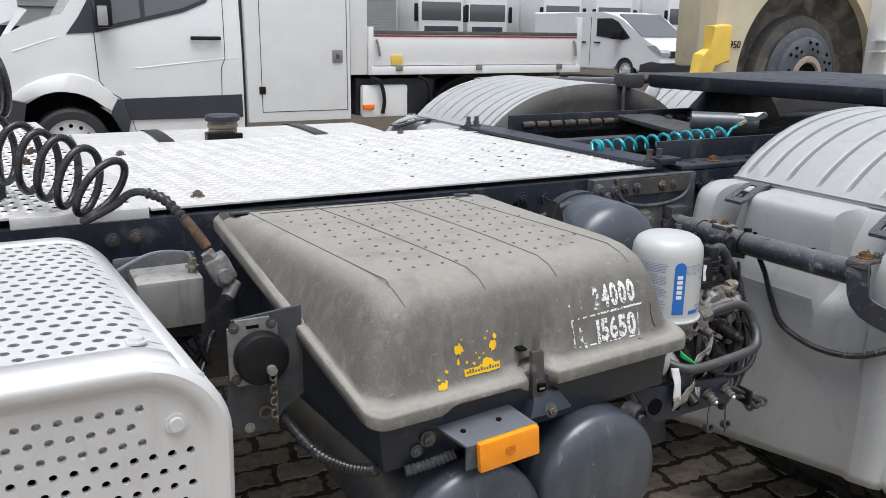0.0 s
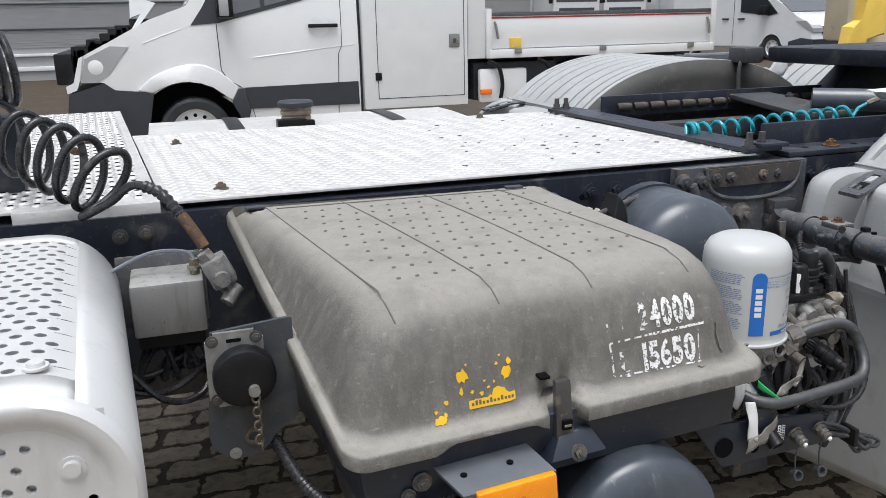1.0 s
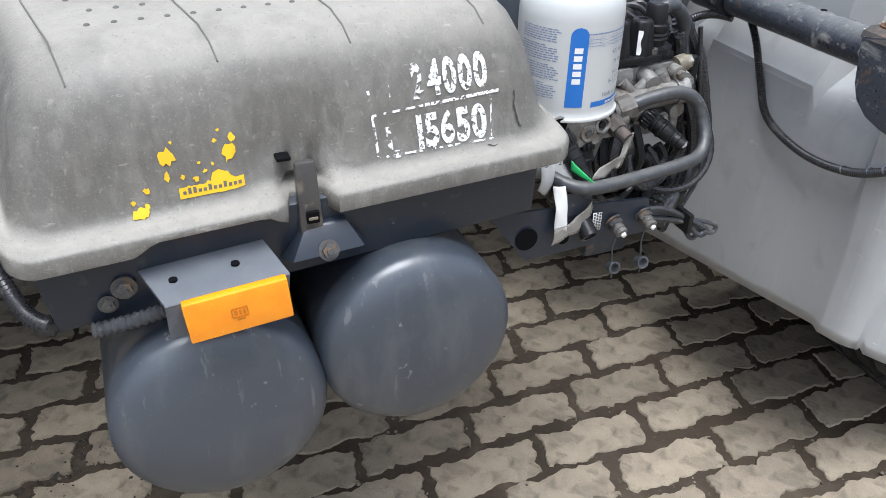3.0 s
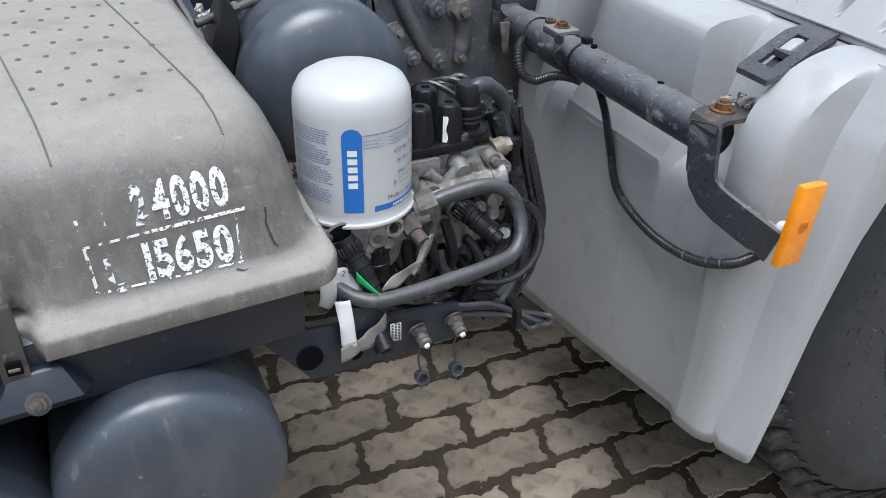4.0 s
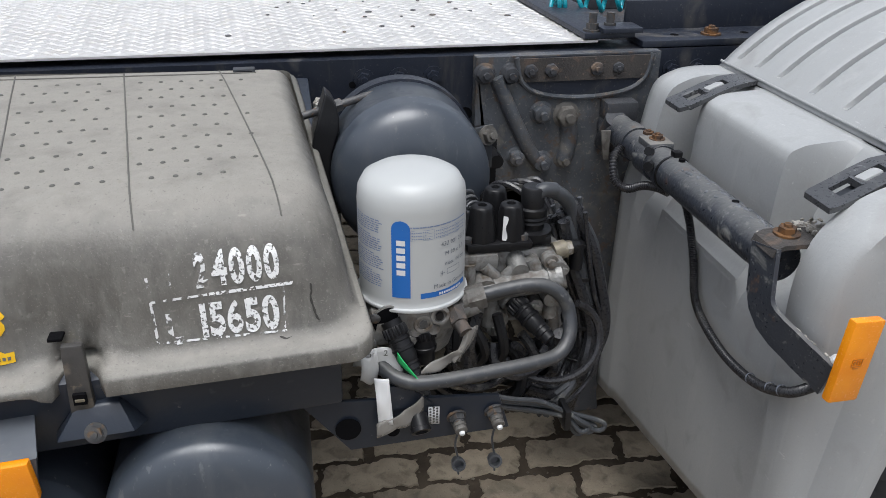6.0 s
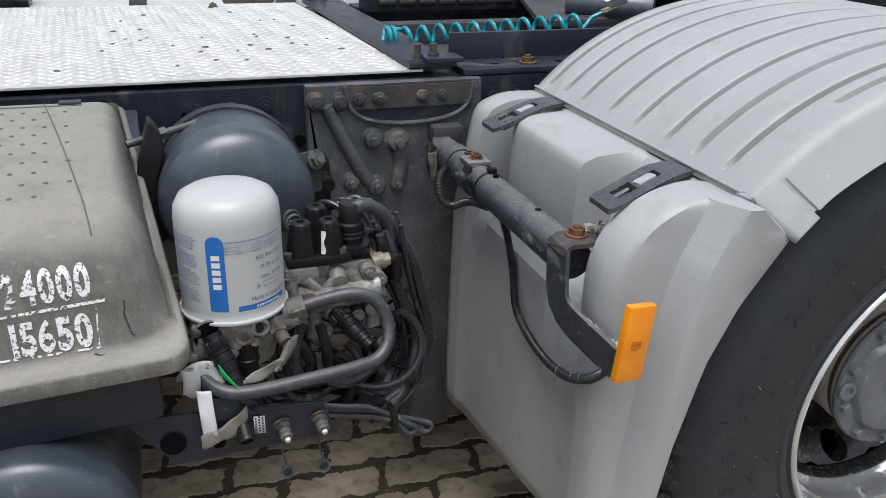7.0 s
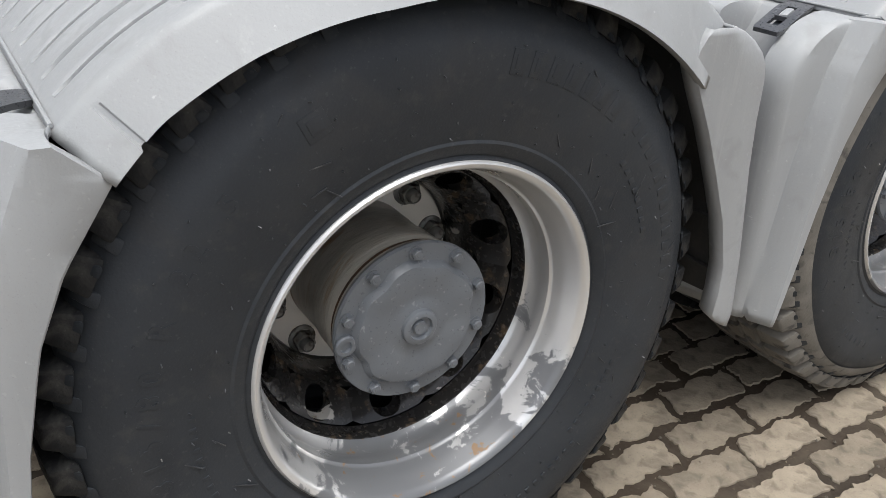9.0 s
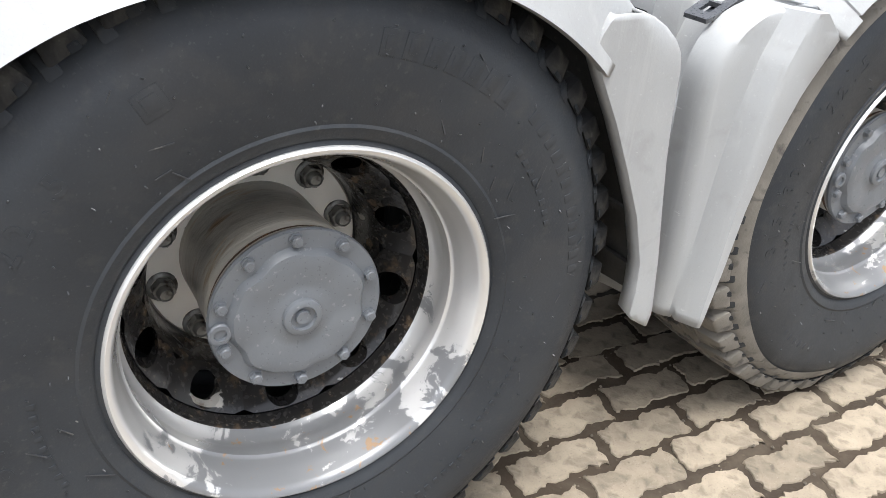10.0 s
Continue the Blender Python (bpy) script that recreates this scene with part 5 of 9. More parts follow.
def arch_mesh():
    bm = B()
    n = 84
    rows = []
    for s in sorted([i / n for i in range(n + 1)] + [(radians(d) - PHI0) / (PHI1 - PHI0) for d in (-42.9, -42.7, -42.25, -42.05)]):
        phi = lerp(PHI0, PHI1, s)
        r = arch_r(phi)
        row = [arch_pt(phi, r + rib_h(y, s), y) for y in reversed(YS)]
        row += [arch_pt(phi, r - 0.001, 1.238), arch_pt(phi, r - 0.004, 1.231), arch_pt(phi, r - 0.011, 1.226)]
        lo = low_r(phi)
        for k in (0.33, 0.66, 1.0):
            proud = 0.009 if math.degrees(phi) < -42.8 else -0.004 if math.degrees(phi) < -42.15 else 0.0
            row.append(arch_pt(phi, lerp(r - 0.011, lo, k), lerp(1.226, 1.192, k) - proud))
        row.append(arch_pt(phi, lo - 0.002, 1.205))
        rows.append([bm.verts.new(p) for p in row])
    for p, q in zip(rows, rows[1:]):
        for i in range(len(p) - 1):
            bm.faces.new((p[i], p[i + 1], q[i + 1], q[i]))
    return bm


# front flap: lobes with grooves for the rubber straps, a recess for the tube, and the side towards the wheel
P_OUT = [(1.556, 0.924), (1.515, 0.930), (1.466, 0.920), (1.418, 0.893), (1.390, 0.850), (1.382, 0.795), (1.385, 0.70), (1.388, 0.60), (1.390, 0.48), (1.388, 0.375)]
P_MID = [(1.556, 0.922), (1.50, 0.919), (1.468, 0.914), (1.450, 0.894), (1.445, 0.80), (1.444, 0.782), (1.413, 0.722), (1.408, 0.705), (1.398, 0.46), (1.40, 0.335)]
P_GRV = [(1.556, 0.920), (1.535, 0.896), (1.518, 0.866), (1.505, 0.835), (1.493, 0.800), (1.470, 0.750), (1.416, 0.705), (1.402, 0.60), (1.399, 0.46), (1.40, 0.33)]
ARCH_X = [(0.36, 1.430), (0.49, 1.456), (0.60, 1.474), (0.72, 1.504), (0.80, 1.540), (0.885, 1.598), (0.93, 1.63)]
STATION = [(1.86, "o"), (1.845, "o"), (1.81, "o"), (1.798, "o"), (1.786, "g"), (1.724, "g"), (1.710, "m"), (1.695, "m"), (1.65, "m"), (1.56, "m"), (1.48, "m"), (1.468, "m"), (1.454, "g"), (1.330, "g"), (1.309, "o"), (1.302, "o"), (1.288, "o"), (1.274, "o")]


def flap_col(kind, y):
    pts = {"o": P_OUT, "m": P_MID, "g": P_GRV}[kind]
    cur = smooth_line([(x, y, z) for x, z in pts], 4)
    if y > 1.5 and kind == "o":
        cur = [Vector((lerp(p.x, q.x, 0.55), y, lerp(p.z, q.z, 0.55))) for p, q in zip(cur, smooth_line([(x, y, z) for x, z in P_MID], 4))]
    zb, zl = 0.382 - 0.1755 * (y - 1.215), cur[-1].z
    return [Vector((p.x, y, p.z if p.z > 0.55 else 0.55 - (0.55 - p.z) * (0.55 - zb) / (0.55 - zl))) for p in cur]


FOLD_X = [(0.36, 1.402), (0.51, 1.420), (0.67, 1.437), (0.76, 1.451), (0.852, 1.474), (0.921, 1.506), (0.94, 1.515)]


def flap_mesh():
    """Front lobes, then round the outer edge: a set-back side face, a fold, and the panel that runs along the wheel arch."""
    bm = B()
    cols = [flap_col(k, y) for y, k in STATION]
    edge = cols[-1]
    for kind, k, y in (("in", 0.003, 1.264), ("in", 0.009, 1.253), ("in", 0.018, 1.247), ("side", 0.5, 1.245), ("side", 1.0, 1.241), ("fold", 0.15, 1.232), ("fold", 0.85, 1.203), ("fold", 1.0, 1.198), ("out", 0.12, 1.194), ("out", 0.5, 1.192), ("out", 0.95, 1.192), ("out", 1.0, 1.194), ("out", 1.0, 1.207)):
        col = []
        for p in edge:
            end = max(min(interp(ARCH_X, p.z), 1.556 + 1.135 * (0.924 - p.z)), p.x + 0.0005)
            fold = min(max(interp(FOLD_X, p.z), p.x + 0.0002), end)
            past = min(fold + 0.019, end)
            wide = min(1.0, (end - p.x) / 0.045)
            x = {"in": min(p.x + k, fold), "side": lerp(min(p.x + 0.018, fold), fold, k), "fold": lerp(fold, past, k), "out": lerp(past, end, k)}[kind]
            col.append(Vector((x, lerp(1.262, y, wide), p.z + 0.010 * (kind == "side" and k == 1.0 and p.z < 0.40))))
        cols.append(col)
    g = [[bm.verts.new(p) for p in c] for c in cols]
    for a, b in zip(g, g[1:]):
        for i in range(len(a) - 1):
            bm.faces.new((a[i], a[i + 1], b[i + 1], b[i]))
    return bm


def rear_mesh():
    """Plain rear flap hanging behind the wheel."""
    bm = B()
    table = [(0.413, 2.580, 2.590), (0.43, 2.556, 2.598), (0.446, 2.542, 2.600), (0.49, 2.546, 2.594), (0.546, 2.543, 2.588), (0.636, 2.516, 2.575), (0.72, 2.479, 2.564), (0.798, 2.442, 2.557), (0.862, 2.407, 2.555), (0.89, 2.393, 2.549), (0.909, 2.384, 2.536), (0.93, 2.392, 2.512), (0.945, 2.402, 2.487), (0.955, 2.412, 2.462)]
    g = []
    for z, x0, x1 in table:
        row = [(x0 + 0.006, 1.235, z), (x0 - 0.001, 1.207, z), (x0 + 0.002, 1.200, z), (lerp(x0, x1, 0.3), 1.198, z), (lerp(x0, x1, 0.6), 1.197, z), (lerp(x0, x1, 0.9), 1.199, z), (x1, 1.206, z), (x1 + 0.002, 1.24, z)]
        g.append([bm.verts.new(p) for p in row])
    for a, b in zip(g, g[1:]):
        for i in range(len(a) - 1):
            bm.faces.new((a[i], a[i + 1], b[i + 1], b[i]))
    return bm


def well_mesh():
    """Liner closing the wheel well behind the wheel, shade in its colour, with two cross ribs."""
    bm = B()
    rows = [(2.596, 0.45), (2.586, 0.55), (2.570, 0.66), (2.556, 0.78), (2.546, 0.88), (2.50, 0.945)]
    sheet(bm, lambda u, v: Vector((interp([(q[1], q[0]) for q in rows], lerp(0.45, 0.945, v)), lerp(1.238, 1.86, u), lerp(0.45, 0.945, v) - 0.06 * u * (1 - v))), 4, 14)
    for z in (0.50, 0.60):
        box(bm, interp([(q[1], q[0]) for q in rows], z) - 0.012, interp([(q[1], q[0]) for q in rows], z), 1.24, 1.85, z - 0.004, z + 0.004)
    return bm


def strap_mesh(yc):
    """Flat rubber catch with a stepped slot: from the seam forward and slightly down."""
    bm = B()
    rows = [(1.556, 0.002, 0.9285, 0.022), (1.535, -0.003, 0.930, 0.027), (1.505, -0.011, 0.928, 0.030), (1.47, -0.021, 0.920, 0.030), (1.458, -0.0245, 0.9165, 0.030), (1.428, -0.033, 0.909, 0.029), (1.411, -0.038, 0.906, 0.028), (1.403, -0.040, 0.904, 0.025)]
    d = Vector((0, 0, -0.007))
    g = []
    for x, dy, z, w in rows:
        h = 0.012 if 1.42 < x < 1.465 else 0.010 if 1.465 < x < 1.51 else 0.0
        h = max(h, 0.004)
        top = [Vector((x, yc + dy + s, z)) for s in (-w, -h, h, w)]
        g.append([bm.verts.new(p) for p in top] + [bm.verts.new(p + d) for p in top])
    for k, (p, q) in enumerate(zip(g, g[1:])):
        for i in (0, 1, 2):
            if i == 1 and 2 <= k <= 4:
                continue
            bm.faces.new((p[i], p[i + 1], q[i + 1], q[i]))
            bm.faces.new((p[i + 4], q[i + 4], q[i + 5], p[i + 5]))
        bm.faces.new((p[0], q[0], q[4], p[4]))
        bm.faces.new((p[3], p[7], q[7], q[3]))
        if 2 <= k <= 4:
            bm.faces.new((p[1], p[5], q[5], q[1]))
            bm.faces.new((p[2], q[2], q[6], p[6]))
    for r in (g[0], g[-1]):
        for i in (0, 1, 2):
            bm.faces.new((r[i], r[i + 4], r[i + 5], r[i + 1]))
    box(bm, 1.4595, 1.4700, yc - 0.0365, yc - 0.0105, 0.9105, 0.9185)
    for r, i in ((g[2], 1), (g[5], 1)):
        bm.faces.new((r[1], r[2], r[6], r[5]))
    bmesh.ops.recalc_face_normals(bm, faces=bm.faces)
    return bm


def mirror(bm, on):
    if on:
        bm.transform(Matrix.Translation((0, 2 * MID, 0)) @ Matrix.Diagonal((1, -1, 1, 1)))
    return bm


DX = 1.29
made = {}
for side in (0, 1):
    for k in (0, 1):
        at = (DX * k - 0.09 * side, 0, 0)
        key = side
        if key not in made:
            made[key] = {}
        M = made[key]

        def piece(tag, fn, material, parent, label="", **kw):
            if tag not in M:
                ob = part(tag.split(".")[0], mirror(fn(), side), material, parent, label, at=at, **kw)
                M[tag] = ob.data
                return ob
            return part(tag.split(".")[0], None, material, parent, label, at=at, mesh=M[tag], **{q: v for q, v in kw.items() if q in ("solid", "bevel")})

        guard = piece("mudguard", arch_mesh, MUD, truck, "grey ribbed plastic mudguard arch", solid=0.006, smooth=32)
        flap = piece("mudguard_flap", flap_mesh, MUD, truck, "grey plastic mudguard front panel, scuffed", solid=0.006, smooth=35)
        piece("rear_flap", rear_mesh, MUD, truck, "grey plastic mudguard rear panel", solid=0.005, smooth=50)
        piece("well_liner", well_mesh, MUDINNER, truck, "grimy wheel well liner, coloured dark for the shade inside", smooth=30)
        for c, yc in enumerate((1.367, 1.755)):
            st = piece("rubber_strap.%d" % c, lambda: strap_mesh(yc), MUDDARK, guard, "dark grey rubber strap")

            # dark plate added below the strap, painting the shade in its slot
            def slot():
                bm = B()
                m = Matrix.Translation((1.446, yc - 0.029, 0.911)) @ Matrix.Rotation(radians(-16), 4, "Y") @ Matrix.Rotation(radians(15), 4, "Z")
                box(bm, -0.022, 0.054, -0.013, 0.013, -0.0125, -0.0095, m)
                return bm

            def lug():
                bm = B()
                m = Matrix.Translation((1.482, yc - 0.018, 0.919)) @ Matrix.Rotation(radians(-14), 4, "Y") @ Matrix.Rotation(radians(15), 4, "Z")
                box(bm, -0.017, 0.017, -0.0085, 0.0085, -0.006, 0.006, m, bevel=0.0055)
                return bm

            piece("strap_slot.%d" % c, slot, TRIM, st)
            piece("strap_lug.%d" % c, lug, MUD, st)

        def lip():
            bm = B()
            return tube(bm, [arch_pt(PHI0 + 0.012, arch_r(PHI0) + 0.003, y) for y in (1.246, 1.4, 1.6, 1.86)], 0.0024, 8)

        piece("seam_lip", lip, MUD, guard)

        def inner_wall():
            bm = B()
            return sheet(bm, lambda a, b: arch_pt(lerp(PHI0, PHI1, a), lerp(arch_r(lerp(PHI0, PHI1, a)) - 0.002, 0.42, b), 1.862 + 0.004 * b), 40, 3)

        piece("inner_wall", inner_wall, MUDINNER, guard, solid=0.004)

# ---------------------------------------------------------------- wheels
RT, RL, SAG = 0.507, 0.263, 0.018
WS = 1.03


def sized(bm):
    """Wheel parts are drawn for a slightly smaller wheel."""
    bm.transform(Matrix.Scale(WS, 4))
    return bm


def wall_y(r):
    """How far the sidewall stands out at a radius."""
    return interp([(0.263, 0.0), (0.292, -0.005), (0.335, -0.010), (0.375, -0.017), (0.410, -0.017), (0.434, -0.012), (0.455, -0.004), (0.468, 0.006)], r)


def tyre_mesh():
    bm = B()
    prof = [(0.258, 0.03), (RL - 0.002, 0.008), (RL + 0.006, 0.001), (RL + 0.011, 0.004), (RL + 0.016, -0.001), (0.292, -0.005), (0.296, -0.003), (0.300, -0.004), (0.335, -0.010), (0.375, -0.017), (0.410, -0.017), (0.428, -0.0135), (0.434, -0.0095), (0.452, -0.002), (0.464, 0.008), (0.476, 0.024), (0.481, 0.036), (0.483, 0.07), (0.483, 0.21), (0.480, 0.25), (0.47, 0.275), (0.40, 0.29), (0.30, 0.28), (0.262, 0.25)]
    lathe(bm, (0, 0, 0), (0, 1, 0), prof, 120)
    for v in bm.verts:
        r = math.hypot(v.co.x, v.co.z)
        if v.co.z < 0:
            v.co.z -= SAG * (-v.co.z / r) ** 2 * max(0.0, r - 0.27) / 0.237
    return sized(bm)


def sag(a):
    """How far a tread block sits below the round, turned by a."""
    return Matrix.Translation((0, 0, -SAG * max(0.0, -math.cos(a)) ** 2))


BLOCKS = ((0.010, 0.080, 46), (0.089, 0.127, 44), (0.136, 0.176, 44), (0.185, 0.240, 46))


def block(bm, m, r, grow=0.0):
    """One tread block of row r, at the top of the wheel before m turns it."""
    y0, y1, n = BLOCKS[r]
    pitch = 2 * math.pi * RT / n
    w = pitch * (0.37 if grow == 0 else 0.41)
    if r == 0:
        # heavy shoulder lug, its outer face leaning back, with a notch in the side
        pts = [(-w, 0.004, -0.042), (w * 0.9, 0.004, -0.042), (w, y1, -0.026), (-w, y1, -0.026), (-w * 0.72, 0.017, -0.007), (w * 0.66, 0.017, -0.007), (w * 0.92, y1, 0.0), (-w * 0.92, y1, 0.0)]
        soft = 0.0055
    else:
        sk = 0.006 if r % 2 else -0.006
        pts = [(-w - sk, y0, -0.026), (w - sk, y0, -0.026), (w + sk, y1, -0.026), (-w + sk, y1, -0.026), (-w * 0.96 - sk, y0 + 0.002, 0.0), (w * 0.96 - sk, y0 + 0.002, 0.0), (w * 0.96 + sk, y1 - 0.002, 0.0), (-w * 0.96 + sk, y1 - 0.002, 0.0)]
        soft = 0.0
    return hexa(bm, [m @ (Vector(p) + Vector((0, -grow * (r == 0), RT + grow))) for p in pts], soft)


def tread_mesh():
    bm = B()
    for r in (1, 2, 3):
        n = BLOCKS[r][2]
        for k in range(n):
            a = 2 * math.pi * (k + 0.5 * (r % 2)) / n
            block(bm, sag(a) @ Matrix.Rotation(a, 4, "Y"), r)
    return sized(bm)


def shoulder_mesh():
    """Small stepped ribs between the shoulder lugs and the sidewall."""
    bm = B()
    n = 92
    for k in range(n):
        a = 2 * math.pi * (k + 0.25) / n
        m = sag(a) @ Matrix.Rotation(a, 4, "Y")
        long = 0.030 if k % 2 else 0.021
        w = 0.0098 if k % 2 else 0.0075
        pts = [(-w, -0.004, -long), (w, -0.004, -long), (w, 0.020, -0.012), (-w, 0.020, -0.012), (-w * 0.8, 0.004, -long * 0.55), (w * 0.8, 0.004, -long * 0.55), (w * 0.8, 0.020, -0.004), (-w * 0.8, 0.020, -0.004)]
        hexa(bm, [m @ (Vector(p) + Vector((0, 0.004, 0.487))) for p in pts], 0.0025)
    return sized(bm)


def letters_mesh():
    """Low plain bars and rings where the sidewall carries raised marks."""
    bm = B()

    def bar(deg, r, w, h, lift=0.0008):
        m = Matrix.Rotation(radians(deg), 4, "Y") @ Matrix.Translation((0, wall_y(r), r))
        box(bm, -w, w, -lift, 0.002, -h, h, m, bevel=0.0007)

    for k in range(7):
        bar(12.5 + 4.5 * k, 0.398, 0.0105, 0.016)
        bar(12.5 + 4.5 * k, 0.398, 0.0045, 0.009, 0.0014)
    for k in range(12):
        bar(48 + 3.6 * k, 0.405, 0.0065, 0.009)
    for k in range(8):
        bar(52 + 3.0 * k, 0.362, 0.0045, 0.005)
    for k, ch in enumerate("315/80 R 22.5"):
        if ch != " ":
            t = text_bm(ch, 0.036, Matrix.Identity(4), 0.0005, 0.0007)
            mid = sum(v.co.x for v in t.verts) / len(t.verts)
            t.transform(Matrix.Rotation(radians(-99 + 4.5 * k), 4, "Y") @ Matrix.Translation((0, wall_y(0.392) - 0.0004, 0.381)) @ Matrix.Rotation(radians(90), 4, "X") @ Matrix.Translation((-mid, 0, 0)))
            me = bpy.data.meshes.new("tmp")
            t.to_mesh(me)
            bm.from_mesh(me)
            t.free()
            bpy.data.meshes.remove(me)
    bar(-27, 0.392, 0.016, 0.016)
    bar(-27, 0.392, 0.009, 0.009, 0.0016)
    for k in range(9):
        bar(-108 + 2.6 * k, 0.345, 0.0035, 0.005)
    for k in range(20):
        bar(112 + 2.7 * k, 0.352 if k < 9 else 0.375, 0.0042, 0.0055)
    for k in range(6):
        bar(205 + 3.6 * k, 0.385, 0.006, 0.007)
    return sized(bm)


def spew_mesh():
    """Rubber whiskers, mould seams and fine cuts on the sidewall."""
    bm = B()
    q = random.Random(12)
    for r in (0.303, 0.322, 0.348, 0.385, 0.418):
        n = 30
        for k in range(n):
            a = 2 * math.pi * (k + q.uniform(-0.3, 0.3)) / n
            p = Vector((r * math.sin(a), wall_y(r), r * math.cos(a)))
            rod(bm, p, p + Vector((q.uniform(-0.003, 0.003), -q.uniform(0.002, 0.005), q.uniform(-0.003, 0.003))), 0.0009, seg=5)
    for k in range(26):
        a, r, w = q.uniform(0, 6.28), q.uniform(0.30, 0.42), q.uniform(0.006, 0.022)
        m = Matrix.Rotation(a, 4, "Y") @ Matrix.Translation((0, wall_y(r), r)) @ Matrix.Rotation(q.uniform(-1.2, 1.2), 4, "Y")
        box(bm, -w, w, -0.0007, 0.001, -0.0006, 0.0006, m)
    return sized(bm)


def rim_mesh():
    bm = B()
    prof = [(RL + 0.006, 0.014), (RL + 0.0062, 0.004), (RL + 0.0045, -0.001), (RL + 0.0015, -0.0035), (RL - 0.0025, -0.002), (RL - 0.0065, 0.002), (RL - 0.0100, 0.009), (RL - 0.012, 0.018), (RL - 0.0165, 0.028), (RL - 0.0195, 0.040), (0.2405, 0.052), (0.2395, 0.056), (0.2365, 0.059), (0.2355, 0.078), (0.2375, 0.082), (0.2370, 0.094), (0.232, 0.104), (0.2275, 0.110)]
    return sized(lathe(bm, (0, 0, 0), (0, 1, 0), prof, 96))


def inner_rim_mesh():
    """Black part of the wheel: a stepped ring with ten round holes, dished towards the hub."""
    bm = B()
    lathe(bm, (0, 0, 0), (0, 1, 0), [(0.2277, 0.1095), (0.2255, 0.113), (0.2245, 0.128), (0.2215, 0.136)], 96)

    def ring(u, v):
        a = 2 * math.pi * u
        r = lerp(0.2215, 0.180, v)
        return Vector((r * math.sin(a), 0.136 + 0.052 * v ** 1.25, r * math.cos(a)))

    for k in range(10):
        holed(bm, ring, (k + 1.0) / 10, 0.52, 0.05, 0.48, 0.0205, 0.46, 24, Vector((0, 0.022, 0)))
    lathe(bm, (0, 0, 0), (0, 1, 0), [(0.1805, 0.1875), (0.175, 0.198), (0.172, 0.215), (0.171, 0.268)], 96)
    return sized(bm)


def disc_mesh():
    bm = B()
    lathe(bm, (0, 0, 0), (0, 1, 0), [(0.1715, 0.268), (0.168, 0.262), (0.163, 0.264), (0.12, 0.266), (0.11, 0.268)], 64)
    return sized(bm)


# near-black disc closing the wheel, painted as the shade behind it
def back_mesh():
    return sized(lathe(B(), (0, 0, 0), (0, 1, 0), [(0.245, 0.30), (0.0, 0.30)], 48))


def nut_mesh():
    bm = B()
    lathe(bm, (0, 0, 0), (0, -1, 0), ((0.0235, 0.0), (0.0235, 0.004), (0.021, 0.006), (0.0175, 0.0065)), 24)
    rod(bm, (0, -0.006, 0), (0, -0.021, 0), 0.0182, 0.0175, seg=6)
    lathe(bm, (0, 0, 0), (0, -1, 0), ((0.0125, 0.020), (0.0115, 0.030), (0.009, 0.0325), (0.008, 0.030), (0.0035, 0.030), (0, 0.0285)), 16)
    return sized(bm)


def hub_mesh():
    bm = B()
    return sized(lathe(bm, (0, 0, 0), (0, 1, 0), [(0.120, 0.078), (0.1225, 0.083), (0.1215, 0.088), (0.117, 0.091), (0.1155, 0.11), (0.1165, 0.112), (0.1165, 0.122), (0.115, 0.124), (0.114, 0.17), (0.111, 0.175), (0.112, 0.27)], 72))


def cap_mesh():
    bm = B()
    lathe(bm, (0, 0, 0), (0, 1, 0), [(r * 0.925, y - 0.039) for r, y in ((0.134, 0.120), (0.136, 0.114), (0.134, 0.109), (0.1165, 0.1085), (0.108, 0.108), (0.1045, 0.103), (0.100, 0.0975), (0.094, 0.096), (0.080, 0.0962), (0.055, 0.098), (0.044, 0.099), (0.039, 0.0965), (0.031, 0.0955), (0.0295, 0.090), (0.0265, 0.088), (0.020, 0.0875), (0.0185, 0.093), (0.012, 0.094), (0.0105, 0.089), (0.0, 0.090))], 80)
    for v in bm.verts:
        r = math.hypot(v.co.x, v.co.z)
        if 0.070 < r < 0.1005:
            a = math.atan2(v.co.x, v.co.z)
            k = 1 + 0.022 * math.cos(5 * a + 0.6) + 0.016 * math.cos(9 * a + 2.0) + 0.010 * math.cos(14 * a)
            v.co.x, v.co.z = v.co.x * k, v.co.z * k
            v.co.y += 0.0012 * math.cos(7 * a + 1.0)
    return sized(bm)


def hubbolt_mesh():
    bm = B()
    rod(bm, (0, 0, 0), (0, -0.002, 0), 0.0110, seg=16)
    rod(bm, (0, -0.002, 0), (0, -0.009, 0), 0.0095, 0.0090, seg=6)
    rod(bm, (0, -0.009, 0), (0, -0.0105, 0), 0.0072, 0.006, seg=12)
    return sized(bm)


def plug_mesh():
    return sized(lathe(B(), (0, 0, 0), (0, -1, 0), ((0.0165, 0), (0.0165, 0.005), (0.0145, 0.007), (0.009, 0.007), (0.008, 0.003), (0, 0.003)), 20))


def rust_mesh():
    return sized(lathe(B(), (0, 0, 0), (0, 1, 0), [(0.1165, 0.0905), (0.1190, 0.0912), (0.1192, 0.0950), (0.1180, 0.098), (0.1150, 0.0985)], 64))


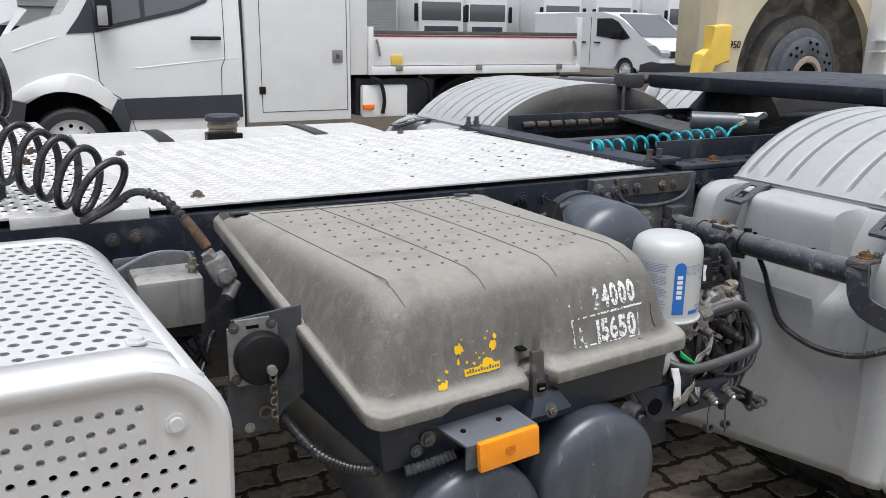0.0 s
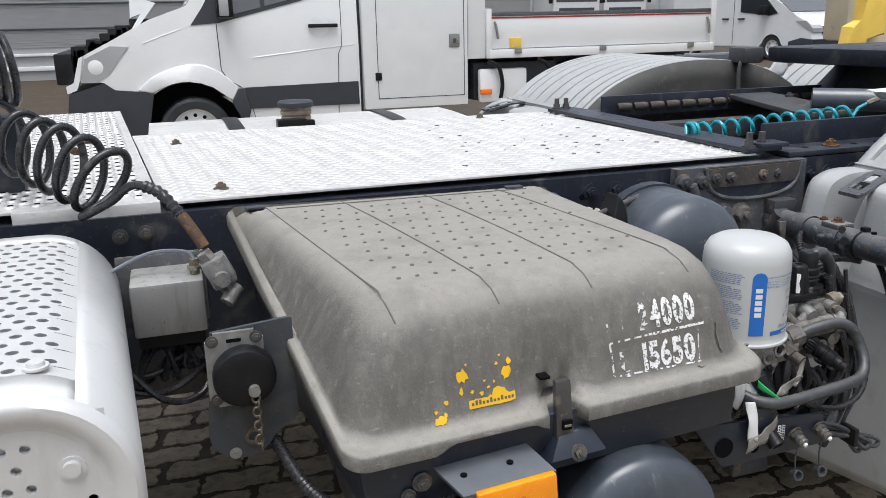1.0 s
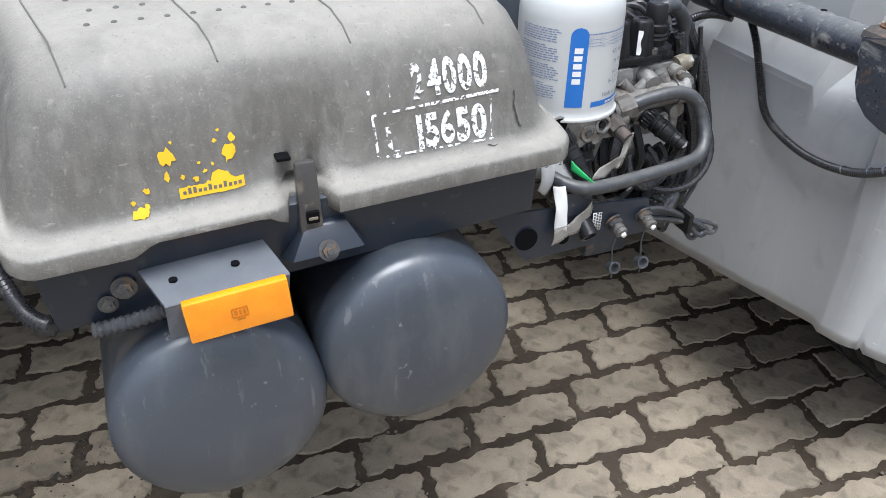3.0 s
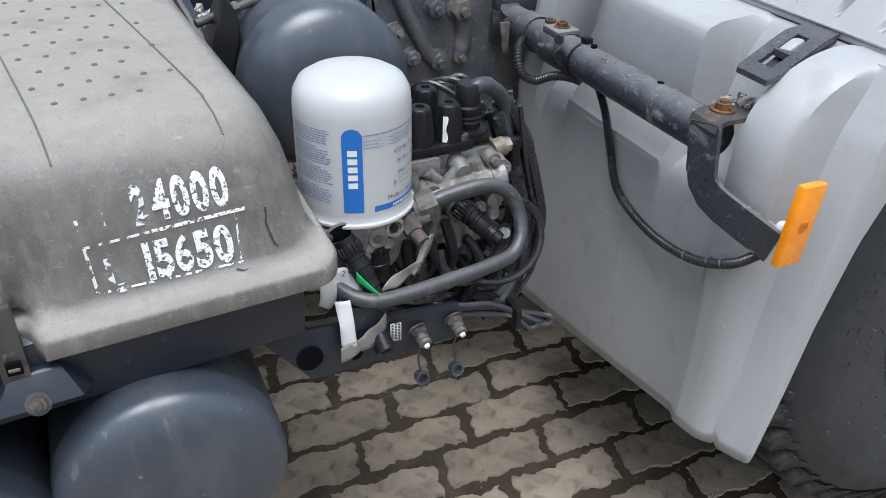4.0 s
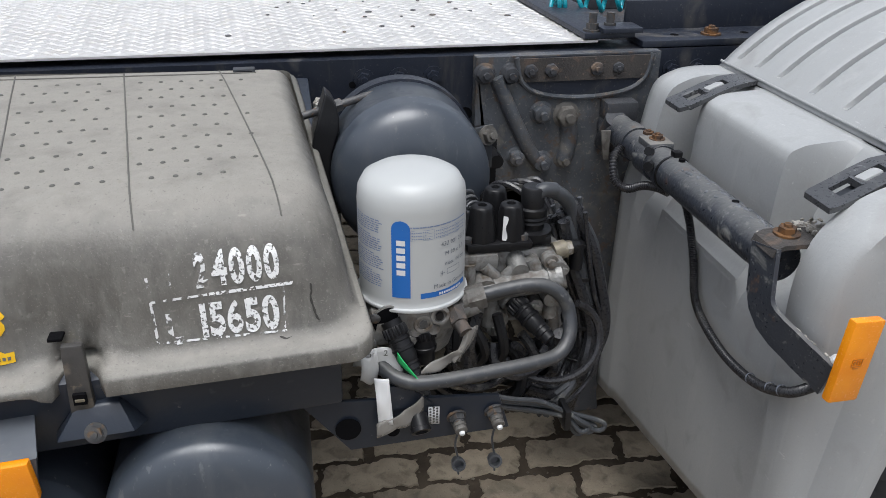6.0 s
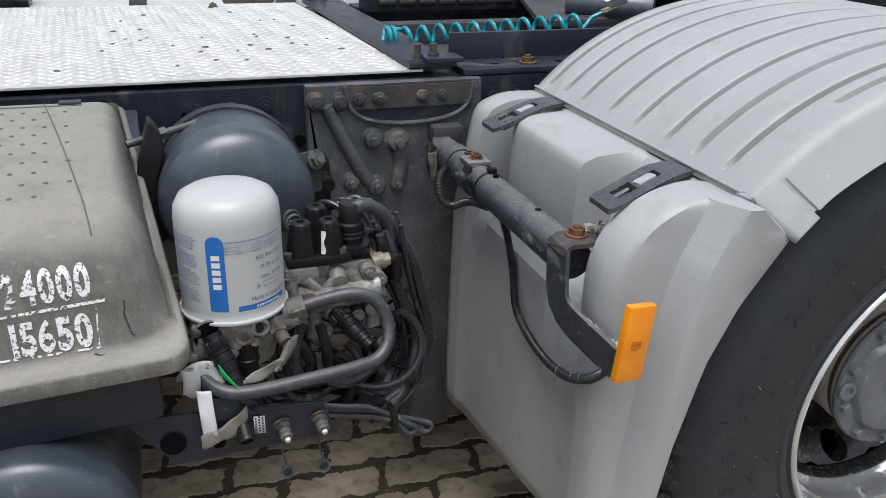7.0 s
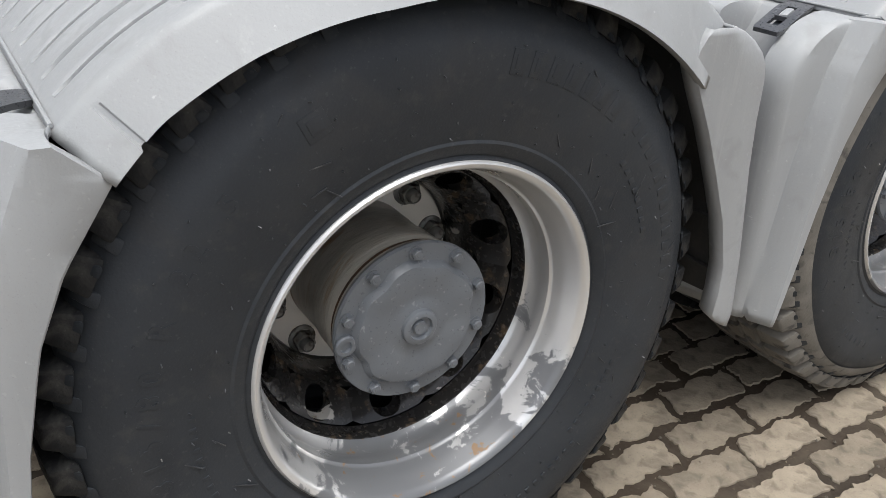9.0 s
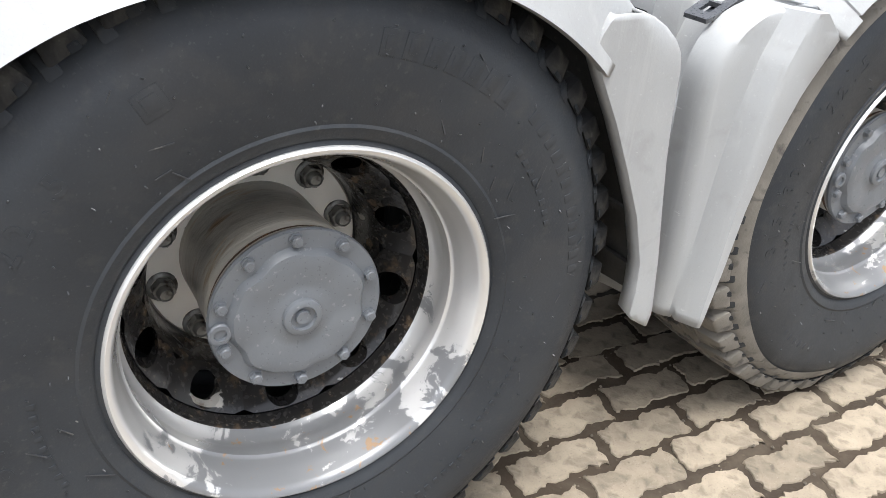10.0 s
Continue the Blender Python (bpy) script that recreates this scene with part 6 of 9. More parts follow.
WX, WY, WZ = 2.000, 1.235, 0.541
WDX = 1.30
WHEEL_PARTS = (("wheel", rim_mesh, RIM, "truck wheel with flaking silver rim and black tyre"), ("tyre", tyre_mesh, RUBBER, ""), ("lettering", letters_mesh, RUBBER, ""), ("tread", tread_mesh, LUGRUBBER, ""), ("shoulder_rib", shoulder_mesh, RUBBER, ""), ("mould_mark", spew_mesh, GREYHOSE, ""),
               ("inner_rim", inner_rim_mesh, RIMBLACK, "flaking black wheel disc with round holes"), ("wheel_disc", disc_mesh, DISC, "cream paint flaking off the wheel disc"), ("drum_back", back_mesh, HOLE_SHADE, ""), ("hub", hub_mesh, HUB, "grimy rust-stained hub barrel"), ("hub_cap", cap_mesh, HUBCAP, "grey painted hub cover"), ("rust_line", rust_mesh, RUSTY, "rusty joint round the hub"))
first = {}
for w in (0, 1):
    cx, cy, cz = WX + WDX * w, WY, WZ
    at = (cx, cy, cz)
    wheel = None
    for tag, fn, material, label in WHEEL_PARTS:
        par = truck if tag == "wheel" else wheel
        if tag in first:
            ob = part(tag, None, material, par, label, at=at, mesh=first[tag])
        else:
            ob = part(tag, fn(), material, par, label, at=at, smooth=35)
            first[tag] = ob.data
        if tag == "wheel":
            wheel = ob
        if tag in ("lettering", "tread", "mould_mark", "shoulder_rib"):
            tagged(ob, "", "", "", "stuff")
    for k in range(BLOCKS[0][2]):
        a = 2 * math.pi * k / BLOCKS[0][2]
        if "block" not in first:
            first["block"] = part("tread_block", sized(block(B(), Matrix.Identity(4), 0)), SHOULDER, wheel, "worn dusty shoulder lug", at=at).data
            ob = bpy.data.objects["tread_block"]
        else:
            ob = part("tread_block", None, SHOULDER, wheel, at=at, mesh=first["block"])
        ob.rotation_euler = (0, a, 0)
        ob.location.z -= WS * SAG * max(0.0, -math.cos(a)) ** 2
    for tag, fn, material, n, r, y, turn in (("wheel_nut", nut_mesh, NUT, 10, 0.146, 0.266, 5), ("hub_bolt", hubbolt_mesh, HUBCAP, 10, 0.112, 0.070, 0), ("filler_plug", plug_mesh, HUBCAP, 1, 0.111, 0.0695, 268)):
        for k in range(n):
            a = radians(turn + 360 * k / n)
            q = (cx + WS * r * math.sin(a), cy + WS * y, cz + WS * r * math.cos(a))
            if tag in first:
                part(tag, None, material, wheel, at=q, mesh=first[tag])
            else:
                first[tag] = part(tag, fn(), material, wheel, at=q).data
    # inner twin tyre
    part("inner_tyre", None, RUBBER, wheel, mesh=first["tyre"], at=(cx, cy + 0.34, cz))
    tagged(part("inner_tread", None, RUBBER, wheel, mesh=first["tread"], at=(cx, cy + 0.34, cz)), "", "", "", "stuff")
for k in (0, 1):
    ob = part("far_wheel", None, RUBBER, truck, "black twin truck tyre", mesh=first["tyre"], at=(WX + WDX * k, 3.30, WZ))
# dried mud on the tread and shoulder of the rear wheel
bm = B()
for r in range(4):
    n = BLOCKS[r][2]
    for k in range(n):
        a = 2 * math.pi * (k + 0.5 * (r % 2)) / n
        if radians(180) < a < radians(330):
            block(bm, sag(a) @ Matrix.Rotation(a, 4, "Y"), r, 0.0008)
BAND_P = [(0.440, -0.008), (0.452, -0.0035), (0.464, 0.0065), (0.476, 0.0225), (0.482, 0.034)]


def dust_band(u, v):
    a = radians(lerp(183, 327, u))
    v = v * 4
    i = min(int(v), 3)
    r, y = (lerp(BAND_P[i][c], BAND_P[i + 1][c], v - i) for c in (0, 1))
    r += 0.003 * math.sin(7 * a) * (i == 0)
    s = Vector((r * math.sin(a), y - 0.0012, r * math.cos(a)))
    s.z -= SAG * max(0.0, -math.cos(a)) ** 2 * (r - 0.27) / 0.237
    return s


sheet(bm, dust_band, 90, 4)
tagged(part("dried_mud", sized(bm), PALETREAD, wheel, "dried pale mud on the tread blocks", at=(WX + WDX, WY, WZ)), "", "", "", "stuff")
for k in (0, 1):
    bm = B()
    rod(bm, (WX + WDX * k, 1.6, WZ), (WX + WDX * k, 3.30, WZ), 0.09, seg=20)
    part("axle", bm, GRIME, truck)

# ---------------------------------------------------------------- mudguard tube, bracket and second reflector
bm = B()
rod(bm, (1.385, 1.93, 0.811), (1.378, 1.335, 0.822), 0.027, seg=28)
tb = part("mudguard_tube", bm, TUBEPAINT, truck, "dark painted steel support tube with flaking paint")
for y, r, w in ((1.80, 0.030, 0.04), (1.71, 0.0305, 0.045), (1.655, 0.0295, 0.016)):
    part("clamp", rod(B(), (1.383, y + w / 2, 0.8135), (1.383, y - w / 2, 0.8140), r, seg=28), TUBEPAINT, tb)
bm = B()
box(bm, 1.362, 1.404, 1.69, 1.735, 0.835, 0.847, bevel=0.003)
part("saddle", bm, GRIME, tb)
for p in ((1.385, 1.715, 0.846), (1.388, 1.755, 0.838)):
    part("bolt", bolt(B(), p, (0, 0, 1), 0.009, 0.008), RUSTY, tb)
for y in (1.62, 1.46):
    part("tube_hole", rod(B(), (1.383, y, 0.838), (1.383, y, 0.8475), 0.005, seg=12), HOLE_SHADE, tb)
part("tie_band", lathe(B(), (1.382, 1.640, 0.8155), (0, 1, 0), ((0.0272, 0), (0.0290, 0.0005), (0.0290, 0.005), (0.0272, 0.0055)), 28), BLACK, tb, "black cable tie")
part("tie_lock", box(B(), 1.378, 1.392, 1.636, 1.650, 0.843, 0.852, bevel=0.002), BLACK, tb)
bm = B()
rod(bm, (1.352, 1.660, 0.824), (1.344, 1.650, 0.826), 0.008, seg=8)
rod(bm, (1.356, 1.672, 0.842), (1.348, 1.664, 0.846), 0.007, seg=8)
part("clamp_bolt", bm, BLACK, tb)
# lifted paint along the top of the tube
bm = B()
rnd = random.Random(77)
for k in range(150):
    y = 1.345 + 0.30 * rnd.random() ** 1.5
    a = radians(rnd.gauss(18 if y > 1.42 else 5, 24))
    ring = []
    w = rnd.uniform(0.0018, 0.0065)
    for i in range(7):
        q = 2 * math.pi * i / 7
        g = w * rnd.uniform(0.5, 1.1)
        b = a + g * math.sin(q) / 0.027
        rr = 0.0272 + rnd.uniform(0.0002, 0.0014)
        ring.append(bm.verts.new((1.3805 + rr * math.sin(b), y + 1.6 * g * math.cos(q), 0.8195 - 0.016 * (y - 1.38) + rr * math.cos(b))))
    bm.faces.new(ring)
part("paint_scale", bm, SCALE, tb, "flakes of lifting paint", solid=0.0006)
bm = B()
rod(bm, (1.375, 1.90, 0.775), (1.375, 1.86, 0.835), 0.02, seg=14)
box(bm, 1.36, 1.42, 1.87, 1.93, 0.825, 0.86, bevel=0.006)
part("tube_foot", bm, RUSTDARK, tb)
# bent bracket strip: over the tube end, down, then out to the reflector
def strip(path, w, t, side=Vector((0, 1, 0)), flat=None):
    bm = B()
    pts = [Vector(p) for p in path]
    rings = []
    for i, p in enumerate(pts):
        d = (pts[min(i + 1, len(pts) - 1)] - pts[max(i - 1, 0)]).normalized()
        s = flat.cross(d).normalized() if flat else (side - d * side.dot(d)).normalized()
        nn = d.cross(s)
        rings.append([bm.verts.new(p + s * a + nn * b) for a, b in ((-w / 2, -t / 2), (w / 2, -t / 2), (w / 2, t / 2), (-w / 2, t / 2))])
    for a, b in zip(rings, rings[1:]):
        for i in range(4):
            bm.faces.new((a[i], a[(i + 1) % 4], b[(i + 1) % 4], b[i]))
    bm.faces.new(rings[0][::-1])
    bm.faces.new(rings[-1])
    return bm


bk = part("reflector_arm", strip([(1.352, 1.330, 0.849), (1.350, 1.324, 0.820), (1.349, 1.318, 0.790), (1.350, 1.312, 0.776), (1.353, 1.300, 0.764), (1.358, 1.283, 0.756), (1.369, 1.250, 0.745), (1.382, 1.212, 0.733)], 0.046, 0.006, flat=Vector((1, 0.1, 0))), TUBEPAINT, truck, "bent flat steel arm holding the reflector, rusty edges")
part("arm_tab", strip([(1.350, 1.332, 0.842), (1.353, 1.332, 0.850), (1.362, 1.332, 0.854), (1.39, 1.332, 0.854), (1.418, 1.332, 0.852)], 0.048, 0.006), RUSTPLATE, bk, "rusty tab bolted on the tube's end")
part("bolt", bolt(B(), (1.381, 1.338, 0.857), (0, 0, 1), 0.011, 0.01), RUSTY, bk)
bm = B()
rnd = random.Random(8)
for k in range(70):
    p = Vector((1.412 + rnd.uniform(-0.02, 0.03), 1.34 + rnd.uniform(-0.02, 0.03), 0.8520 + rnd.uniform(-0.001, 0.002)))
    w = rnd.uniform(0.002, 0.007)
    m = Matrix.Translation(p) @ Euler((rnd.uniform(-0.4, 0.4), rnd.uniform(-0.4, 0.4), rnd.uniform(0, 3))).to_matrix().to_4x4()
    box(bm, -w, w, -w * 0.7, w * 0.7, -0.001, 0.001, m)
for k in range(90):
    w = rnd.uniform(0.002, 0.0055)
    p = Vector((rnd.gauss(1.422, 0.012), rnd.gauss(1.352, 0.012), 0.853 + rnd.uniform(-0.006, 0.006))) if k < 64 else Vector((1.362 + rnd.uniform(-0.006, 0.03), 1.356 + rnd.uniform(-0.004, 0.008), 0.848 + rnd.uniform(-0.004, 0.003)))
    bmesh.ops.create_icosphere(bm, subdivisions=1, radius=w, matrix=Matrix.Translation(p) @ Euler((k, 2 * k, 3 * k)).to_matrix().to_4x4() @ Matrix.Diagonal((1, 0.8, 0.5, 1)))
part("dirt_crust", bm, PALECRUST, bk, "flaking dried dirt")
bm = B()
for k in range(60):
    t = rnd.random()
    p = Vector((1.352, 1.346, 0.846)).lerp(Vector((1.356, 1.318, 0.781)), t) if k < 24 else Vector((1.362, 1.302, 0.775)).lerp(Vector((1.386, 1.222, 0.757)), t)
    w = rnd.uniform(0.0008, 0.0022)
    bmesh.ops.create_icosphere(bm, subdivisions=1, radius=w, matrix=Matrix.Translation(p + Vector((0, rnd.uniform(-0.001, 0.001), rnd.uniform(-0.001, 0.001)))))
part("edge_crust", bm, PALECRUST, bk, "pale crust along the edge")
bm = B()
bmesh.ops.create_icosphere(bm, subdivisions=2, radius=0.011, matrix=Matrix.Translation((1.391, 1.214, 0.758)) @ Matrix.Diagonal((0.9, 0.8, 0.7, 1)))
part("sealant", bm, WHITE, bk, "white blob of sealant")
reflector(Matrix.Translation((1.393, 1.196, 0.771)) @ Matrix.Rotation(radians(5), 4, "Y") @ Matrix.Rotation(radians(6), 4, "Z"), 0.040, 0.104)
part("conduit", tube(B(), smooth_line([(1.385, 1.605, 0.795), (1.394, 1.588, 0.755), (1.398, 1.566, 0.70), (1.388, 1.52, 0.652), (1.383, 1.43, 0.632), (1.378, 1.335, 0.645), (1.374, 1.262, 0.682), (1.380, 1.228, 0.715)], 44), 0.0062, 10, 0.10), HOSE, truck, "black corrugated conduit")
part("conduit", tube(B(), smooth_line([(1.352, 1.775, 0.815), (1.334, 1.760, 0.80), (1.330, 1.735, 0.772), (1.342, 1.712, 0.765), (1.358, 1.690, 0.778), (1.368, 1.665, 0.785), (1.380, 1.640, 0.785)], 14), 0.0068, 10, 0.10), HOSE, truck, "short loop of black corrugated conduit")
for y, x, z in ((1.30, 1.3765, 0.6615), (1.275, 1.3745, 0.6755), (1.345, 1.3785, 0.6435)):
    part("tape_band", lathe(B(), (x, y, z), (0, -0.86, 0.45), ((0.0066, 0), (0.0074, 0.0004), (0.0074, 0.0022), (0.0066, 0.0026)), 14), PRINTGREY, truck, "pale band round a conduit")
bm = B()
hexa(bm, [(1.340, 1.818, 0.775), (1.350, 1.818, 0.775), (1.350, 1.824, 0.775), (1.340, 1.824, 0.775), (1.332, 1.818, 0.828), (1.350, 1.818, 0.828), (1.350, 1.824, 0.828), (1.332, 1.824, 0.828)], 0.002)
part("tube_tab", bm, DUSTNUT, truck, "tan dirt-caked tab by the tube's foot")

# ---------------------------------------------------------------- air dryer and valves
CX, CY = 0.945, 1.438
bm = B()
lathe(bm, (CX, CY, 0.772), (0, 0, 1), [(0.0, 0.0), (0.064, 0.0), (0.0685, 0.0008), (0.0692, 0.0025), (0.0685, 0.0045), (0.0662, 0.0052), (0.0655, 0.0060), (0.065, 0.014), (0.065, 0.124), (0.0635, 0.139), (0.057, 0.151), (0.045, 0.158), (0.02, 0.162), (0.0, 0.1625)], 64)
dryer = part("air_dryer", bm, WHITECAN, truck, "white air dryer cartridge with blue label", smooth=50)


def wrap(x0, x1, z0, z1, r=0.0655, nu=10, nv=1):
    """A label patch: angle in degrees from the side facing -y, heights from the base."""
    bm = B()
    return sheet(bm, lambda a, b: Vector((CX + r * math.sin(radians(lerp(x0, x1, a))), CY - r * math.cos(radians(lerp(x0, x1, a))), 0.772 + lerp(z0, z1, b))), nu, nv)


BAND = -20
bm = wrap(BAND - 9.6, BAND + 9.6, 0.020, 0.108)
q = sheet(B(), lambda a, b: Vector((CX + 0.0655 * math.sin(radians(BAND + 9.6 * (2 * a - 1) * math.sqrt(max(0.0, 1 - b * b)))), CY - 0.0655 * math.cos(radians(BAND + 9.6 * (2 * a - 1) * math.sqrt(max(0.0, 1 - b * b)))), 0.772 + 0.108 + 0.011 * b)), 6, 8)
part("blue_band", bm, BLUE, dryer, "blue band with white maker's mark as bars")
part("blue_band_tip", q, BLUE, dryer)
bm = B()
for k in range(5):
    zz = 0.050 + 0.0095 * k
    for a0, a1, za, zb in ((BAND - 4.5, BAND + 4.5, 0, 0.0068),):
        t = wrap(a0, a1, zz + za, zz + zb, 0.0659, 2)
        me = bpy.data.meshes.new("tmp")
        t.to_mesh(me)
        bm.from_mesh(me)
        t.free()
        bpy.data.meshes.remove(me)
part("maker_mark", bm, WHITE, dryer)


def gather(patches, r=0.0656):
    bm = B()
    for a0, a1, z0, z1 in patches:
        t = wrap(a0, a1, z0, z1, r, 4)
        me = bpy.data.meshes.new("tmp")
        t.to_mesh(me)
        bm.from_mesh(me)
        t.free()
        bpy.data.meshes.remove(me)
    return bm


part("blue_ribbon", gather([(0, 62, 0.0185, 0.0255)]), BLUE, dryer)
part("ribbon_text", gather([(20 + 3 * k, 22 + 3 * k, 0.0205, 0.0235) for k in range(11)], 0.066), WHITE, dryer)
part("table_grid", gather([(-10, 62, z, z + 0.00035) for z in (0.0945, 0.0985, 0.1025, 0.1065)] + [(a, a + 0.3, 0.0945, 0.1068) for a in (-10, 14, 61.7)]), PALEBLUE, dryer)
part("small_print", gather([(-10 + 2.4 * k, -8.4 + 2.4 * k + 0.5 * (k % 3), 0.1100, 0.1116) for k in range(29)] + [(-9 + 2.2 * k, -7.6 + 2.2 * k, z, z + 0.0012) for z in (0.0959, 0.0999, 0.1039) for k in range(7 + int(z * 1000) % 3)] + [(16 + 2.2 * k, 17.4 + 2.2 * k, z, z + 0.0012) for z in (0.0959, 0.0999, 0.1039) for k in range(19)]), PALEBLUE, dryer)
rnd = random.Random(5)
lines = []
for k in range(30):
    if k % 8 == 7:
        continue
    a = -88.0
    while a < -44 - 12 * (k % 8 == 6):
        w = rnd.uniform(2, 6)
        lines.append((a, a + w, 0.030 + 0.0029 * k, 0.0312 + 0.0029 * k))
        a += w + 1.2
part("side_print", gather(lines), PALEBLUE, dryer)


def can_text(body, size, ang, z):
    bm = text_bm(body, size, Matrix.Identity(4), 0.0)
    for v in bm.verts:
        a = radians(ang) + v.co.x / 0.0657
        v.co = Vector((CX + 0.0658 * math.sin(a), CY - 0.0658 * math.cos(a), 0.772 + z + v.co.y))
    return bm


for body, ang, z in (("432 901 223 2", 22, 0.083), ("M 39 x 1.5", 27, 0.070), ("max. 14 bar", 27, 0.057), ("Made in Germany", 14, 0.030)):
    part("print", can_text(body, 0.0078, ang, z), PRINTGREY, dryer)
part("print_frame", gather([(30, 50, 0.0445, 0.0450), (30, 50, 0.0515, 0.0520), (30, 30.5, 0.0445, 0.0520), (49.5, 50, 0.0445, 0.0520), (22, 22.6, 0.0445, 0.051), (24, 24.6, 0.0445, 0.051), (22, 27, 0.0475, 0.0481)]), PRINTGREY, dryer)
# base casting
def gear(bm, p, d, r, h, n=18, depth=0.12):
    """A knurled collar along d."""
    a, b, d = frame_at(Vector(d))
    p = Vector(p)
    rows = []
    for t, k in ((0, 0.94), (0.12, 1), (0.88, 1), (1, 0.94)):
        rows.append([bm.verts.new(p + d * h * t + (a * math.cos(math.pi * i / (2 * n)) + b * math.sin(math.pi * i / (2 * n))) * r * k * (1 if i % 4 < 2 else 1 - depth)) for i in range(4 * n)])
    for u, v in zip(rows, rows[1:]):
        for i in range(4 * n):
            bm.faces.new((u[i], u[(i + 1) % (4 * n)], v[(i + 1) % (4 * n)], v[i]))
    bm.faces.new(rows[0][::-1])
    bm.faces.new(rows[-1])
    return bm


def ribbed_plug(p, d, s=1.0):
    """A bayonet plug: knurled collar, ridged shell, tapering tail; returns body and collar."""
    p, d = Vector(p), Vector(d).normalized()
    body = lathe(B(), p, d, [(r * s, h * s) for r, h in ((0.0125, -0.004), (0.0125, 0.018), (0.0138, 0.019), (0.0138, 0.022), (0.0128, 0.023), (0.0132, 0.030), (0.0142, 0.031), (0.0142, 0.034), (0.0130, 0.035), (0.0126, 0.046), (0.0110, 0.050), (0.0116, 0.0505), (0.0116, 0.053), (0.0104, 0.0535), (0.0110, 0.057), (0.0110, 0.060), (0.0092, 0.061), (0.0088, 0.070), (0, 0.070))], 28)
    return body, gear(B(), p + d * 0.004 * s, d, 0.0152 * s, 0.0125 * s)


bm = B()
lathe(bm, (CX, CY, 0.70), (0, 0, 1), ((0.0, 0), (0.05, 0.0), (0.058, 0.03), (0.064, 0.055), (0.064, 0.072), (0, 0.072)), 32)
box(bm, CX - 0.058, CX + 0.050, 1.382, 1.45, 0.738, 0.769, bevel=0.007)
box(bm, CX - 0.060, CX - 0.010, 1.380, 1.43, 0.724, 0.766, bevel=0.010)
rod(bm, (CX + 0.04, 1.41, 0.745), (CX + 0.075, 1.408, 0.760), 0.016, seg=16)
for x, z, r in ((0.886, 0.731, 0.006), (0.9345, 0.731, 0.006), (0.962, 0.744, 0.007), (0.940, 0.742, 0.006)):
    rod(bm, (x, 1.392, z), (x, 1.376, z), r, seg=14)
part("base_casting", bm, CASTALU, dryer, "oxidised cast aluminium dryer base")
# socket with its plug
part("socket_ring", lathe(B(), (0.910, 1.384, 0.757), (0, -1, -0.05), ((0.0235, 0), (0.0235, 0.0025), (0.0215, 0.003), (0.0210, 0.0), (0.0195, 0)), 32), CASTALU, dryer)
part("socket_recess", lathe(B(), (0.910, 1.3815, 0.757), (0, -1, -0.05), ((0.0212, 0), (0.0208, 0.0012), (0.0, 0.0012)), 28), HOLE_SHADE, dryer)
shell, collar = ribbed_plug((0.911, 1.379, 0.757), (0.33, -0.48, -0.80))
plug = part("cable_connector", shell, BLACK, dryer, "black ribbed plug")
part("collar", collar, BLACK, plug)
part("plug_tail", tube(B(), smooth_line([(0.932, 1.347, 0.706), (0.937, 1.346, 0.692), (0.942, 1.356, 0.672), (0.950, 1.372, 0.650)], 14), 0.0085, 12, 0.09), HOSE, plug)
for x, y, z, r, d in ((0.968, 1.386, 0.763, 0.0125, 0.012), (0.948, 1.382, 0.755, 0.0125, 0.009)):
    port = part("port", lathe(B(), (x, y, z), (0.1, -1, 0.05), ((r, -0.004), (r, d * 0.8), (r * 0.92, d), (r * 0.66, d), (r * 0.62, d * 0.6), (0, d * 0.6)), 28), CASTALU, dryer)
    part("port_plug", rod(B(), (x, y - d * 0.5, z), (x + 0.001, y - d * 0.95, z), r * 0.42, seg=6), BLACK if x > 0.96 else BOLT, dryer)
part("port_screw", lathe(B(), (0.892, 1.383, 0.7645), (0, -1, 0), ((0.0065, 0), (0.0065, 0.003), (0.0045, 0.0045), (0, 0.0045)), 14), BOLT, dryer)
bm = B()
rod(bm, (0.990, 1.392, 0.760), (0.993, 1.372, 0.752), 0.0125, 0.0115, seg=6)
rod(bm, (0.993, 1.373, 0.7525), (0.998, 1.360, 0.746), 0.0085, seg=14)
part("side_union", bm, RUSTPLATE, dryer, "brown stained union nut")
bm = gear(B(), (0.951, 1.390, 0.738), (0.05, -0.1, -1), 0.0165, 0.010, 16)
lathe(bm, (0.951, 1.389, 0.729), (0.05, -0.1, -1), ((0.0145, 0), (0.0145, 0.012), (0.0155, 0.013), (0.0155, 0.017), (0.013, 0.018), (0.012, 0.035), (0, 0.035)), 22)
part("lower_connector", bm, BLACK, dryer, "black ribbed plug below the dryer")
bm = B()
rod(bm, (1.003, 1.407, 0.763), (1.010, 1.4065, 0.7645), 0.0135, seg=18)
rod(bm, (1.009, 1.4065, 0.7645), (1.031, 1.405, 0.770), 0.0165, seg=6)
part("pipe_nut", bm, DUSTNUT, dryer, "brown stained hexagon nut")
shell, collar = ribbed_plug((1.078, 1.440, 0.737), (0.50, -0.70, -0.45), 1.0)
plug = part("cable_connector", shell, BLACK, dryer, "black ribbed plug")
part("collar", collar, BLACK, plug)
part("socket_ring", lathe(B(), (1.074, 1.446, 0.740), (0.50, -0.70, -0.45), ((0.015, -0.01), (0.0175, 0), (0.0175, 0.006), (0.014, 0.007)), 22), CASTALU, dryer)
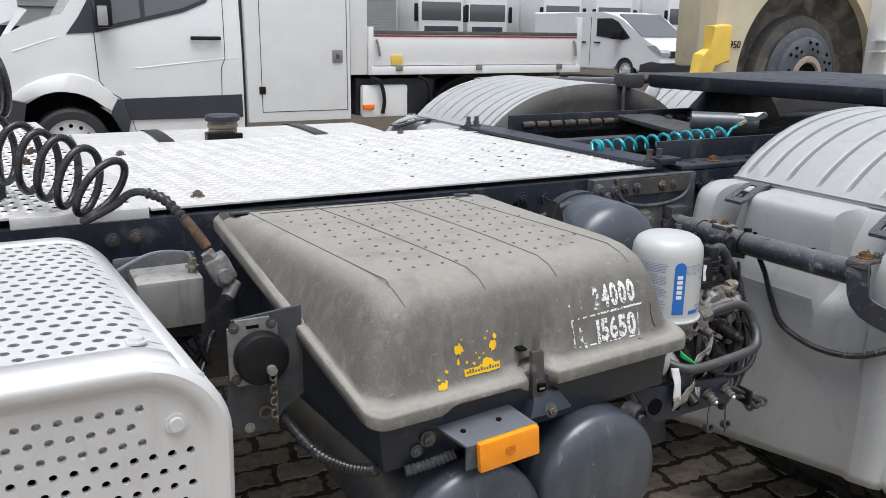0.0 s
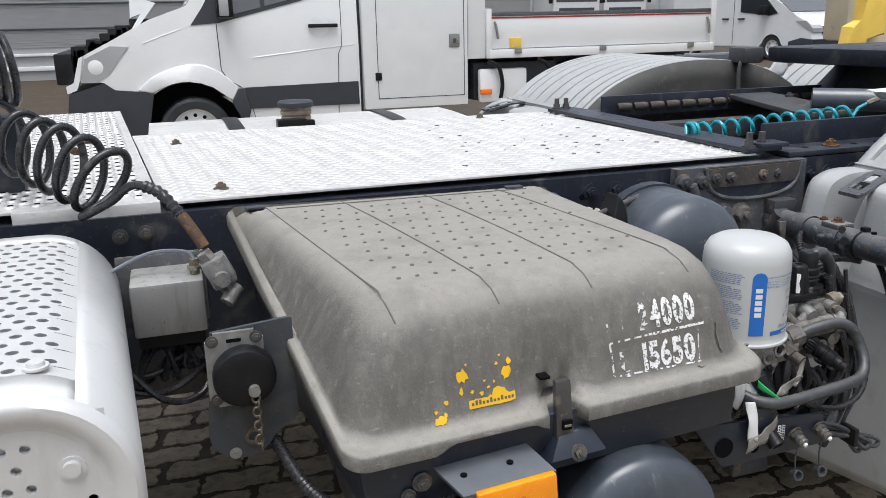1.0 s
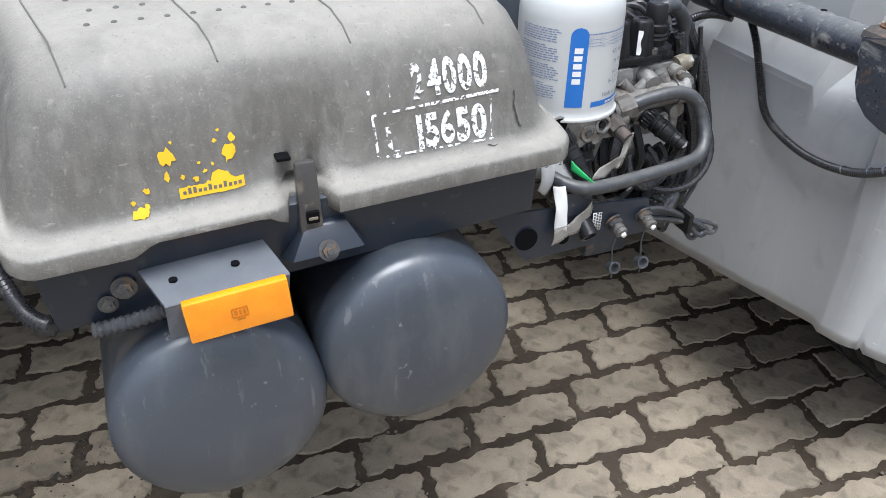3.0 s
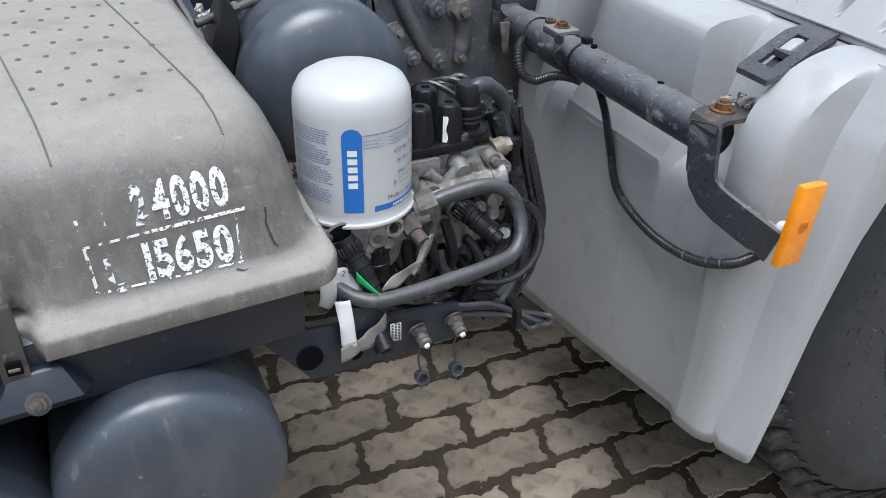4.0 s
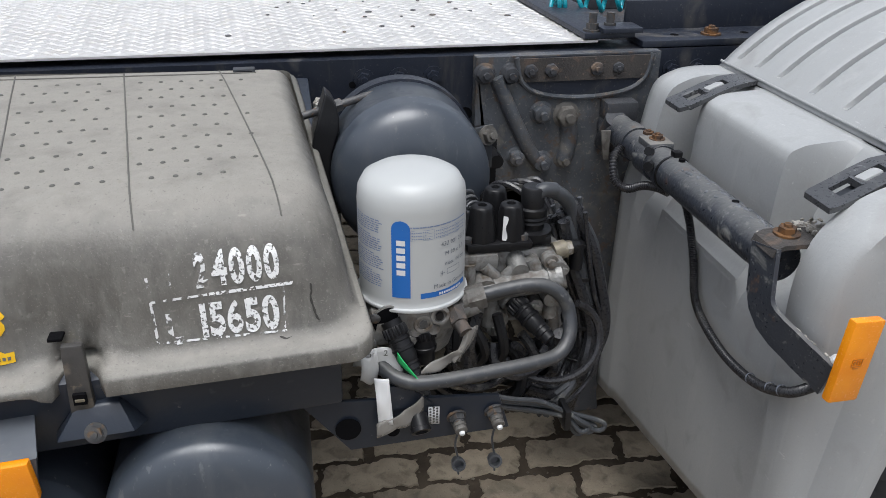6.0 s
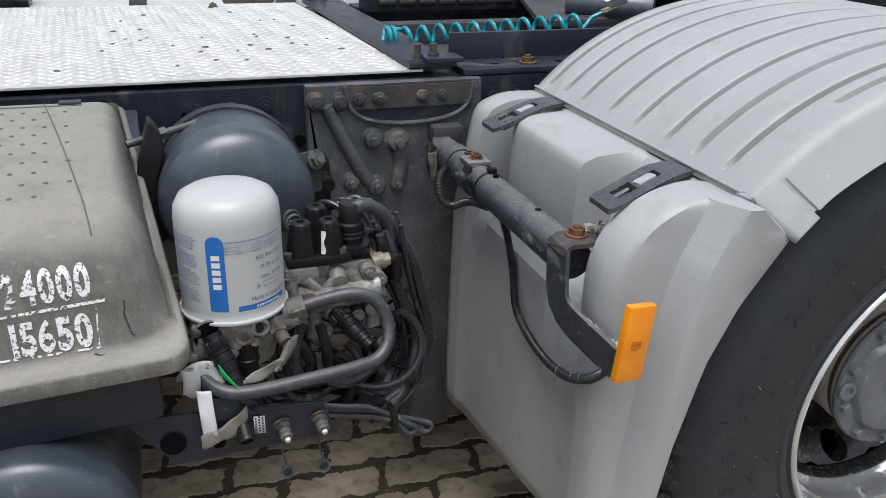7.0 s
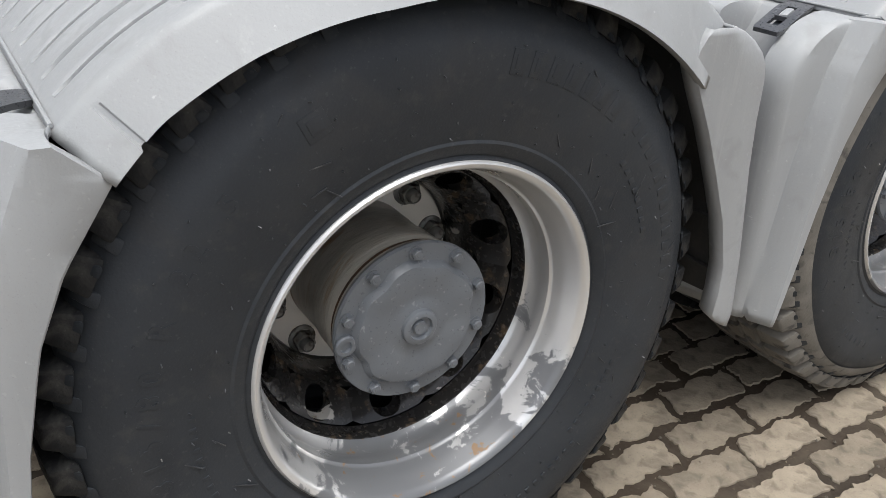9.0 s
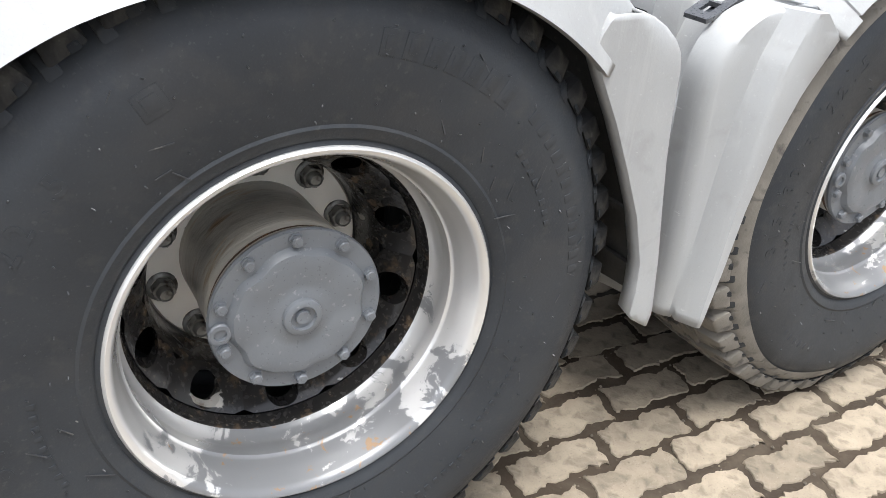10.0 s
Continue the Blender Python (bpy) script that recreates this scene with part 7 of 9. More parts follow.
# valve block with black caps
bm = B()
box(bm, 1.012, 1.06, 1.448, 1.58, 0.778, 0.802, bevel=0.008)
box(bm, 1.055, 1.15, 1.462, 1.58, 0.770, 0.798, bevel=0.010)
rod(bm, (1.085, 1.47, 0.785), (1.085, 1.438, 0.780), 0.014, 0.011, seg=14)
box(bm, 1.03, 1.14, 1.46, 1.57, 0.69, 0.78, bevel=0.012)
for x, z, r in ((1.04, 0.762, 0.018), (1.075, 0.745, 0.016), (1.10, 0.765, 0.014), (1.13, 0.74, 0.014), (1.06, 0.715, 0.014), (1.135, 0.785, 0.012)):
    rod(bm, (x, 1.47, z), (x, 1.435, z - 0.004), r, r * 0.85, seg=14)
rod(bm, (1.02, 1.46, 0.74), (1.15, 1.45, 0.755), 0.012, seg=12)
rod(bm, (1.028, 1.446, 0.752), (1.128, 1.440, 0.765), 0.0165, seg=20)
rod(bm, (1.122, 1.441, 0.764), (1.140, 1.440, 0.766), 0.0195, seg=20)
for x0, z0, x1, z1, r in ((1.040, 0.785, 1.062, 0.762, 0.008), (1.062, 0.762, 1.085, 0.786, 0.008), (1.100, 0.792, 1.112, 0.770, 0.010), (1.020, 0.790, 1.020, 0.750, 0.009), (1.050, 0.738, 1.048, 0.700, 0.012), (1.132, 0.750, 1.130, 0.705, 0.010)):
    rod(bm, (x0, 1.450, z0), (x1, 1.446, z1), r, seg=14)
for x, z, r in ((1.125, 0.790, 0.010), (1.142, 0.778, 0.008), (1.108, 0.727, 0.010), (1.030, 0.727, 0.009)):
    rod(bm, (x, 1.452, z), (x, 1.436, z), r, seg=18)
    rod(bm, (x, 1.437, z), (x, 1.430, z), r * 0.6, seg=6)
valve = part("valve_block", bm, CASTALU, truck, "corroded cast aluminium valve block")
bm = B()
box(bm, 1.018, 1.104, 1.452, 1.56, 0.803, 0.814, bevel=0.003)
part("cap_plate", bm, BLACK, valve)
for x, y in ((1.041, 1.475), (1.079, 1.475), (1.072, 1.53)):
    bm = B()
    lathe(bm, (x, y, 0.812), (0, 0, 1), ((0.0205, 0), (0.0200, 0.003), (0.0145, 0.042), (0.0135, 0.046), (0.011, 0.048), (0.006, 0.048), (0.005, 0.044), (0, 0.044)), 48)
    for v in bm.verts:
        if 0.814 < v.co.z < 0.856:
            a = math.atan2(v.co.y - y, v.co.x - x)
            q = 1.0 + (0.05 if math.cos(8 * a) > 0.3 else -0.02)
            v.co.x, v.co.y = x + (v.co.x - x) * q, y + (v.co.y - y) * q
    part("valve_cap", bm, BLACK, valve, "black conical plastic cap")
part("torn_label", sheet(B(), lambda a, b: Vector((1.0645 + 0.0018 * b + (0.0045 + 0.0015 * math.sin(9 * b)) * a, 1.4590 + 0.0035 * b - 0.003 * a, 0.816 + 0.032 * b)), 3, 8), WHITE, valve, "torn white label on a cap")
for x, y in ((1.02, 1.458), (1.094, 1.458)):
    part("screw", rod(B(), (x, y + 0.004, 0.814), (x, y + 0.004, 0.821), 0.006, seg=10), BOLT, valve)
bm = B()
lathe(bm, (1.112, 1.49, 0.806), (0, 0, 1), ((0.027, 0), (0.027, 0.010), (0.017, 0.012), (0.017, 0.020), (0.020, 0.021), (0.0185, 0.024), (0.020, 0.027), (0.0185, 0.030), (0.020, 0.033), (0.019, 0.040), (0.0155, 0.042), (0.0155, 0.066), (0.013, 0.069), (0, 0.069)), 20)
box(bm, 1.092, 1.134, 1.466, 1.515, 0.800, 0.812, bevel=0.004)
part("sensor_plug", bm, BLACK, valve, "black ribbed sensor plug")
part("hose_elbow", tube(B(), smooth_line([(1.112, 1.485, 0.862), (1.125, 1.487, 0.870), (1.142, 1.49, 0.867)], 5), 0.0100, 12), GREYHOSE, valve)
part("hose", tube(B(), smooth_line([(1.135, 1.49, 0.868), (1.155, 1.495, 0.855), (1.170, 1.50, 0.833), (1.176, 1.502, 0.80), (1.178, 1.505, 0.765)], 8), 0.0100, 12), GREYHOSE, valve)
bm = B()
rod(bm, (1.136, 1.462, 0.792), (1.152, 1.463, 0.795), 0.0125, seg=18)
rod(bm, (1.150, 1.463, 0.795), (1.160, 1.464, 0.796), 0.010, seg=6)
part("brass_union", bm, BRASS, valve)
bm = B()
rod(bm, (1.15, 1.468, 0.795), (1.172, 1.472, 0.792), 0.009, seg=12)
rod(bm, (1.172, 1.472, 0.798), (1.172, 1.472, 0.76), 0.009, seg=12)
part("elbow", bm, BLACK, valve)
# steel pipe looping in front
part("steel_pipe", tube(B(), smooth_line([(1.03, 1.405, 0.770), (1.055, 1.403, 0.776), (1.085, 1.40, 0.781), (1.108, 1.398, 0.778), (1.126, 1.394, 0.766), (1.136, 1.388, 0.744), (1.133, 1.372, 0.719), (1.115, 1.358, 0.703), (1.08, 1.349, 0.700), (1.014, 1.340, 0.699), (0.96, 1.335, 0.698), (0.930, 1.336, 0.699), (0.908, 1.347, 0.703), (0.893, 1.368, 0.709), (0.884, 1.395, 0.716)], 8), 0.0090, 16), PIPE, truck, "dark grey bent steel air pipe with worn paint")
# bundle of cables and hoses
rnd = random.Random(21)
LOOM = ((1.165, 1.515, 0.830), (1.180, 1.505, 0.770), (1.198, 1.50, 0.711), (1.207, 1.50, 0.656), (1.205, 1.495, 0.605), (1.182, 1.48, 0.572), (1.140, 1.46, 0.560), (1.10, 1.45, 0.585))
for k in range(24):
    dx, dy = rnd.uniform(-0.022, 0.018), rnd.uniform(-0.035, 0.02)
    end = rnd.choice((5, 6, 7, 8))
    pts = [(x + dx + rnd.uniform(-0.009, 0.009), y + dy + rnd.uniform(-0.008, 0.008), z + dx * 0.8) for x, y, z in LOOM[:end]]
    if end == 5:
        pts.append((1.195 + dx, 1.52 + dy, 0.50))
    part("cable", tube(B(), smooth_line(pts, 6), rnd.choice((0.0035, 0.005, 0.0065, 0.008)), 8), rnd.choice((HOSE, HOSE, HOSE, GREYHOSE)), truck, "black cable of a tied loom")
for k in range(12):
    r = rnd.uniform(0.028, 0.065)
    c = Vector((1.07 + rnd.uniform(-0.05, 0.07), 1.46 + rnd.uniform(-0.05, 0.04), 0.655 + rnd.uniform(-0.035, 0.03)))
    a0 = rnd.uniform(2.6, 3.6)
    part("cable", tube(B(), [c + Vector((r * 1.2 * math.cos(a0 + t * 0.24), 0.012 * math.sin(t * 0.4 + k), r * math.sin(a0 + t * 0.24))) for t in range(17)], rnd.choice((0.0055, 0.007, 0.0085)), 8), rnd.choice((HOSE, BLACK, HOSE)), truck)
for k in range(9):
    x0, z0 = rnd.uniform(0.91, 1.07), rnd.uniform(0.66, 0.71)
    part("cable", tube(B(), smooth_line([(x0, 1.42, z0 + 0.05), (x0 + rnd.uniform(-0.02, 0.03), 1.41, z0), (x0 + rnd.uniform(0, 0.06), 1.44, 0.63), (x0 + 0.09, 1.50, 0.60)], 6), rnd.choice((0.005, 0.007, 0.009)), 8), rnd.choice((HOSE, HOSE, BLACK)), truck)
for k in range(4):
    part("cable", tube(B(), smooth_line([(1.07 + 0.008 * k, 1.62, 0.80 + 0.004 * k), (1.090 + 0.009 * k, 1.585, 0.842 - 0.006 * (k % 2)), (1.120 + 0.009 * k, 1.56 + 0.008 * (k % 2), 0.835 + 0.004 * k), (1.150 + 0.007 * k, 1.54, 0.80 - 0.006 * k), (1.165 + 0.005 * k, 1.53, 0.74)], 6), 0.0045, 8), HOSE, truck, "black nylon air line")
for x, y, z, r in ((1.055, 1.45, 0.70, 0.018), (1.125, 1.46, 0.71, 0.014), (1.01, 1.46, 0.72, 0.018)):
    part("valve_fitting", lathe(B(), (x, y, z), (0.2, -1, -0.1), ((r, -0.03), (r, 0), (r * 0.8, 0.002), (r * 0.8, 0.012), (r * 0.5, 0.013), (r * 0.45, 0.02), (0, 0.02)), 14), rnd.choice((CASTALU, BLACK, GRIME, CASTALU)), valve)
for z, x in ((0.785, 1.176), (0.735, 1.190), (0.690, 1.200), (0.655, 1.203), (0.600, 1.201)):
    part("cable_tie", lathe(B(), (x, 1.505, z), (0, 0, 1), ((0.030, 0), (0.032, 0.001), (0.032, 0.005), (0.030, 0.006)), 16), BLACK, truck)
# test-point lines running out in long loops
for k in range(4):
    y, z, e = 1.402 + 0.005 * k, 0.606 - 0.007 * k, 1.178 + 0.012 * ((k * 2) % 3)
    loop = [(1.035, y + 0.01, z + 0.006), (1.075, y, z + 0.001), (1.11, y - 0.004, z - 0.004), (1.145, y - 0.010, 0.584 - 0.003 * k), (e - 0.012, y - 0.018, 0.572 - 0.005 * k), (e, y - 0.02, 0.563 - 0.005 * k), (e - 0.012, y - 0.02, 0.556 - 0.005 * k), (1.145, y - 0.010, 0.576 - 0.003 * k), (1.10, y, 0.586 - 0.004 * k), (1.05, y + 0.01, 0.592 - 0.004 * k)]
    part("cable", tube(B(), smooth_line(loop, 6), 0.0036, 8), GREYHOSE, truck, "looped grey nylon air line")
part("cable_tie", box(B(), 1.141, 1.150, 1.378, 1.412, 0.562, 0.594, bevel=0.003), BLACK, truck)
# lower bracket with test fittings
bm = B()
hexa(bm, [(0.853, 1.338, 0.607), (1.055, 1.350, 0.605), (1.055, 1.356, 0.605), (0.853, 1.344, 0.607), (0.795, 1.338, 0.684), (1.040, 1.350, 0.657), (1.040, 1.356, 0.657), (0.795, 1.344, 0.684)], 0.0015)
hexa(bm, [(0.895, 1.339, 0.66), (0.955, 1.342, 0.66), (0.955, 1.348, 0.66), (0.895, 1.345, 0.66), (0.895, 1.339, 0.695), (0.925, 1.341, 0.69), (0.925, 1.347, 0.69), (0.895, 1.345, 0.695)])
tbk = part("test_bracket", bm, NAVY, truck, "dark painted plate carrying air test fittings")
for x, z, r in ((0.851, 0.640, 0.0155), (0.905, 0.630, 0.008)):
    part("bracket_hole", rod(B(), (x, 1.3375, z), (x, 1.3365, z), r, seg=24), HOLE_SHADE, tbk)
for x, y, z, drop in ((0.985, 1.347, 0.635, 0.066), (1.033, 1.350, 0.635, 0.070)):
    d = Vector((0.12, -1, -0.38)).normalized()
    p = Vector((x, y, z))
    bm = B()
    rod(bm, p, p + d * 0.003, 0.0125, seg=18)
    rod(bm, p + d * 0.003, p + d * 0.010, 0.0105, seg=6)
    rod(bm, p + d * 0.010, p + d * 0.013, 0.0085, seg=16)
    fit_ob = part("test_fitting", bm, BOLT, tbk, "small steel test fitting with a dull nut")
    part("barrel", lathe(B(), p + d * 0.012, d, ((0.0082, 0), (0.0082, 0.005), (0.0070, 0.0056), (0.0070, 0.0072), (0.0080, 0.0078), (0.0078, 0.011), (0.0045, 0.0125), (0, 0.0125)), 18), DUSTNUT, fit_ob)
    part("tip", rod(B(), p + d * 0.023, p + d * 0.028, 0.0042, 0.003, seg=10), WHITE, fit_ob, "white nipple")
    part("tether", tube(B(), smooth_line([p + d * 0.012 + Vector((0, 0, -0.008)), (x - 0.003, y - 0.012, z - 0.035), (x + 0.001, y - 0.010, z - drop + 0.009)], 5), 0.0014, 6), GREYHOSE, tbk)
    bm = B()
    q = Vector((x + 0.001, y - 0.012, z - drop))
    lathe(bm, q, (0, -1, 0.35), ((0.0075, -0.007), (0.0092, 0.005), (0.0088, 0.007), (0.0062, 0.007), (0.0056, -0.002), (0, -0.002)), 20)
    rod(bm, q + Vector((0, 0, -0.008)), q + Vector((0.001, 0, -0.018)), 0.0014, seg=6)
    part("dust_cap", bm, GREYHOSE, tbk, "grey rubber dust cap hanging open")
bm = B()
lathe(bm, (0.936, 1.344, 0.645), (0.1, -0.8, -0.6), ((0.0115, 0), (0.0115, 0.016), (0.0125, 0.0165), (0.0125, 0.022), (0.0085, 0.0225), (0.0075, 0.014), (0, 0.014)), 20)
part("rubber_plug", bm, BLACK, tbk)
# tag and tape tied round the pipe
bm = B()
def tag_round(a, b):
    q = math.pi * (0.02 + 0.86 * a)
    r = 0.006 + 0.029 * b
    return Vector((0.8985 - 1.05 * r * math.cos(q), 1.366 - 0.012 * a - 0.003 * math.sin(7 * a) + 0.004 * b, 0.706 + 0.95 * r * math.sin(q) - 0.010 * a))


tag = part("tag", sheet(bm, tag_round, 18, 4), PAPER, truck, "white paper tag taped round the pipe", solid=0.0008)
bm = B()
sheet(bm, lambda a, b: Vector((0.8685 + 0.0205 * a + 0.002 * math.sin(3 * b), 1.352 + 0.004 * a - 0.004 * math.sin(3 * b), 0.694 + 0.005 * math.cos(5 * a) - 0.008 * (1 - a) * b + 0.042 * b)), 5, 8)
part("tag_side", bm, PAPER, tag, solid=0.0008)
bm = B()
sheet(bm, lambda a, b: Vector((0.884 + 0.0175 * a + 0.003 * (1 - b), 1.3315 + 0.020 * max(0.0, b - 0.55) ** 1.0 + 0.0010 * math.sin(9 * b + 4 * a), 0.648 + 0.060 * b - 0.003 * a)), 4, 12)
part("tag_end", bm, WHITE, tag, "long white strip of the tag", solid=0.0008)
bm = B()
sheet(bm, lambda a, b: Vector((0.914 + 0.020 * a, 1.352 - 0.026 * a, 0.727 - 0.016 * a ** 0.8 + (0.0065 * (1 - a) ** 0.7) * (b - 0.5) * 2)), 8, 3)
part("green_strip", bm, GREEN, tag, "green strip", solid=0.0006)
for x, z, r in ((0.880, 0.7245, 14), (0.8975, 0.7275, -4)):
    part("tag_print", text_bm("2", 0.011, Matrix.Translation((x, 1.3560, z)) @ Matrix.Rotation(radians(90), 4, "X") @ Matrix.Rotation(radians(r), 4, "Z"), 0.0002), COVERDARK, tag)
bm = B()
sheet(bm, lambda a, b: Vector((0.884 + 0.058 * a, 1.3300 + 0.009 * a - 0.0035 * abs(math.sin(7 * a + 2 * b)), 0.628 + 0.030 * a * a + 0.024 * b * (1 - 0.1 * a) + 0.004 * math.sin(6 * a) * (1 - b))), 14, 4)
part("tape", bm, FILMTAPE, tag, "crumpled clear tape", solid=0.0006)
bm = B()
sheet(bm, lambda a, b: Vector((1.006 - 0.018 * a * a - 0.010 * b * a + 0.018 * (b - 0.5), 1.366 - 0.013 * a - 0.005 * math.sin(5 * b), 0.754 - 0.040 * a - 0.006 * b)), 10, 4)
part("tape", bm, FILMTAPE, tag, solid=0.0006)
bm = B()
sheet(bm, lambda a, b: Vector((0.940 + 0.050 * a, 1.345 + 0.008 * a - 0.004 * math.sin(6 * a + 2 * b), 0.702 + 0.007 * a + 0.018 * b * (0.45 + 0.75 * a) + 0.002 * math.sin(9 * a))), 12, 4)
part("tape", bm, FILMTAPE, tag, solid=0.0006)
bm = B()
sheet(bm, lambda a, b: Vector((0.949 + 0.0140 * a, 1.3415 + 0.001 * a, 0.631 + 0.026 * b - 0.002 * a)), 1, 1)
part("spotted_label", bm, WHITE, tag, solid=0.0005)
bm = B()
for i in range(3):
    for j in range(6):
        rod(bm, (0.9515 + 0.0042 * i, 1.3414, 0.6325 + 0.0042 * j + 0.0018 * (i % 2)), (0.9515 + 0.0042 * i, 1.3405, 0.6325 + 0.0042 * j + 0.0018 * (i % 2)), 0.0014, seg=8)
part("label_dot", bm, COVERDARK, tag)

# ---------------------------------------------------------------- details towards the cab
# silver control box
bm = B()
box(bm, 0.036, 0.150, 1.742, 1.852, 0.778, 0.866, bevel=0.007)
sb = part("control_box", bm, BOXMETAL, truck, "dusty silver metal valve box")
bm = B()
box(bm, 0.012, 0.158, 1.850, 1.858, 0.76, 0.886, bevel=0.006)
part("back_plate", bm, GRIME, sb)
bm = B()
rod(bm, (0.138, 1.78, 0.866), (0.138, 1.78, 0.892), 0.008, seg=8)
rod(bm, (0.138, 1.78, 0.874), (0.138, 1.78, 0.880), 0.012, seg=6)
part("fitting", bm, BRASS, sb)
part("thin_hose", tube(B(), smooth_line([(0.138, 1.78, 0.89), (0.125, 1.79, 0.902), (0.07, 1.80, 0.902), (0.0, 1.78, 0.878), (-0.05, 1.76, 0.86)], 8), 0.0035, 8), PRINTGREY, sb, "grey thin hose")
for k in range(6):
    part("connector", rod(B(), (0.05 + 0.015 * k, 1.80, 0.76), (0.05 + 0.015 * k, 1.80, 0.735), 0.007, seg=8), BLACK, sb)
part("connector_base", box(B(), 0.04, 0.145, 1.77, 1.84, 0.75, 0.78), BLACK, sb)
rnd = random.Random(4)
for k in range(7):
    x = 0.05 + 0.014 * k
    part("cable", tube(B(), smooth_line([(x, 1.80, 0.745), (x + rnd.uniform(-0.03, 0.03), 1.78, 0.70 + rnd.uniform(-0.015, 0.02)), (x + rnd.uniform(-0.03, 0.05), 1.81, 0.685 + rnd.uniform(-0.01, 0.03)), (x + 0.05, 1.85, 0.72)], 7), 0.0055, 8), HOSE, truck, "thin black cable")
for pts in ([(-0.02, 1.76, 0.70), (0.05, 1.76, 0.675), (0.10, 1.76, 0.685), (0.15, 1.80, 0.71)], [(0.02, 1.76, 0.72), (0.07, 1.75, 0.665), (0.13, 1.77, 0.66), (0.17, 1.82, 0.72)]):
    part("cable", tube(B(), smooth_line(pts, 8), 0.006, 8), HOSE, truck)
# coupling valve and spring-guarded hose
bm = B()
m = Matrix.Translation((0.172, 1.72, 0.888)) @ Matrix.Rotation(radians(-24), 4, "Y")
box(bm, -0.02, 0.02, -0.02, 0.02, -0.028, 0.02, m, bevel=0.006)
rod(bm, m @ Vector((0, -0.02, -0.012)), m @ Vector((0, -0.032, -0.012)), 0.012, seg=16)
rod(bm, m @ Vector((0, 0, -0.028)), m @ Vector((0, 0, -0.046)), 0.016, 0.012, seg=14)
rod(bm, m @ Vector((-0.004, 0, 0.02)), m @ Vector((-0.006, 0, 0.034)), 0.012, seg=6)
rod(bm, m @ Vector((0.012, 0, -0.04)), m @ Vector((-0.014, -0.016, -0.052)), 0.012, seg=14)
cv = part("coupling_valve", bm, CASTALU, truck, "grimy cast coupling valve")
hose_pts = smooth_line([(0.155, 1.73, 0.922), (0.148, 1.735, 0.936), (0.133, 1.75, 0.96), (0.118, 1.765, 0.980), (0.098, 1.79, 1.002), (0.075, 1.815, 1.010)], 6)
part("hose_sleeve", tube(B(), hose_pts[:16], 0.0095, 10), RUSTY, cv, "rust-brown hose sleeve")
part("hose_spring", tube(B(), hose_pts[14:], 0.0088, 12, 0.16), HOSE, cv, "black spring guard round the hose")


def coil_pts(n=30):
    """Sagging loops that lie over more and more towards the free end."""
    path = [Vector(p) for p in ((-0.215, 2.09, 1.095), (-0.17, 2.045, 1.078), (-0.123, 2.0, 1.060), (-0.096, 1.97, 1.049), (-0.066, 1.94, 1.041), (-0.035, 1.91, 1.025), (0.000, 1.88, 1.013), (0.022, 1.862, 1.003))]
    lean = (0.0, 0.02, 0.05, 0.10, 0.15, 0.22, 0.50, 0.90)
    out = []
    for i in range(int(7 * n) - n // 2):
        t = i / n
        k = min(int(t), 6)
        c = path[k].lerp(path[k + 1], t - k)
        q = lerp(lean[k], lean[k + 1], t - k)
        up = Vector((math.sin(q), 0, math.cos(q)))
        r = lerp(0.058, 0.048, max(0.0, t - 5.2) / 1.8)
        a = 2 * math.pi * t
        out.append(c + up * r * math.cos(a) + Vector((0.62, 0.55, 0)) * 0.043 * math.sin(a) + Vector((0.010, 0, 0)))
    return out


coil = coil_pts()
tail = smooth_line([coil[-1], coil[-1] + (coil[-1] - coil[-4]), (0.020, 1.852, 0.982), (0.045, 1.838, 1.004), (0.062, 1.826, 1.011), (0.075, 1.815, 1.010)], 6)
part("coiled_hose", tube(B(), coil + tail[1:], 0.0070, 10), HOSE, truck, "black coiled air hose")
for k in range(4):
    bm = B()
    lathe(bm, (-0.185 + 0.014 * k, 2.05 + 0.02 * k, 1.20 - 0.004 * k), (1, 0.35, 0.1), [(0.062 + 0.007 * math.cos(a), 0.007 * math.sin(a)) for a in [2 * math.pi * q / 10 for q in range(11)]], 30)
    part("coiled_hose", bm, HOSE, truck, "stacked black hose coils")
bm = B()
box(bm, -0.30, -0.145, 2.13, 2.2, 0.957, 1.10, bevel=0.008)
hexa(bm, [(-0.5, 2.3, 0.96), (-0.2, 2.3, 0.96), (-0.2, 2.36, 0.96), (-0.5, 2.36, 0.96), (-0.5, 2.3, 1.13), (-0.26, 2.3, 1.13), (-0.26, 2.36, 1.13), (-0.5, 2.36, 1.13)], 0.01)
part("cab_mount", bm, DARK, truck, "dark steel cab mount")
# trailer socket on its plate
bm = B()
out = [(0.146, 0.852), (0.258, 0.862), (0.258, 0.71)] + [(0.178 + 0.047 * math.cos(radians(a)), 0.700 + 0.043 * math.sin(radians(a))) for a in range(-20, -181, -16)]
fa = [bm.verts.new((x, 1.530, z)) for x, z in out]
fb = [bm.verts.new((x, 1.537, z)) for x, z in out]
bm.faces.new(fa)
bm.faces.new(fb[::-1])
for i in range(len(out)):
    bm.faces.new((fa[i], fb[i], fb[(i + 1) % len(out)], fa[(i + 1) % len(out)]))
sk = part("socket_plate", bm, PLATE, truck, "dark dusty steel plate with trailer socket")
bm = box(B(), 0.137, 0.216, 1.523, 1.5295, 0.744, 0.853)
bmesh.ops.bevel(bm, geom=[e for e in bm.edges if abs(e.verts[0].co.y - e.verts[1].co.y) > 0.004], offset=0.012, segments=4, affect="EDGES")
part("socket_flange", bm, ZINC, sk, "dull metal socket flange")
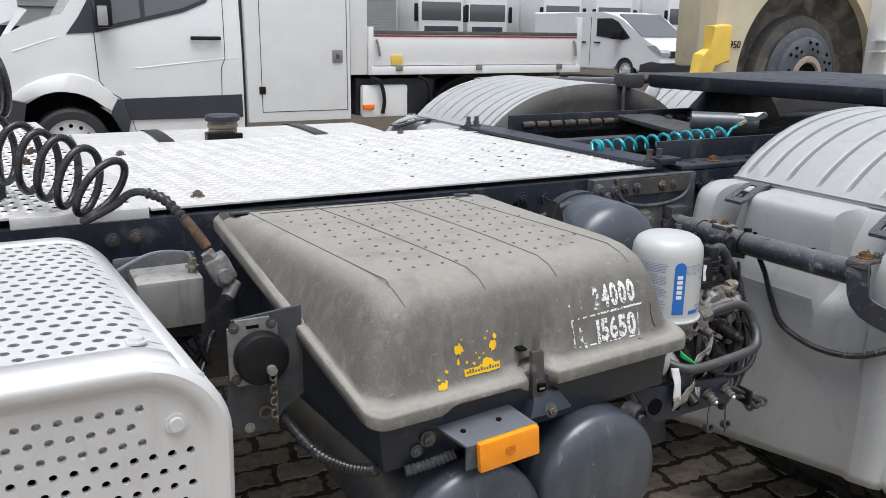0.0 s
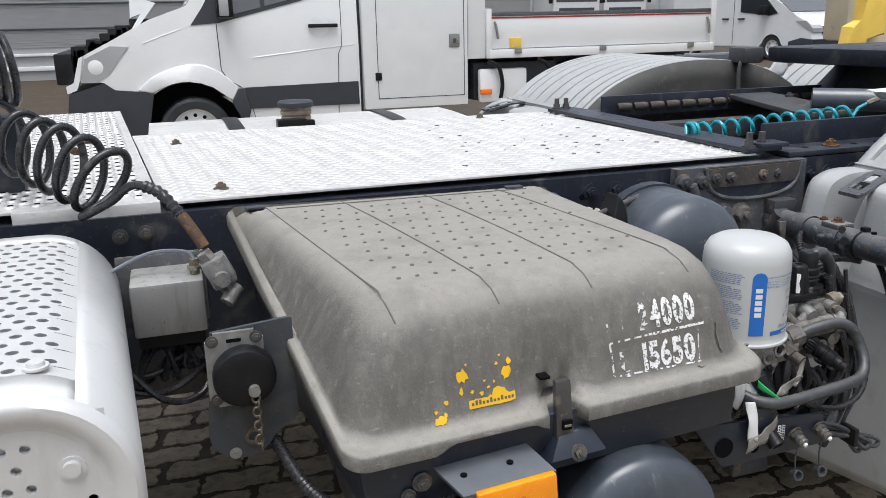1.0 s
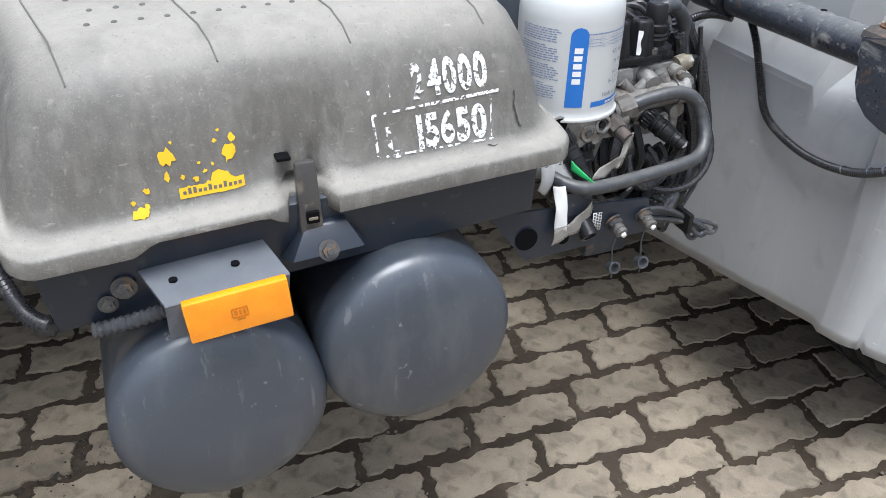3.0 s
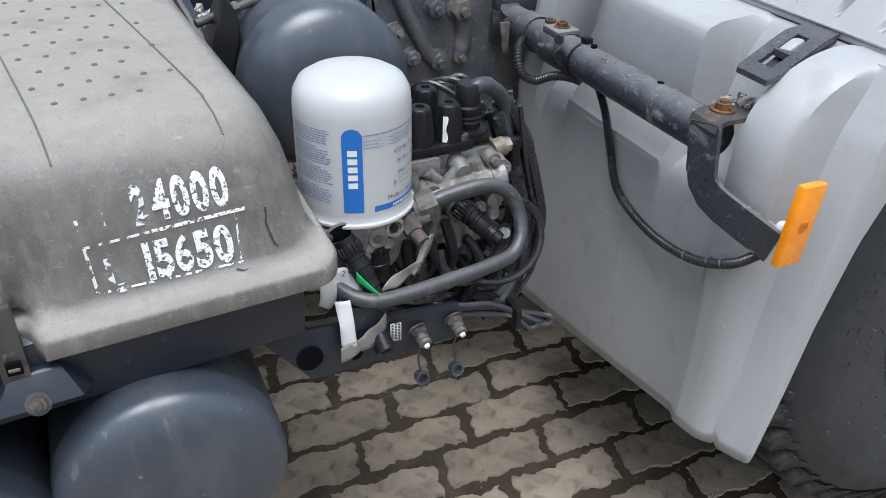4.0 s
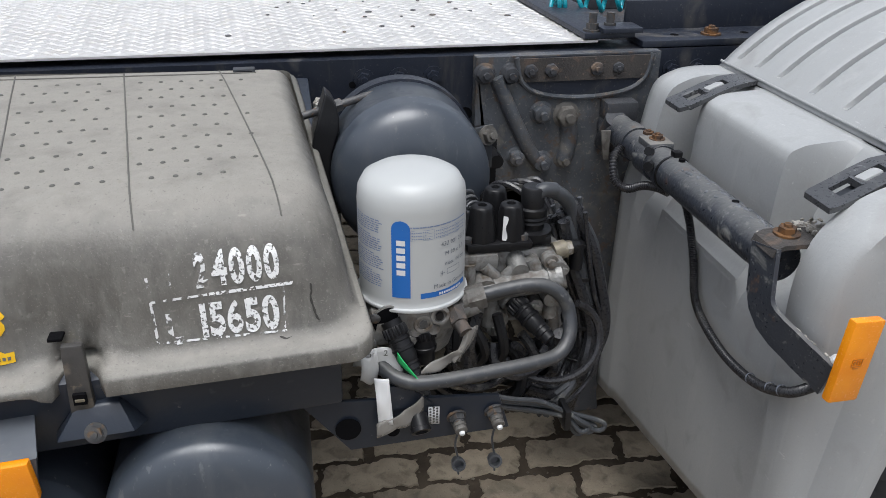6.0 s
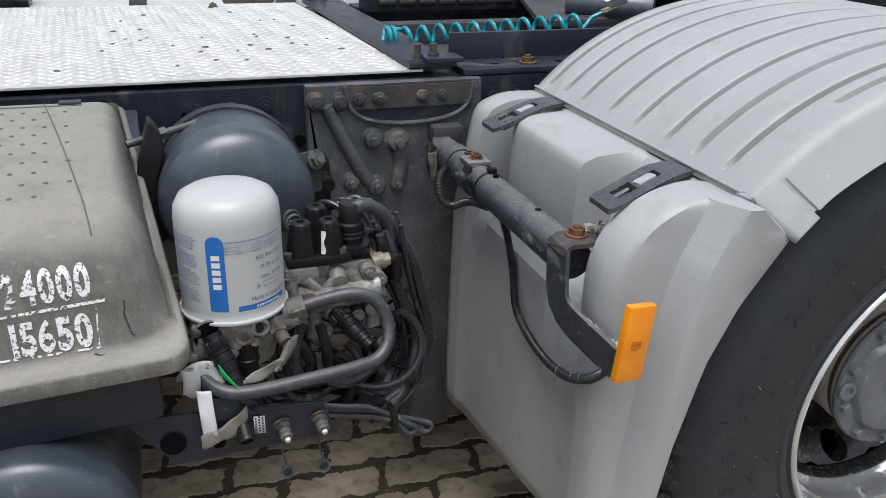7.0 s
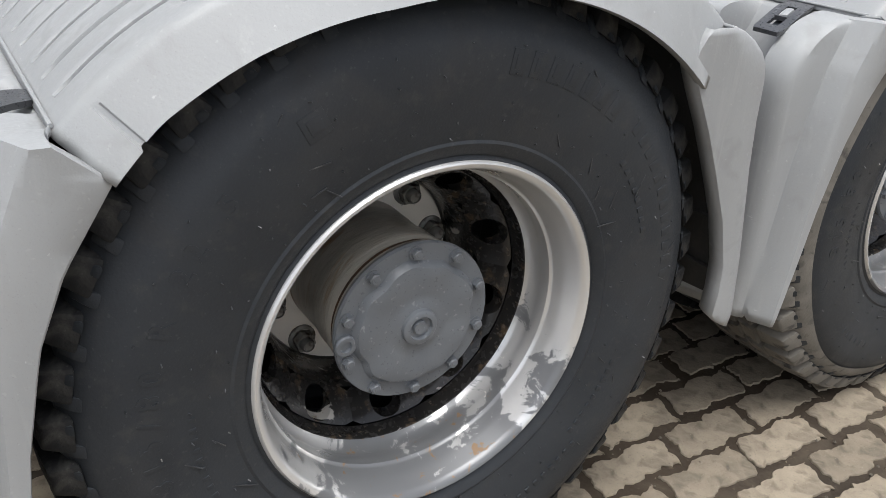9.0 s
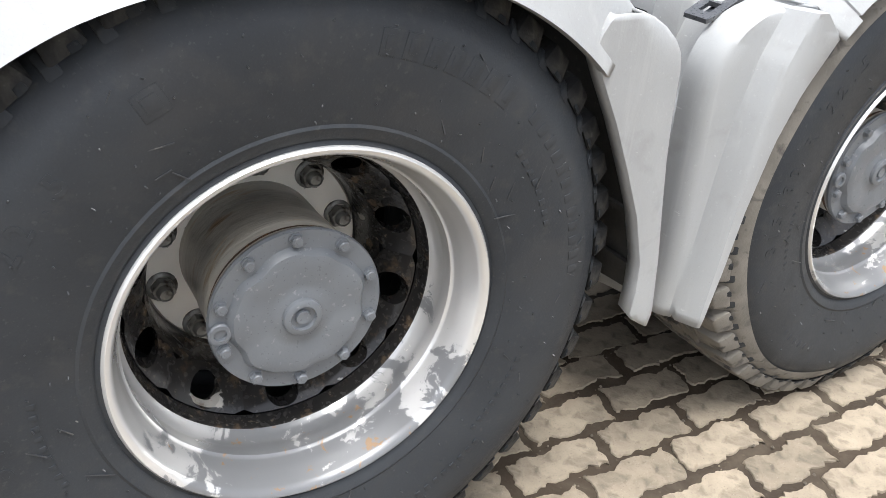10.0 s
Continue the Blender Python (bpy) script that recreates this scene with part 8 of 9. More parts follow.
for x, z in ((0.147, 0.842), (0.206, 0.842), (0.147, 0.756)):
    part("bolt", bolt(B(), (x, 1.523, z), (0, -1, 0), 0.006, 0.005), BOLT, sk)
part("flange_slot", box(B(), 0.166, 0.186, 1.5220, 1.5235, 0.838, 0.843), HOLE_SHADE, sk)
bm = B()
lathe(bm, (0.186, 1.528, 0.790), (0, -1, 0), ((0.043, 0), (0.043, 0.022), (0.040, 0.028), (0.034, 0.03), (0.012, 0.031), (0, 0.031)), 32)
part("socket_cap", bm, BLACK, sk, "round black rubber socket cap")
part("chain_eye", rod(B(), (0.196, 1.497, 0.775), (0.196, 1.488, 0.775), 0.008, seg=14), ZINC, sk)
for k in range(8):
    bm = B()
    c = Vector((0.197 + 0.003 * (k % 2), 1.49, 0.765 - 0.0105 * k))
    lathe(bm, c, (1, 0, 0) if k % 2 else (0, 1, 0), [(0.0052 + 0.0016 * math.cos(a), 0.0016 * math.sin(a)) for a in [2 * math.pi * q / 6 for q in range(7)]], 10)
    bm.transform(Matrix.Translation(c) @ Matrix.Diagonal((1, 1, 1.35, 1)) @ Matrix.Translation(-c))
    part("chain_link", bm, CHAIN, sk, "dull chain link")
part("rust_ring", lathe(B(), (0.192, 1.528, 0.690), (0, -1, 0), ((0.013, 0), (0.012, 0.004), (0.008, 0.004), (0.007, 0)), 18), CHAIN, sk)
part("bolt", bolt(B(), (0.165, 1.527, 0.668), (0, -1, 0), 0.006, 0.005), ZINC, sk)
# hidden engine mass that closes the view under the deck
bm = B()
box(bm, -1.2, 0.9, 2.06, 2.76, 0.52, 0.90, bevel=0.04)
part("gearbox", bm, GRIME, truck, "grimy gearbox housing between the rails")
bm = B()
rod(bm, (0.9, 2.42, 0.66), (2.0, 2.42, 0.58), 0.06, seg=20)
part("propeller_shaft", bm, GRIME, truck)

# ---------------------------------------------------------------- the yard behind
def slab(profile, y0, y1, bevel=0.0):
    """A body from its side outline (x, z), between two planes across."""
    bm = B()
    a = [bm.verts.new((x, y0, z)) for x, z in profile]
    b = [bm.verts.new((x, y1, z)) for x, z in profile]
    f = bm.faces.new(a)
    g = bm.faces.new(b[::-1])
    n = len(a)
    for i in range(n):
        bm.faces.new((a[i], b[i], b[(i + 1) % n], a[(i + 1) % n]))
    if bevel:
        es = [e for e in bm.edges if all(v.co.y < y0 + 1e-4 for v in e.verts)]
        bmesh.ops.bevel(bm, geom=es, offset=bevel, segments=3, profile=0.5, affect="EDGES")
    bmesh.ops.triangulate(bm, faces=[f for f in bm.faces if len(f.verts) > 4])
    return bm


def car_wheel(parent, x, y, z, r, holes=12, name="wheel"):
    bm = B()
    lathe(bm, (x, y, z), (0, 1, 0), ((r * 0.66, 0.02), (r * 0.70, 0.0), (r * 0.9, -0.005), (r * 0.98, 0.015), (r, 0.05), (r, 0.19), (r * 0.7, 0.21)), 48)
    w = part(name, bm, RUBBER, parent)
    bm = B()
    lathe(bm, (x, y, z), (0, 1, 0), ((r * 0.68, 0.01), (r * 0.66, 0.015), (r * 0.62, 0.05), (r * 0.40, 0.04), (r * 0.22, 0.02), (r * 0.2, 0.0), (0, 0.0)), 40)
    part("rim", bm, SILVER, w)
    bm = B()
    for k in range(holes):
        a = 2 * math.pi * k / holes
        p = Vector((x + r * 0.5 * math.cos(a), y + 0.046, z + r * 0.5 * math.sin(a)))
        rod(bm, p, p + Vector((0, -0.004, 0)), r * 0.055, seg=10)
    tagged(part("rim_hole", bm, HOLE_SHADE, w), "", "", "", "stuff")
    return w


def arc(cx, cz, r, a0, a1, n=12):
    return [(cx + r * math.cos(radians(lerp(a0, a1, k / n))), cz + r * math.sin(radians(lerp(a0, a1, k / n)))) for k in range(n + 1)]


VY = 8.0
van = thing("tipper_van", (2.4, 8.9, 0), "white crew van with tall locker and drop-side tipper bed, bonnet open", "van")


def tumble(bm):
    """Curves the near side: fullest at waist height, leaning in above and below."""
    for z in (0.5, 0.62, 0.78, 0.9, 1.02, 1.15, 1.3, 1.5, 1.7, 1.95):
        bmesh.ops.bisect_plane(bm, geom=list(bm.verts) + list(bm.edges) + list(bm.faces), plane_co=(0, 0, z), plane_no=(0, 0, 1))
    for v in bm.verts:
        if v.co.y < VY + 0.2:
            z, x = v.co.z, v.co.x
            v.co.y += 0.10 * max(0.0, z - 0.95) ** 1.6 + 0.05 * max(0.0, 0.6 - z) + 0.30 * max(0.0, -0.1 - x) ** 1.5
    return bm


body = [(-0.56, 0.80), (-0.36, 0.775), (-0.276, 0.70), (0.02, 0.66), (0.09, 0.70), (0.168, 0.741), (0.25, 0.757), (0.323, 0.758), (0.43, 0.74), (0.531, 0.701), (0.61, 0.64), (0.677, 0.561), (0.74, 0.47), (0.784, 0.381), (0.83, 0.36), (1.835, 0.36), (1.835, 2.35), (0.98, 2.35), (0.364, 1.389), (0.049, 1.281), (-0.253, 1.125), (-0.50, 1.0)]
part("body", tumble(slab(body, VY, 9.75)), CARWHITE, van, smooth=30)
part("window_surround", tumble(slab([(0.384, 1.228), (0.624, 1.244), (1.341, 1.418), (1.541, 1.504), (1.63, 1.62), (1.66, 1.8), (1.66, 2.15), (0.95, 2.15), (0.491, 1.373)], VY - 0.006, VY + 0.02)), TRIM, van, "black window surround", smooth=30)
part("side_window", tumble(slab([(0.70, 1.30), (0.98, 1.365), (0.98, 2.10), (0.72, 1.62)], VY - 0.010, VY + 0.01)), PANE, van, smooth=30)
part("side_window", tumble(slab([(1.02, 1.375), (1.33, 1.45), (1.52, 1.53), (1.60, 1.64), (1.62, 1.8), (1.62, 2.10), (1.02, 2.10)], VY - 0.010, VY + 0.01)), PANE, van, smooth=30)


def side_line(pts, r):
    """A thin line along the curved side."""
    out = []
    for (xa, za), (xb, zb) in zip(pts, pts[1:]):
        out += [(lerp(xa, xb, k / 6), lerp(za, zb, k / 6)) for k in range(6)]
    out.append(pts[-1])
    return tube(B(), [(x, VY - 0.0005 + 0.10 * max(0.0, z - 0.95) ** 1.6 + 0.05 * max(0.0, 0.6 - z) + 0.30 * max(0.0, -0.1 - x) ** 1.5, z) for x, z in out], r, 6)


part("door_gap", side_line([(0.597, 1.255), (0.606, 0.847), (0.66, 0.76), (0.771, 0.69)], 0.004), TRIM, van)
part("door_gap", side_line([(1.70, 2.2), (1.68, 1.025), (1.645, 0.95), (1.623, 0.383)], 0.0035), TRIM, van)
part("door_gap", side_line([(0.85, 0.50), (0.88, 0.365)], 0.003), TRIM, van)
part("fuel_flap", side_line([(1.69, 1.02), (1.80, 1.035), (1.805, 0.72)], 0.003), BOXGREY, van)
part("body_crease", side_line([(0.885, 0.943), (1.30, 0.985), (1.674, 1.022)], 0.0035), CARWHITE, van)
part("body_crease", side_line([(-0.02, 1.09), (0.12, 1.14), (0.30, 1.20)], 0.0035), CARWHITE, van)
part("rubbing_strip", tumble(slab([(0.786, 0.689), (1.815, 0.703), (1.82, 0.497), (0.834, 0.503)], VY - 0.014, VY + 0.02)), TRIM, van, "dark plastic side strip", smooth=30)
flare = [(-0.093, 0.706), (-0.04, 0.757), (0.023, 0.804), (0.12, 0.855), (0.234, 0.89), (0.32, 0.905), (0.39, 0.908), (0.48, 0.892), (0.568, 0.849), (0.66, 0.78), (0.742, 0.691), (0.677, 0.575), (0.61, 0.654), (0.531, 0.715), (0.43, 0.754), (0.323, 0.772), (0.25, 0.771), (0.168, 0.755), (0.09, 0.714), (0.02, 0.672)]
part("arch_flare", slab(flare, VY - 0.022, VY + 0.02, 0.012), CARWHITE, van, "white wheel arch flare", smooth=50)
part("arch_trim", slab([(0.742, 0.688), (0.784, 0.686), (0.832, 0.503), (0.80, 0.37), (0.77, 0.37), (0.677, 0.560)], VY - 0.030, VY + 0.02, 0.008), TRIM, van)
part("bumper", tumble(slab([(-0.649, 0.681), (-0.357, 0.774), (-0.276, 0.714), (0.032, 0.681), (-0.02, 0.58), (-0.05, 0.30), (-0.60, 0.32), (-0.68, 0.5)], VY - 0.02, 9.75)), TRIM, van, "dark plastic bumper", smooth=30)
part("headlamp", tumble(slab([(-0.28, 1.075), (-0.136, 1.066), (-0.299, 0.855), (-0.406, 0.778), (-0.546, 0.78), (-0.489, 0.977)], VY - 0.006, VY + 0.1)), LENS, van, "clear headlamp", smooth=30)
part("headlamp_bowl", tumble(lathe(B(), (-0.41, VY - 0.012, 0.905), (0, 1, 0), ((0.0, 0), (0.05, 0.002), (0.062, 0.006)), 24)), CARWHITE, van)
part("grille_edge", tumble(slab([(-0.50, 1.0), (-0.535, 0.985), (-0.60, 0.78), (-0.665, 0.75), (-0.66, 0.69), (-0.58, 0.72), (-0.55, 0.79)], VY - 0.012, VY + 0.1)), CARWHITE, van)
bm = B()
box(bm, -0.74, -0.60, VY + 0.18, 9.6, 0.76, 1.02, bevel=0.02)
rnd = random.Random(31)
for k in range(34):
    x = rnd.uniform(-0.66, 0.0)
    z = 1.0 + 0.42 * (x + 0.62)
    w = rnd.uniform(0.02, 0.07)
    box(bm, x - w, x + w, VY + 0.3, VY + 0.9, z - 0.12, z + rnd.uniform(-0.05, 0.06), None, 0.012)
tagged(part("engine_bay", bm, BLACK, van, "exposed dark engine parts"), "exposed dark engine parts", "", "", "stuff")
part("open_bonnet", slab([(-0.10, 1.30), (0.06, 1.36), (0.02, 1.9), (-0.06, 1.9)], VY + 0.3, 9.5), CARWHITE, van, "raised bonnet")
part("bonnet_stay", slab([(-0.10, 1.20), (-0.06, 1.20), (0.12, 1.42), (0.06, 1.44)], VY + 0.25, VY + 0.29), CARWHITE, van)
part("door_handle", tumble(box(B(), 1.383, 1.648, VY - 0.045, VY - 0.015, 1.185, 1.218, bevel=0.008)), BLACK, van)
part("handle_dish", tumble(lathe(B(), (1.49, VY - 0.002, 1.20), (0, 1, 0), ((0.085, 0), (0.0, 0.003)), 24)), BOXGREY, van)
bm = B()
box(bm, 0.60, 0.74, VY - 0.16, VY - 0.02, 1.28, 1.52, bevel=0.03)
mr = part("wing_mirror", bm, BLACK, van)
part("indicator", box(B(), 0.62, 0.70, VY - 0.168, VY - 0.16, 1.30, 1.46, bevel=0.01), LENS, mr)
car_wheel(van, 0.353, VY + 0.02, 0.31, 0.31)
# near-black sheet paints the shade inside the front wheel arch
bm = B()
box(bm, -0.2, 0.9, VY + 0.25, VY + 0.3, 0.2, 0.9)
part("wheel_house", bm, HOLE_SHADE, van)
# tall locker
bm = B()
box(bm, 1.87, 2.885, VY - 0.02, 9.8, 0.44, 2.6, bevel=0.012)
lk = part("locker", bm, BOXGREY, van, "tall white tool locker")
bm = B()
for a in ((2.00, 2.85, 0.53, 0.536), (2.00, 2.85, 2.40, 2.406), (2.00, 2.006, 0.53, 2.4), (2.844, 2.85, 0.53, 2.4)):
    box(bm, a[0], a[1], VY - 0.023, VY - 0.018, a[2], a[3])
part("door_seam", bm, TRIM, lk)
part("hinge", box(B(), 1.975, 2.035, VY - 0.035, VY - 0.02, 0.70, 0.77, bevel=0.005), BLACK, lk)
bm = B()
box(bm, 2.70, 2.80, VY - 0.032, VY - 0.02, 0.98, 1.10, bevel=0.01)
part("lock", bm, ZINC, lk)
part("lock_plate", box(B(), 2.735, 2.765, VY - 0.04, VY - 0.03, 1.02, 1.06), GRIME, lk)
part("locker_shadow_gap", box(B(), 1.838, 1.868, VY + 0.06, 9.7, 0.36, 2.35), TRIM, van)
# drop-side bed
bm = B()
box(bm, 2.90, 3.08, VY + 0.02, 9.7, 0.86, 2.3, bevel=0.01)
part("headboard", bm, CARWHITE, van, "white bed headboard")
bm = B()
box(bm, 3.08, 3.13, VY - 0.02, VY + 0.05, 0.86, 1.32, bevel=0.006)
part("bed_post", bm, CARWHITE, van)
part("bed_post", box(B(), 5.58, 5.64, VY - 0.02, VY + 0.05, 0.86, 1.45, bevel=0.006), CARWHITE, van)
bm = B()
box(bm, 3.13, 5.58, VY, VY + 0.03, 0.95, 1.25, bevel=0.006)
box(bm, 3.10, 5.62, VY - 0.03, VY + 0.05, 0.86, 0.94, bevel=0.006)
sd = part("side_board", bm, CARWHITE, van, "white steel drop side")
part("top_rail", box(B(), 3.13, 5.58, VY - 0.006, VY + 0.036, 1.25, 1.285, bevel=0.004), GRIME, sd)
part("red_stripe", box(B(), 3.13, 5.58, VY - 0.004, VY, 1.228, 1.242), surf("red_stripe_paint", (0.35, 0.02, 0.02), None, 0.5, bump=0), sd)
part("yellow_plate", box(B(), 3.32, 3.44, VY - 0.02, VY - 0.001, 0.955, 1.05, bevel=0.006), LOADERY, sd)
for x in (3.36, 4.28, 5.30):
    part("side_catch", box(B(), x, x + 0.07, VY - 0.05, VY - 0.03, 0.90, 0.955, bevel=0.006), ZINC, sd)
for x in (3.16, 5.53):
    part("corner_catch", tube(B(), smooth_line([(x, VY - 0.02, 1.20), (x + 0.015, VY - 0.03, 1.14), (x + 0.03, VY - 0.03, 1.04)], 4), 0.013, 8), ZINC, sd)
bm = B()
box(bm, 3.1, 5.6, VY + 0.05, 9.7, 0.87, 0.93)
box(bm, 2.9, 5.7, VY + 0.5, VY + 0.6, 0.55, 0.86)
box(bm, 3.0, 3.9, VY + 0.15, VY + 0.8, 0.45, 0.82, bevel=0.03)
part("bed_frame", bm, TRIM, van)
bm = B()
box(bm, 3.02, 3.52, VY + 0.02, VY + 0.10, 0.44, 0.76, bevel=0.03)
part("side_locker", bm, BOXGREY, van, "grey plastic storage box under the bed")
part("side_lamp", box(B(), 3.02, 3.14, VY - 0.01, VY + 0.02, 0.52, 0.57, bevel=0.01), ORANGE, van)
for x in (3.1, 3.62):
    part("guard_strap", tube(B(), smooth_line([(x, VY, 0.84), (x + 0.10, VY - 0.02, 0.78), (x + 0.14, VY - 0.02, 0.62), (x + 0.13, VY, 0.48)], 5), 0.02, 8), BLACK, van)
car_wheel(van, 4.22, VY + 0.05, 0.33, 0.33)
bm = B()
lathe(bm, (4.22, VY + 0.02, 0.36), (0, 1, 0), ((0.46, 0.0), (0.47, 0.0), (0.47, 0.3), (0.46, 0.3)), 40)
part("wheel_arch", bm, BLACK, van)
bm = B()
box(bm, 4.3, 5.4, VY + 0.02, VY + 0.05, 0.66, 0.82, bevel=0.01)
part("under_panel", bm, BOXGREY, van)

# tail lamps on their bar
part("tail_bar", box(B(), 5.6, 6.3, 9.2, 9.32, 0.68, 0.74, bevel=0.01), TRIM, van)
for x, mat in ((6.06, ORANGE), (6.16, BOXGREY), (6.26, surf("red_lamp", (0.5, 0.02, 0.015), None, 0.3, bump=0))):
    part("tail_lamp", box(B(), x - 0.045, x + 0.045, 9.17, 9.22, 0.58, 0.70, bevel=0.01), mat, van, "tail lamp")

# small white delivery van
tv = thing("delivery_van", (11.0, 14.9, 0), "small white delivery van with dark side glass", "van")
prof = [(7.6, 0.30)] + [(11.18, 0.30)] + arc(11.62, 0.33, 0.41, 176, 4, 14) + [(12.06, 0.30), (12.9, 0.32), (12.95, 0.55), (12.9, 0.88), (12.72, 1.05), (12.15, 1.22), (11.45, 1.72), (11.15, 1.88), (10.6, 1.95), (7.6, 1.96)]
part("body", slab(prof, 14.0, 15.9, 0.06), CARWHITE, tv, smooth=0)
part("side_window", slab([(10.45, 1.76), (10.45, 1.26), (11.50, 1.16), (11.78, 1.22), (11.30, 1.66), (11.05, 1.76)], 13.985, 14.05), GLASS, tv)
part("windscreen", slab([(11.22, 1.86), (12.12, 1.25), (12.14, 1.275), (11.25, 1.885)], 14.10, 15.80), PANE, tv)
for y in (14.0, 15.55):
    part("headlamp", slab([(12.40, 1.02), (12.72, 1.03), (12.96, 0.84), (12.96, 0.74), (12.8, 0.80)], y - 0.012, y + 0.36), LENS, tv, "clear swept headlamp")
part("grille", slab([(12.7, 0.70), (12.965, 0.70), (12.94, 0.88), (12.7, 0.90)], 14.36, 15.55), BLACK, tv)
part("bumper", slab([(12.2, 0.30), (12.97, 0.32), (13.0, 0.56), (12.6, 0.60), (12.2, 0.50)], 13.98, 15.92, 0.02), TRIM, tv)
part("door_gap", rod(B(), (10.2, 13.998, 1.8), (10.2, 13.998, 0.4), 0.008, seg=6), TRIM, tv)
for x in (9.9, 10.5):
    part("door_handle", box(B(), x - 0.12, x + 0.12, 13.96, 13.99, 1.06, 1.10, bevel=0.008), BLACK, tv)
part("wing_mirror", box(B(), 11.25, 11.5, 13.75, 13.98, 1.18, 1.42, bevel=0.04), BLACK, tv)
car_wheel(tv, 11.62, 14.03, 0.32, 0.32, 8)
car_wheel(tv, 8.45, 14.03, 0.32, 0.32, 8)
# parked at an angle, nose towards the truck
tv.location = (15.7, 19.05, 0)
tv.rotation_euler = (0, 0, radians(-83))
tv.scale = (0.95, 0.95, 0.95)

# white lorries at the far side of the yard
def lorry(x, y, w, label, high=3.6, body=6.0):
    t = thing("lorry", (x + w / 2, y + 1, 0), label, "truck", "parked lorries")
    bm = B()
    box(bm, x, x + w, y, y + 2.2, 0.5, high, bevel=0.12)
    part("cab", bm, CARWHITE, t)
    part("windscreen", box(B(), x + 0.15, x + w - 0.15, y - 0.02, y + 0.1, 1.75, 2.6, bevel=0.05), PANE, t)
    part("bumper", box(B(), x, x + w, y - 0.05, y + 0.3, 0.4, 0.95, bevel=0.05), TRIM, t)
    part("grille", box(B(), x + 0.3, x + w - 0.3, y - 0.03, y + 0.05, 1.0, 1.5, bevel=0.03), TRIM, t)
    for s in (-0.22, w + 0.06):
        part("mirror", box(B(), x + s, x + s + 0.16, y - 0.1, y + 0.05, 1.7, 2.5, bevel=0.04), BLACK, t)
    for s in (0.05, w - 0.4):
        bm = B()
        rod(bm, (x + s, y + 0.9, 0.5), (x + s + 0.35, y + 0.9, 0.5), 0.5, seg=24)
        part("wheel", bm, RUBBER, t)
    bm = B()
    box(bm, x + 0.02, x + w - 0.02, y + 2.4, y + 2.4 + body, 0.9, high + 0.2, bevel=0.03)
    part("load_body", bm, CARWHITE, t)
    return t


for x, y, w in ((17.3, 36, 2.4), (21.0, 38, 2.4), (24.6, 36.5, 2.4), (28.3, 37, 2.5), (32.4, 36, 2.5), (36.6, 37, 2.6)):
    lorry(x, y, w, "white lorry cab with dark windscreen parked in a row")
bm = B()
box(bm, 14.0, 16.6, 37.0, 37.3, 0.0, 5.0)
for k in range(40):
    box(bm, 14.0, 16.6, 36.96, 37.0, 0.1 + 0.12 * k, 0.17 + 0.12 * k)
sh = part("roller_shutter", bm, WALLGREY, None, "grey ribbed roller shutter")
tagged(sh, "", "shutter", "", "structure")

# building with ribbed cladding
bm = B()
box(bm, -40, 6.5, 22.0, 22.4, 0, 9)
wall = part("wall_north", bm, WALLGREY, None, "pale grey ribbed metal cladding wall")
tagged(wall, "", "wall", "", "structure")
for z, h in ((0.22, 0.10), (0.55, 0.06), (1.14, 0.03), (1.7, 0.03), (2.3, 0.03)):
    part("cladding_rail", box(B(), -40, 6.5, 21.95, 22.0, z, z + h, bevel=0.01), BOXGREY if h > 0.05 else TANK, wall)
bm = B()
for k in range(60):
    box(bm, -40, 6.5, 21.985, 22.0, 0.75 + 0.055 * k, 0.775 + 0.055 * k)
tagged(part("cladding_rib", bm, WALLGREY, wall), "", "", "", "stuff")

# wheel loader
ld = thing("wheel_loader", (7.6, 7.0, 0), "cream and yellow wheel loader with big worn tyre", "loader")
LX, LZ, LY = 7.55, 0.845, 6.5
bm = B()
lathe(bm, (LX, LY, LZ), (0, 1, 0), ((0.40, 0.16), (0.50, 0.13), (0.58, 0.13), (0.64, 0.16), (0.66, 0.24), (0.66, 0.285)), 72)
lw = part("wheel", bm, surf("dusty_loader_tyre", (0.075, 0.071, 0.065), (0.04, 0.039, 0.037), 0.7, 0, 3, 0.3, 60, (0.16, 0.145, 0.12), 0.36, 5, 0.3), ld, "large dusty tyre")
part("wheel_housing", lathe(B(), (LX, LY, LZ), (0, 1, 0), ((1.06, 0.10), (1.03, 0.20), (0.93, 0.27), (0.5, 0.29), (0.0, 0.29)), 64), surf("dusty_wheel_housing", (0.085, 0.08, 0.072), (0.04, 0.038, 0.036), 0.8, 0, 2, 0.2, 60, (0.22, 0.2, 0.17), 0.4, 4, 0.3), ld)
bm = B()
lathe(bm, (LX, LY + 0.02, LZ), (0, 1, 0), ((0.22, 0.0), (0.25, -0.015), (0.40, 0.0), (0.425, 0.02), (0.43, 0.05), (0.47, 0.055), (0.52, 0.09)), 64)
wt = part("wheel_centre", bm, surf("blue_grey_worn_rubber", (0.075, 0.085, 0.10), (0.045, 0.05, 0.06), 0.6, 0, 5, 0.3, 60, (0.15, 0.15, 0.15), 0.36, 8), lw)
bm = B()
for k in range(22):
    a = 2 * math.pi * k / 22
    for r in (0.30, 0.37):
        a2 = a + (0.14 if r > 0.33 else 0)
        p = Vector((LX + r * math.cos(a2), LY + 0.006, LZ + r * math.sin(a2)))
        if (k * 7 + int(r * 10)) % 3:
            rod(bm, p, p + Vector((0, 0.02, 0)), 0.017, seg=12)
tagged(part("hole", bm, HOLE_SHADE, wt), "", "", "", "stuff")
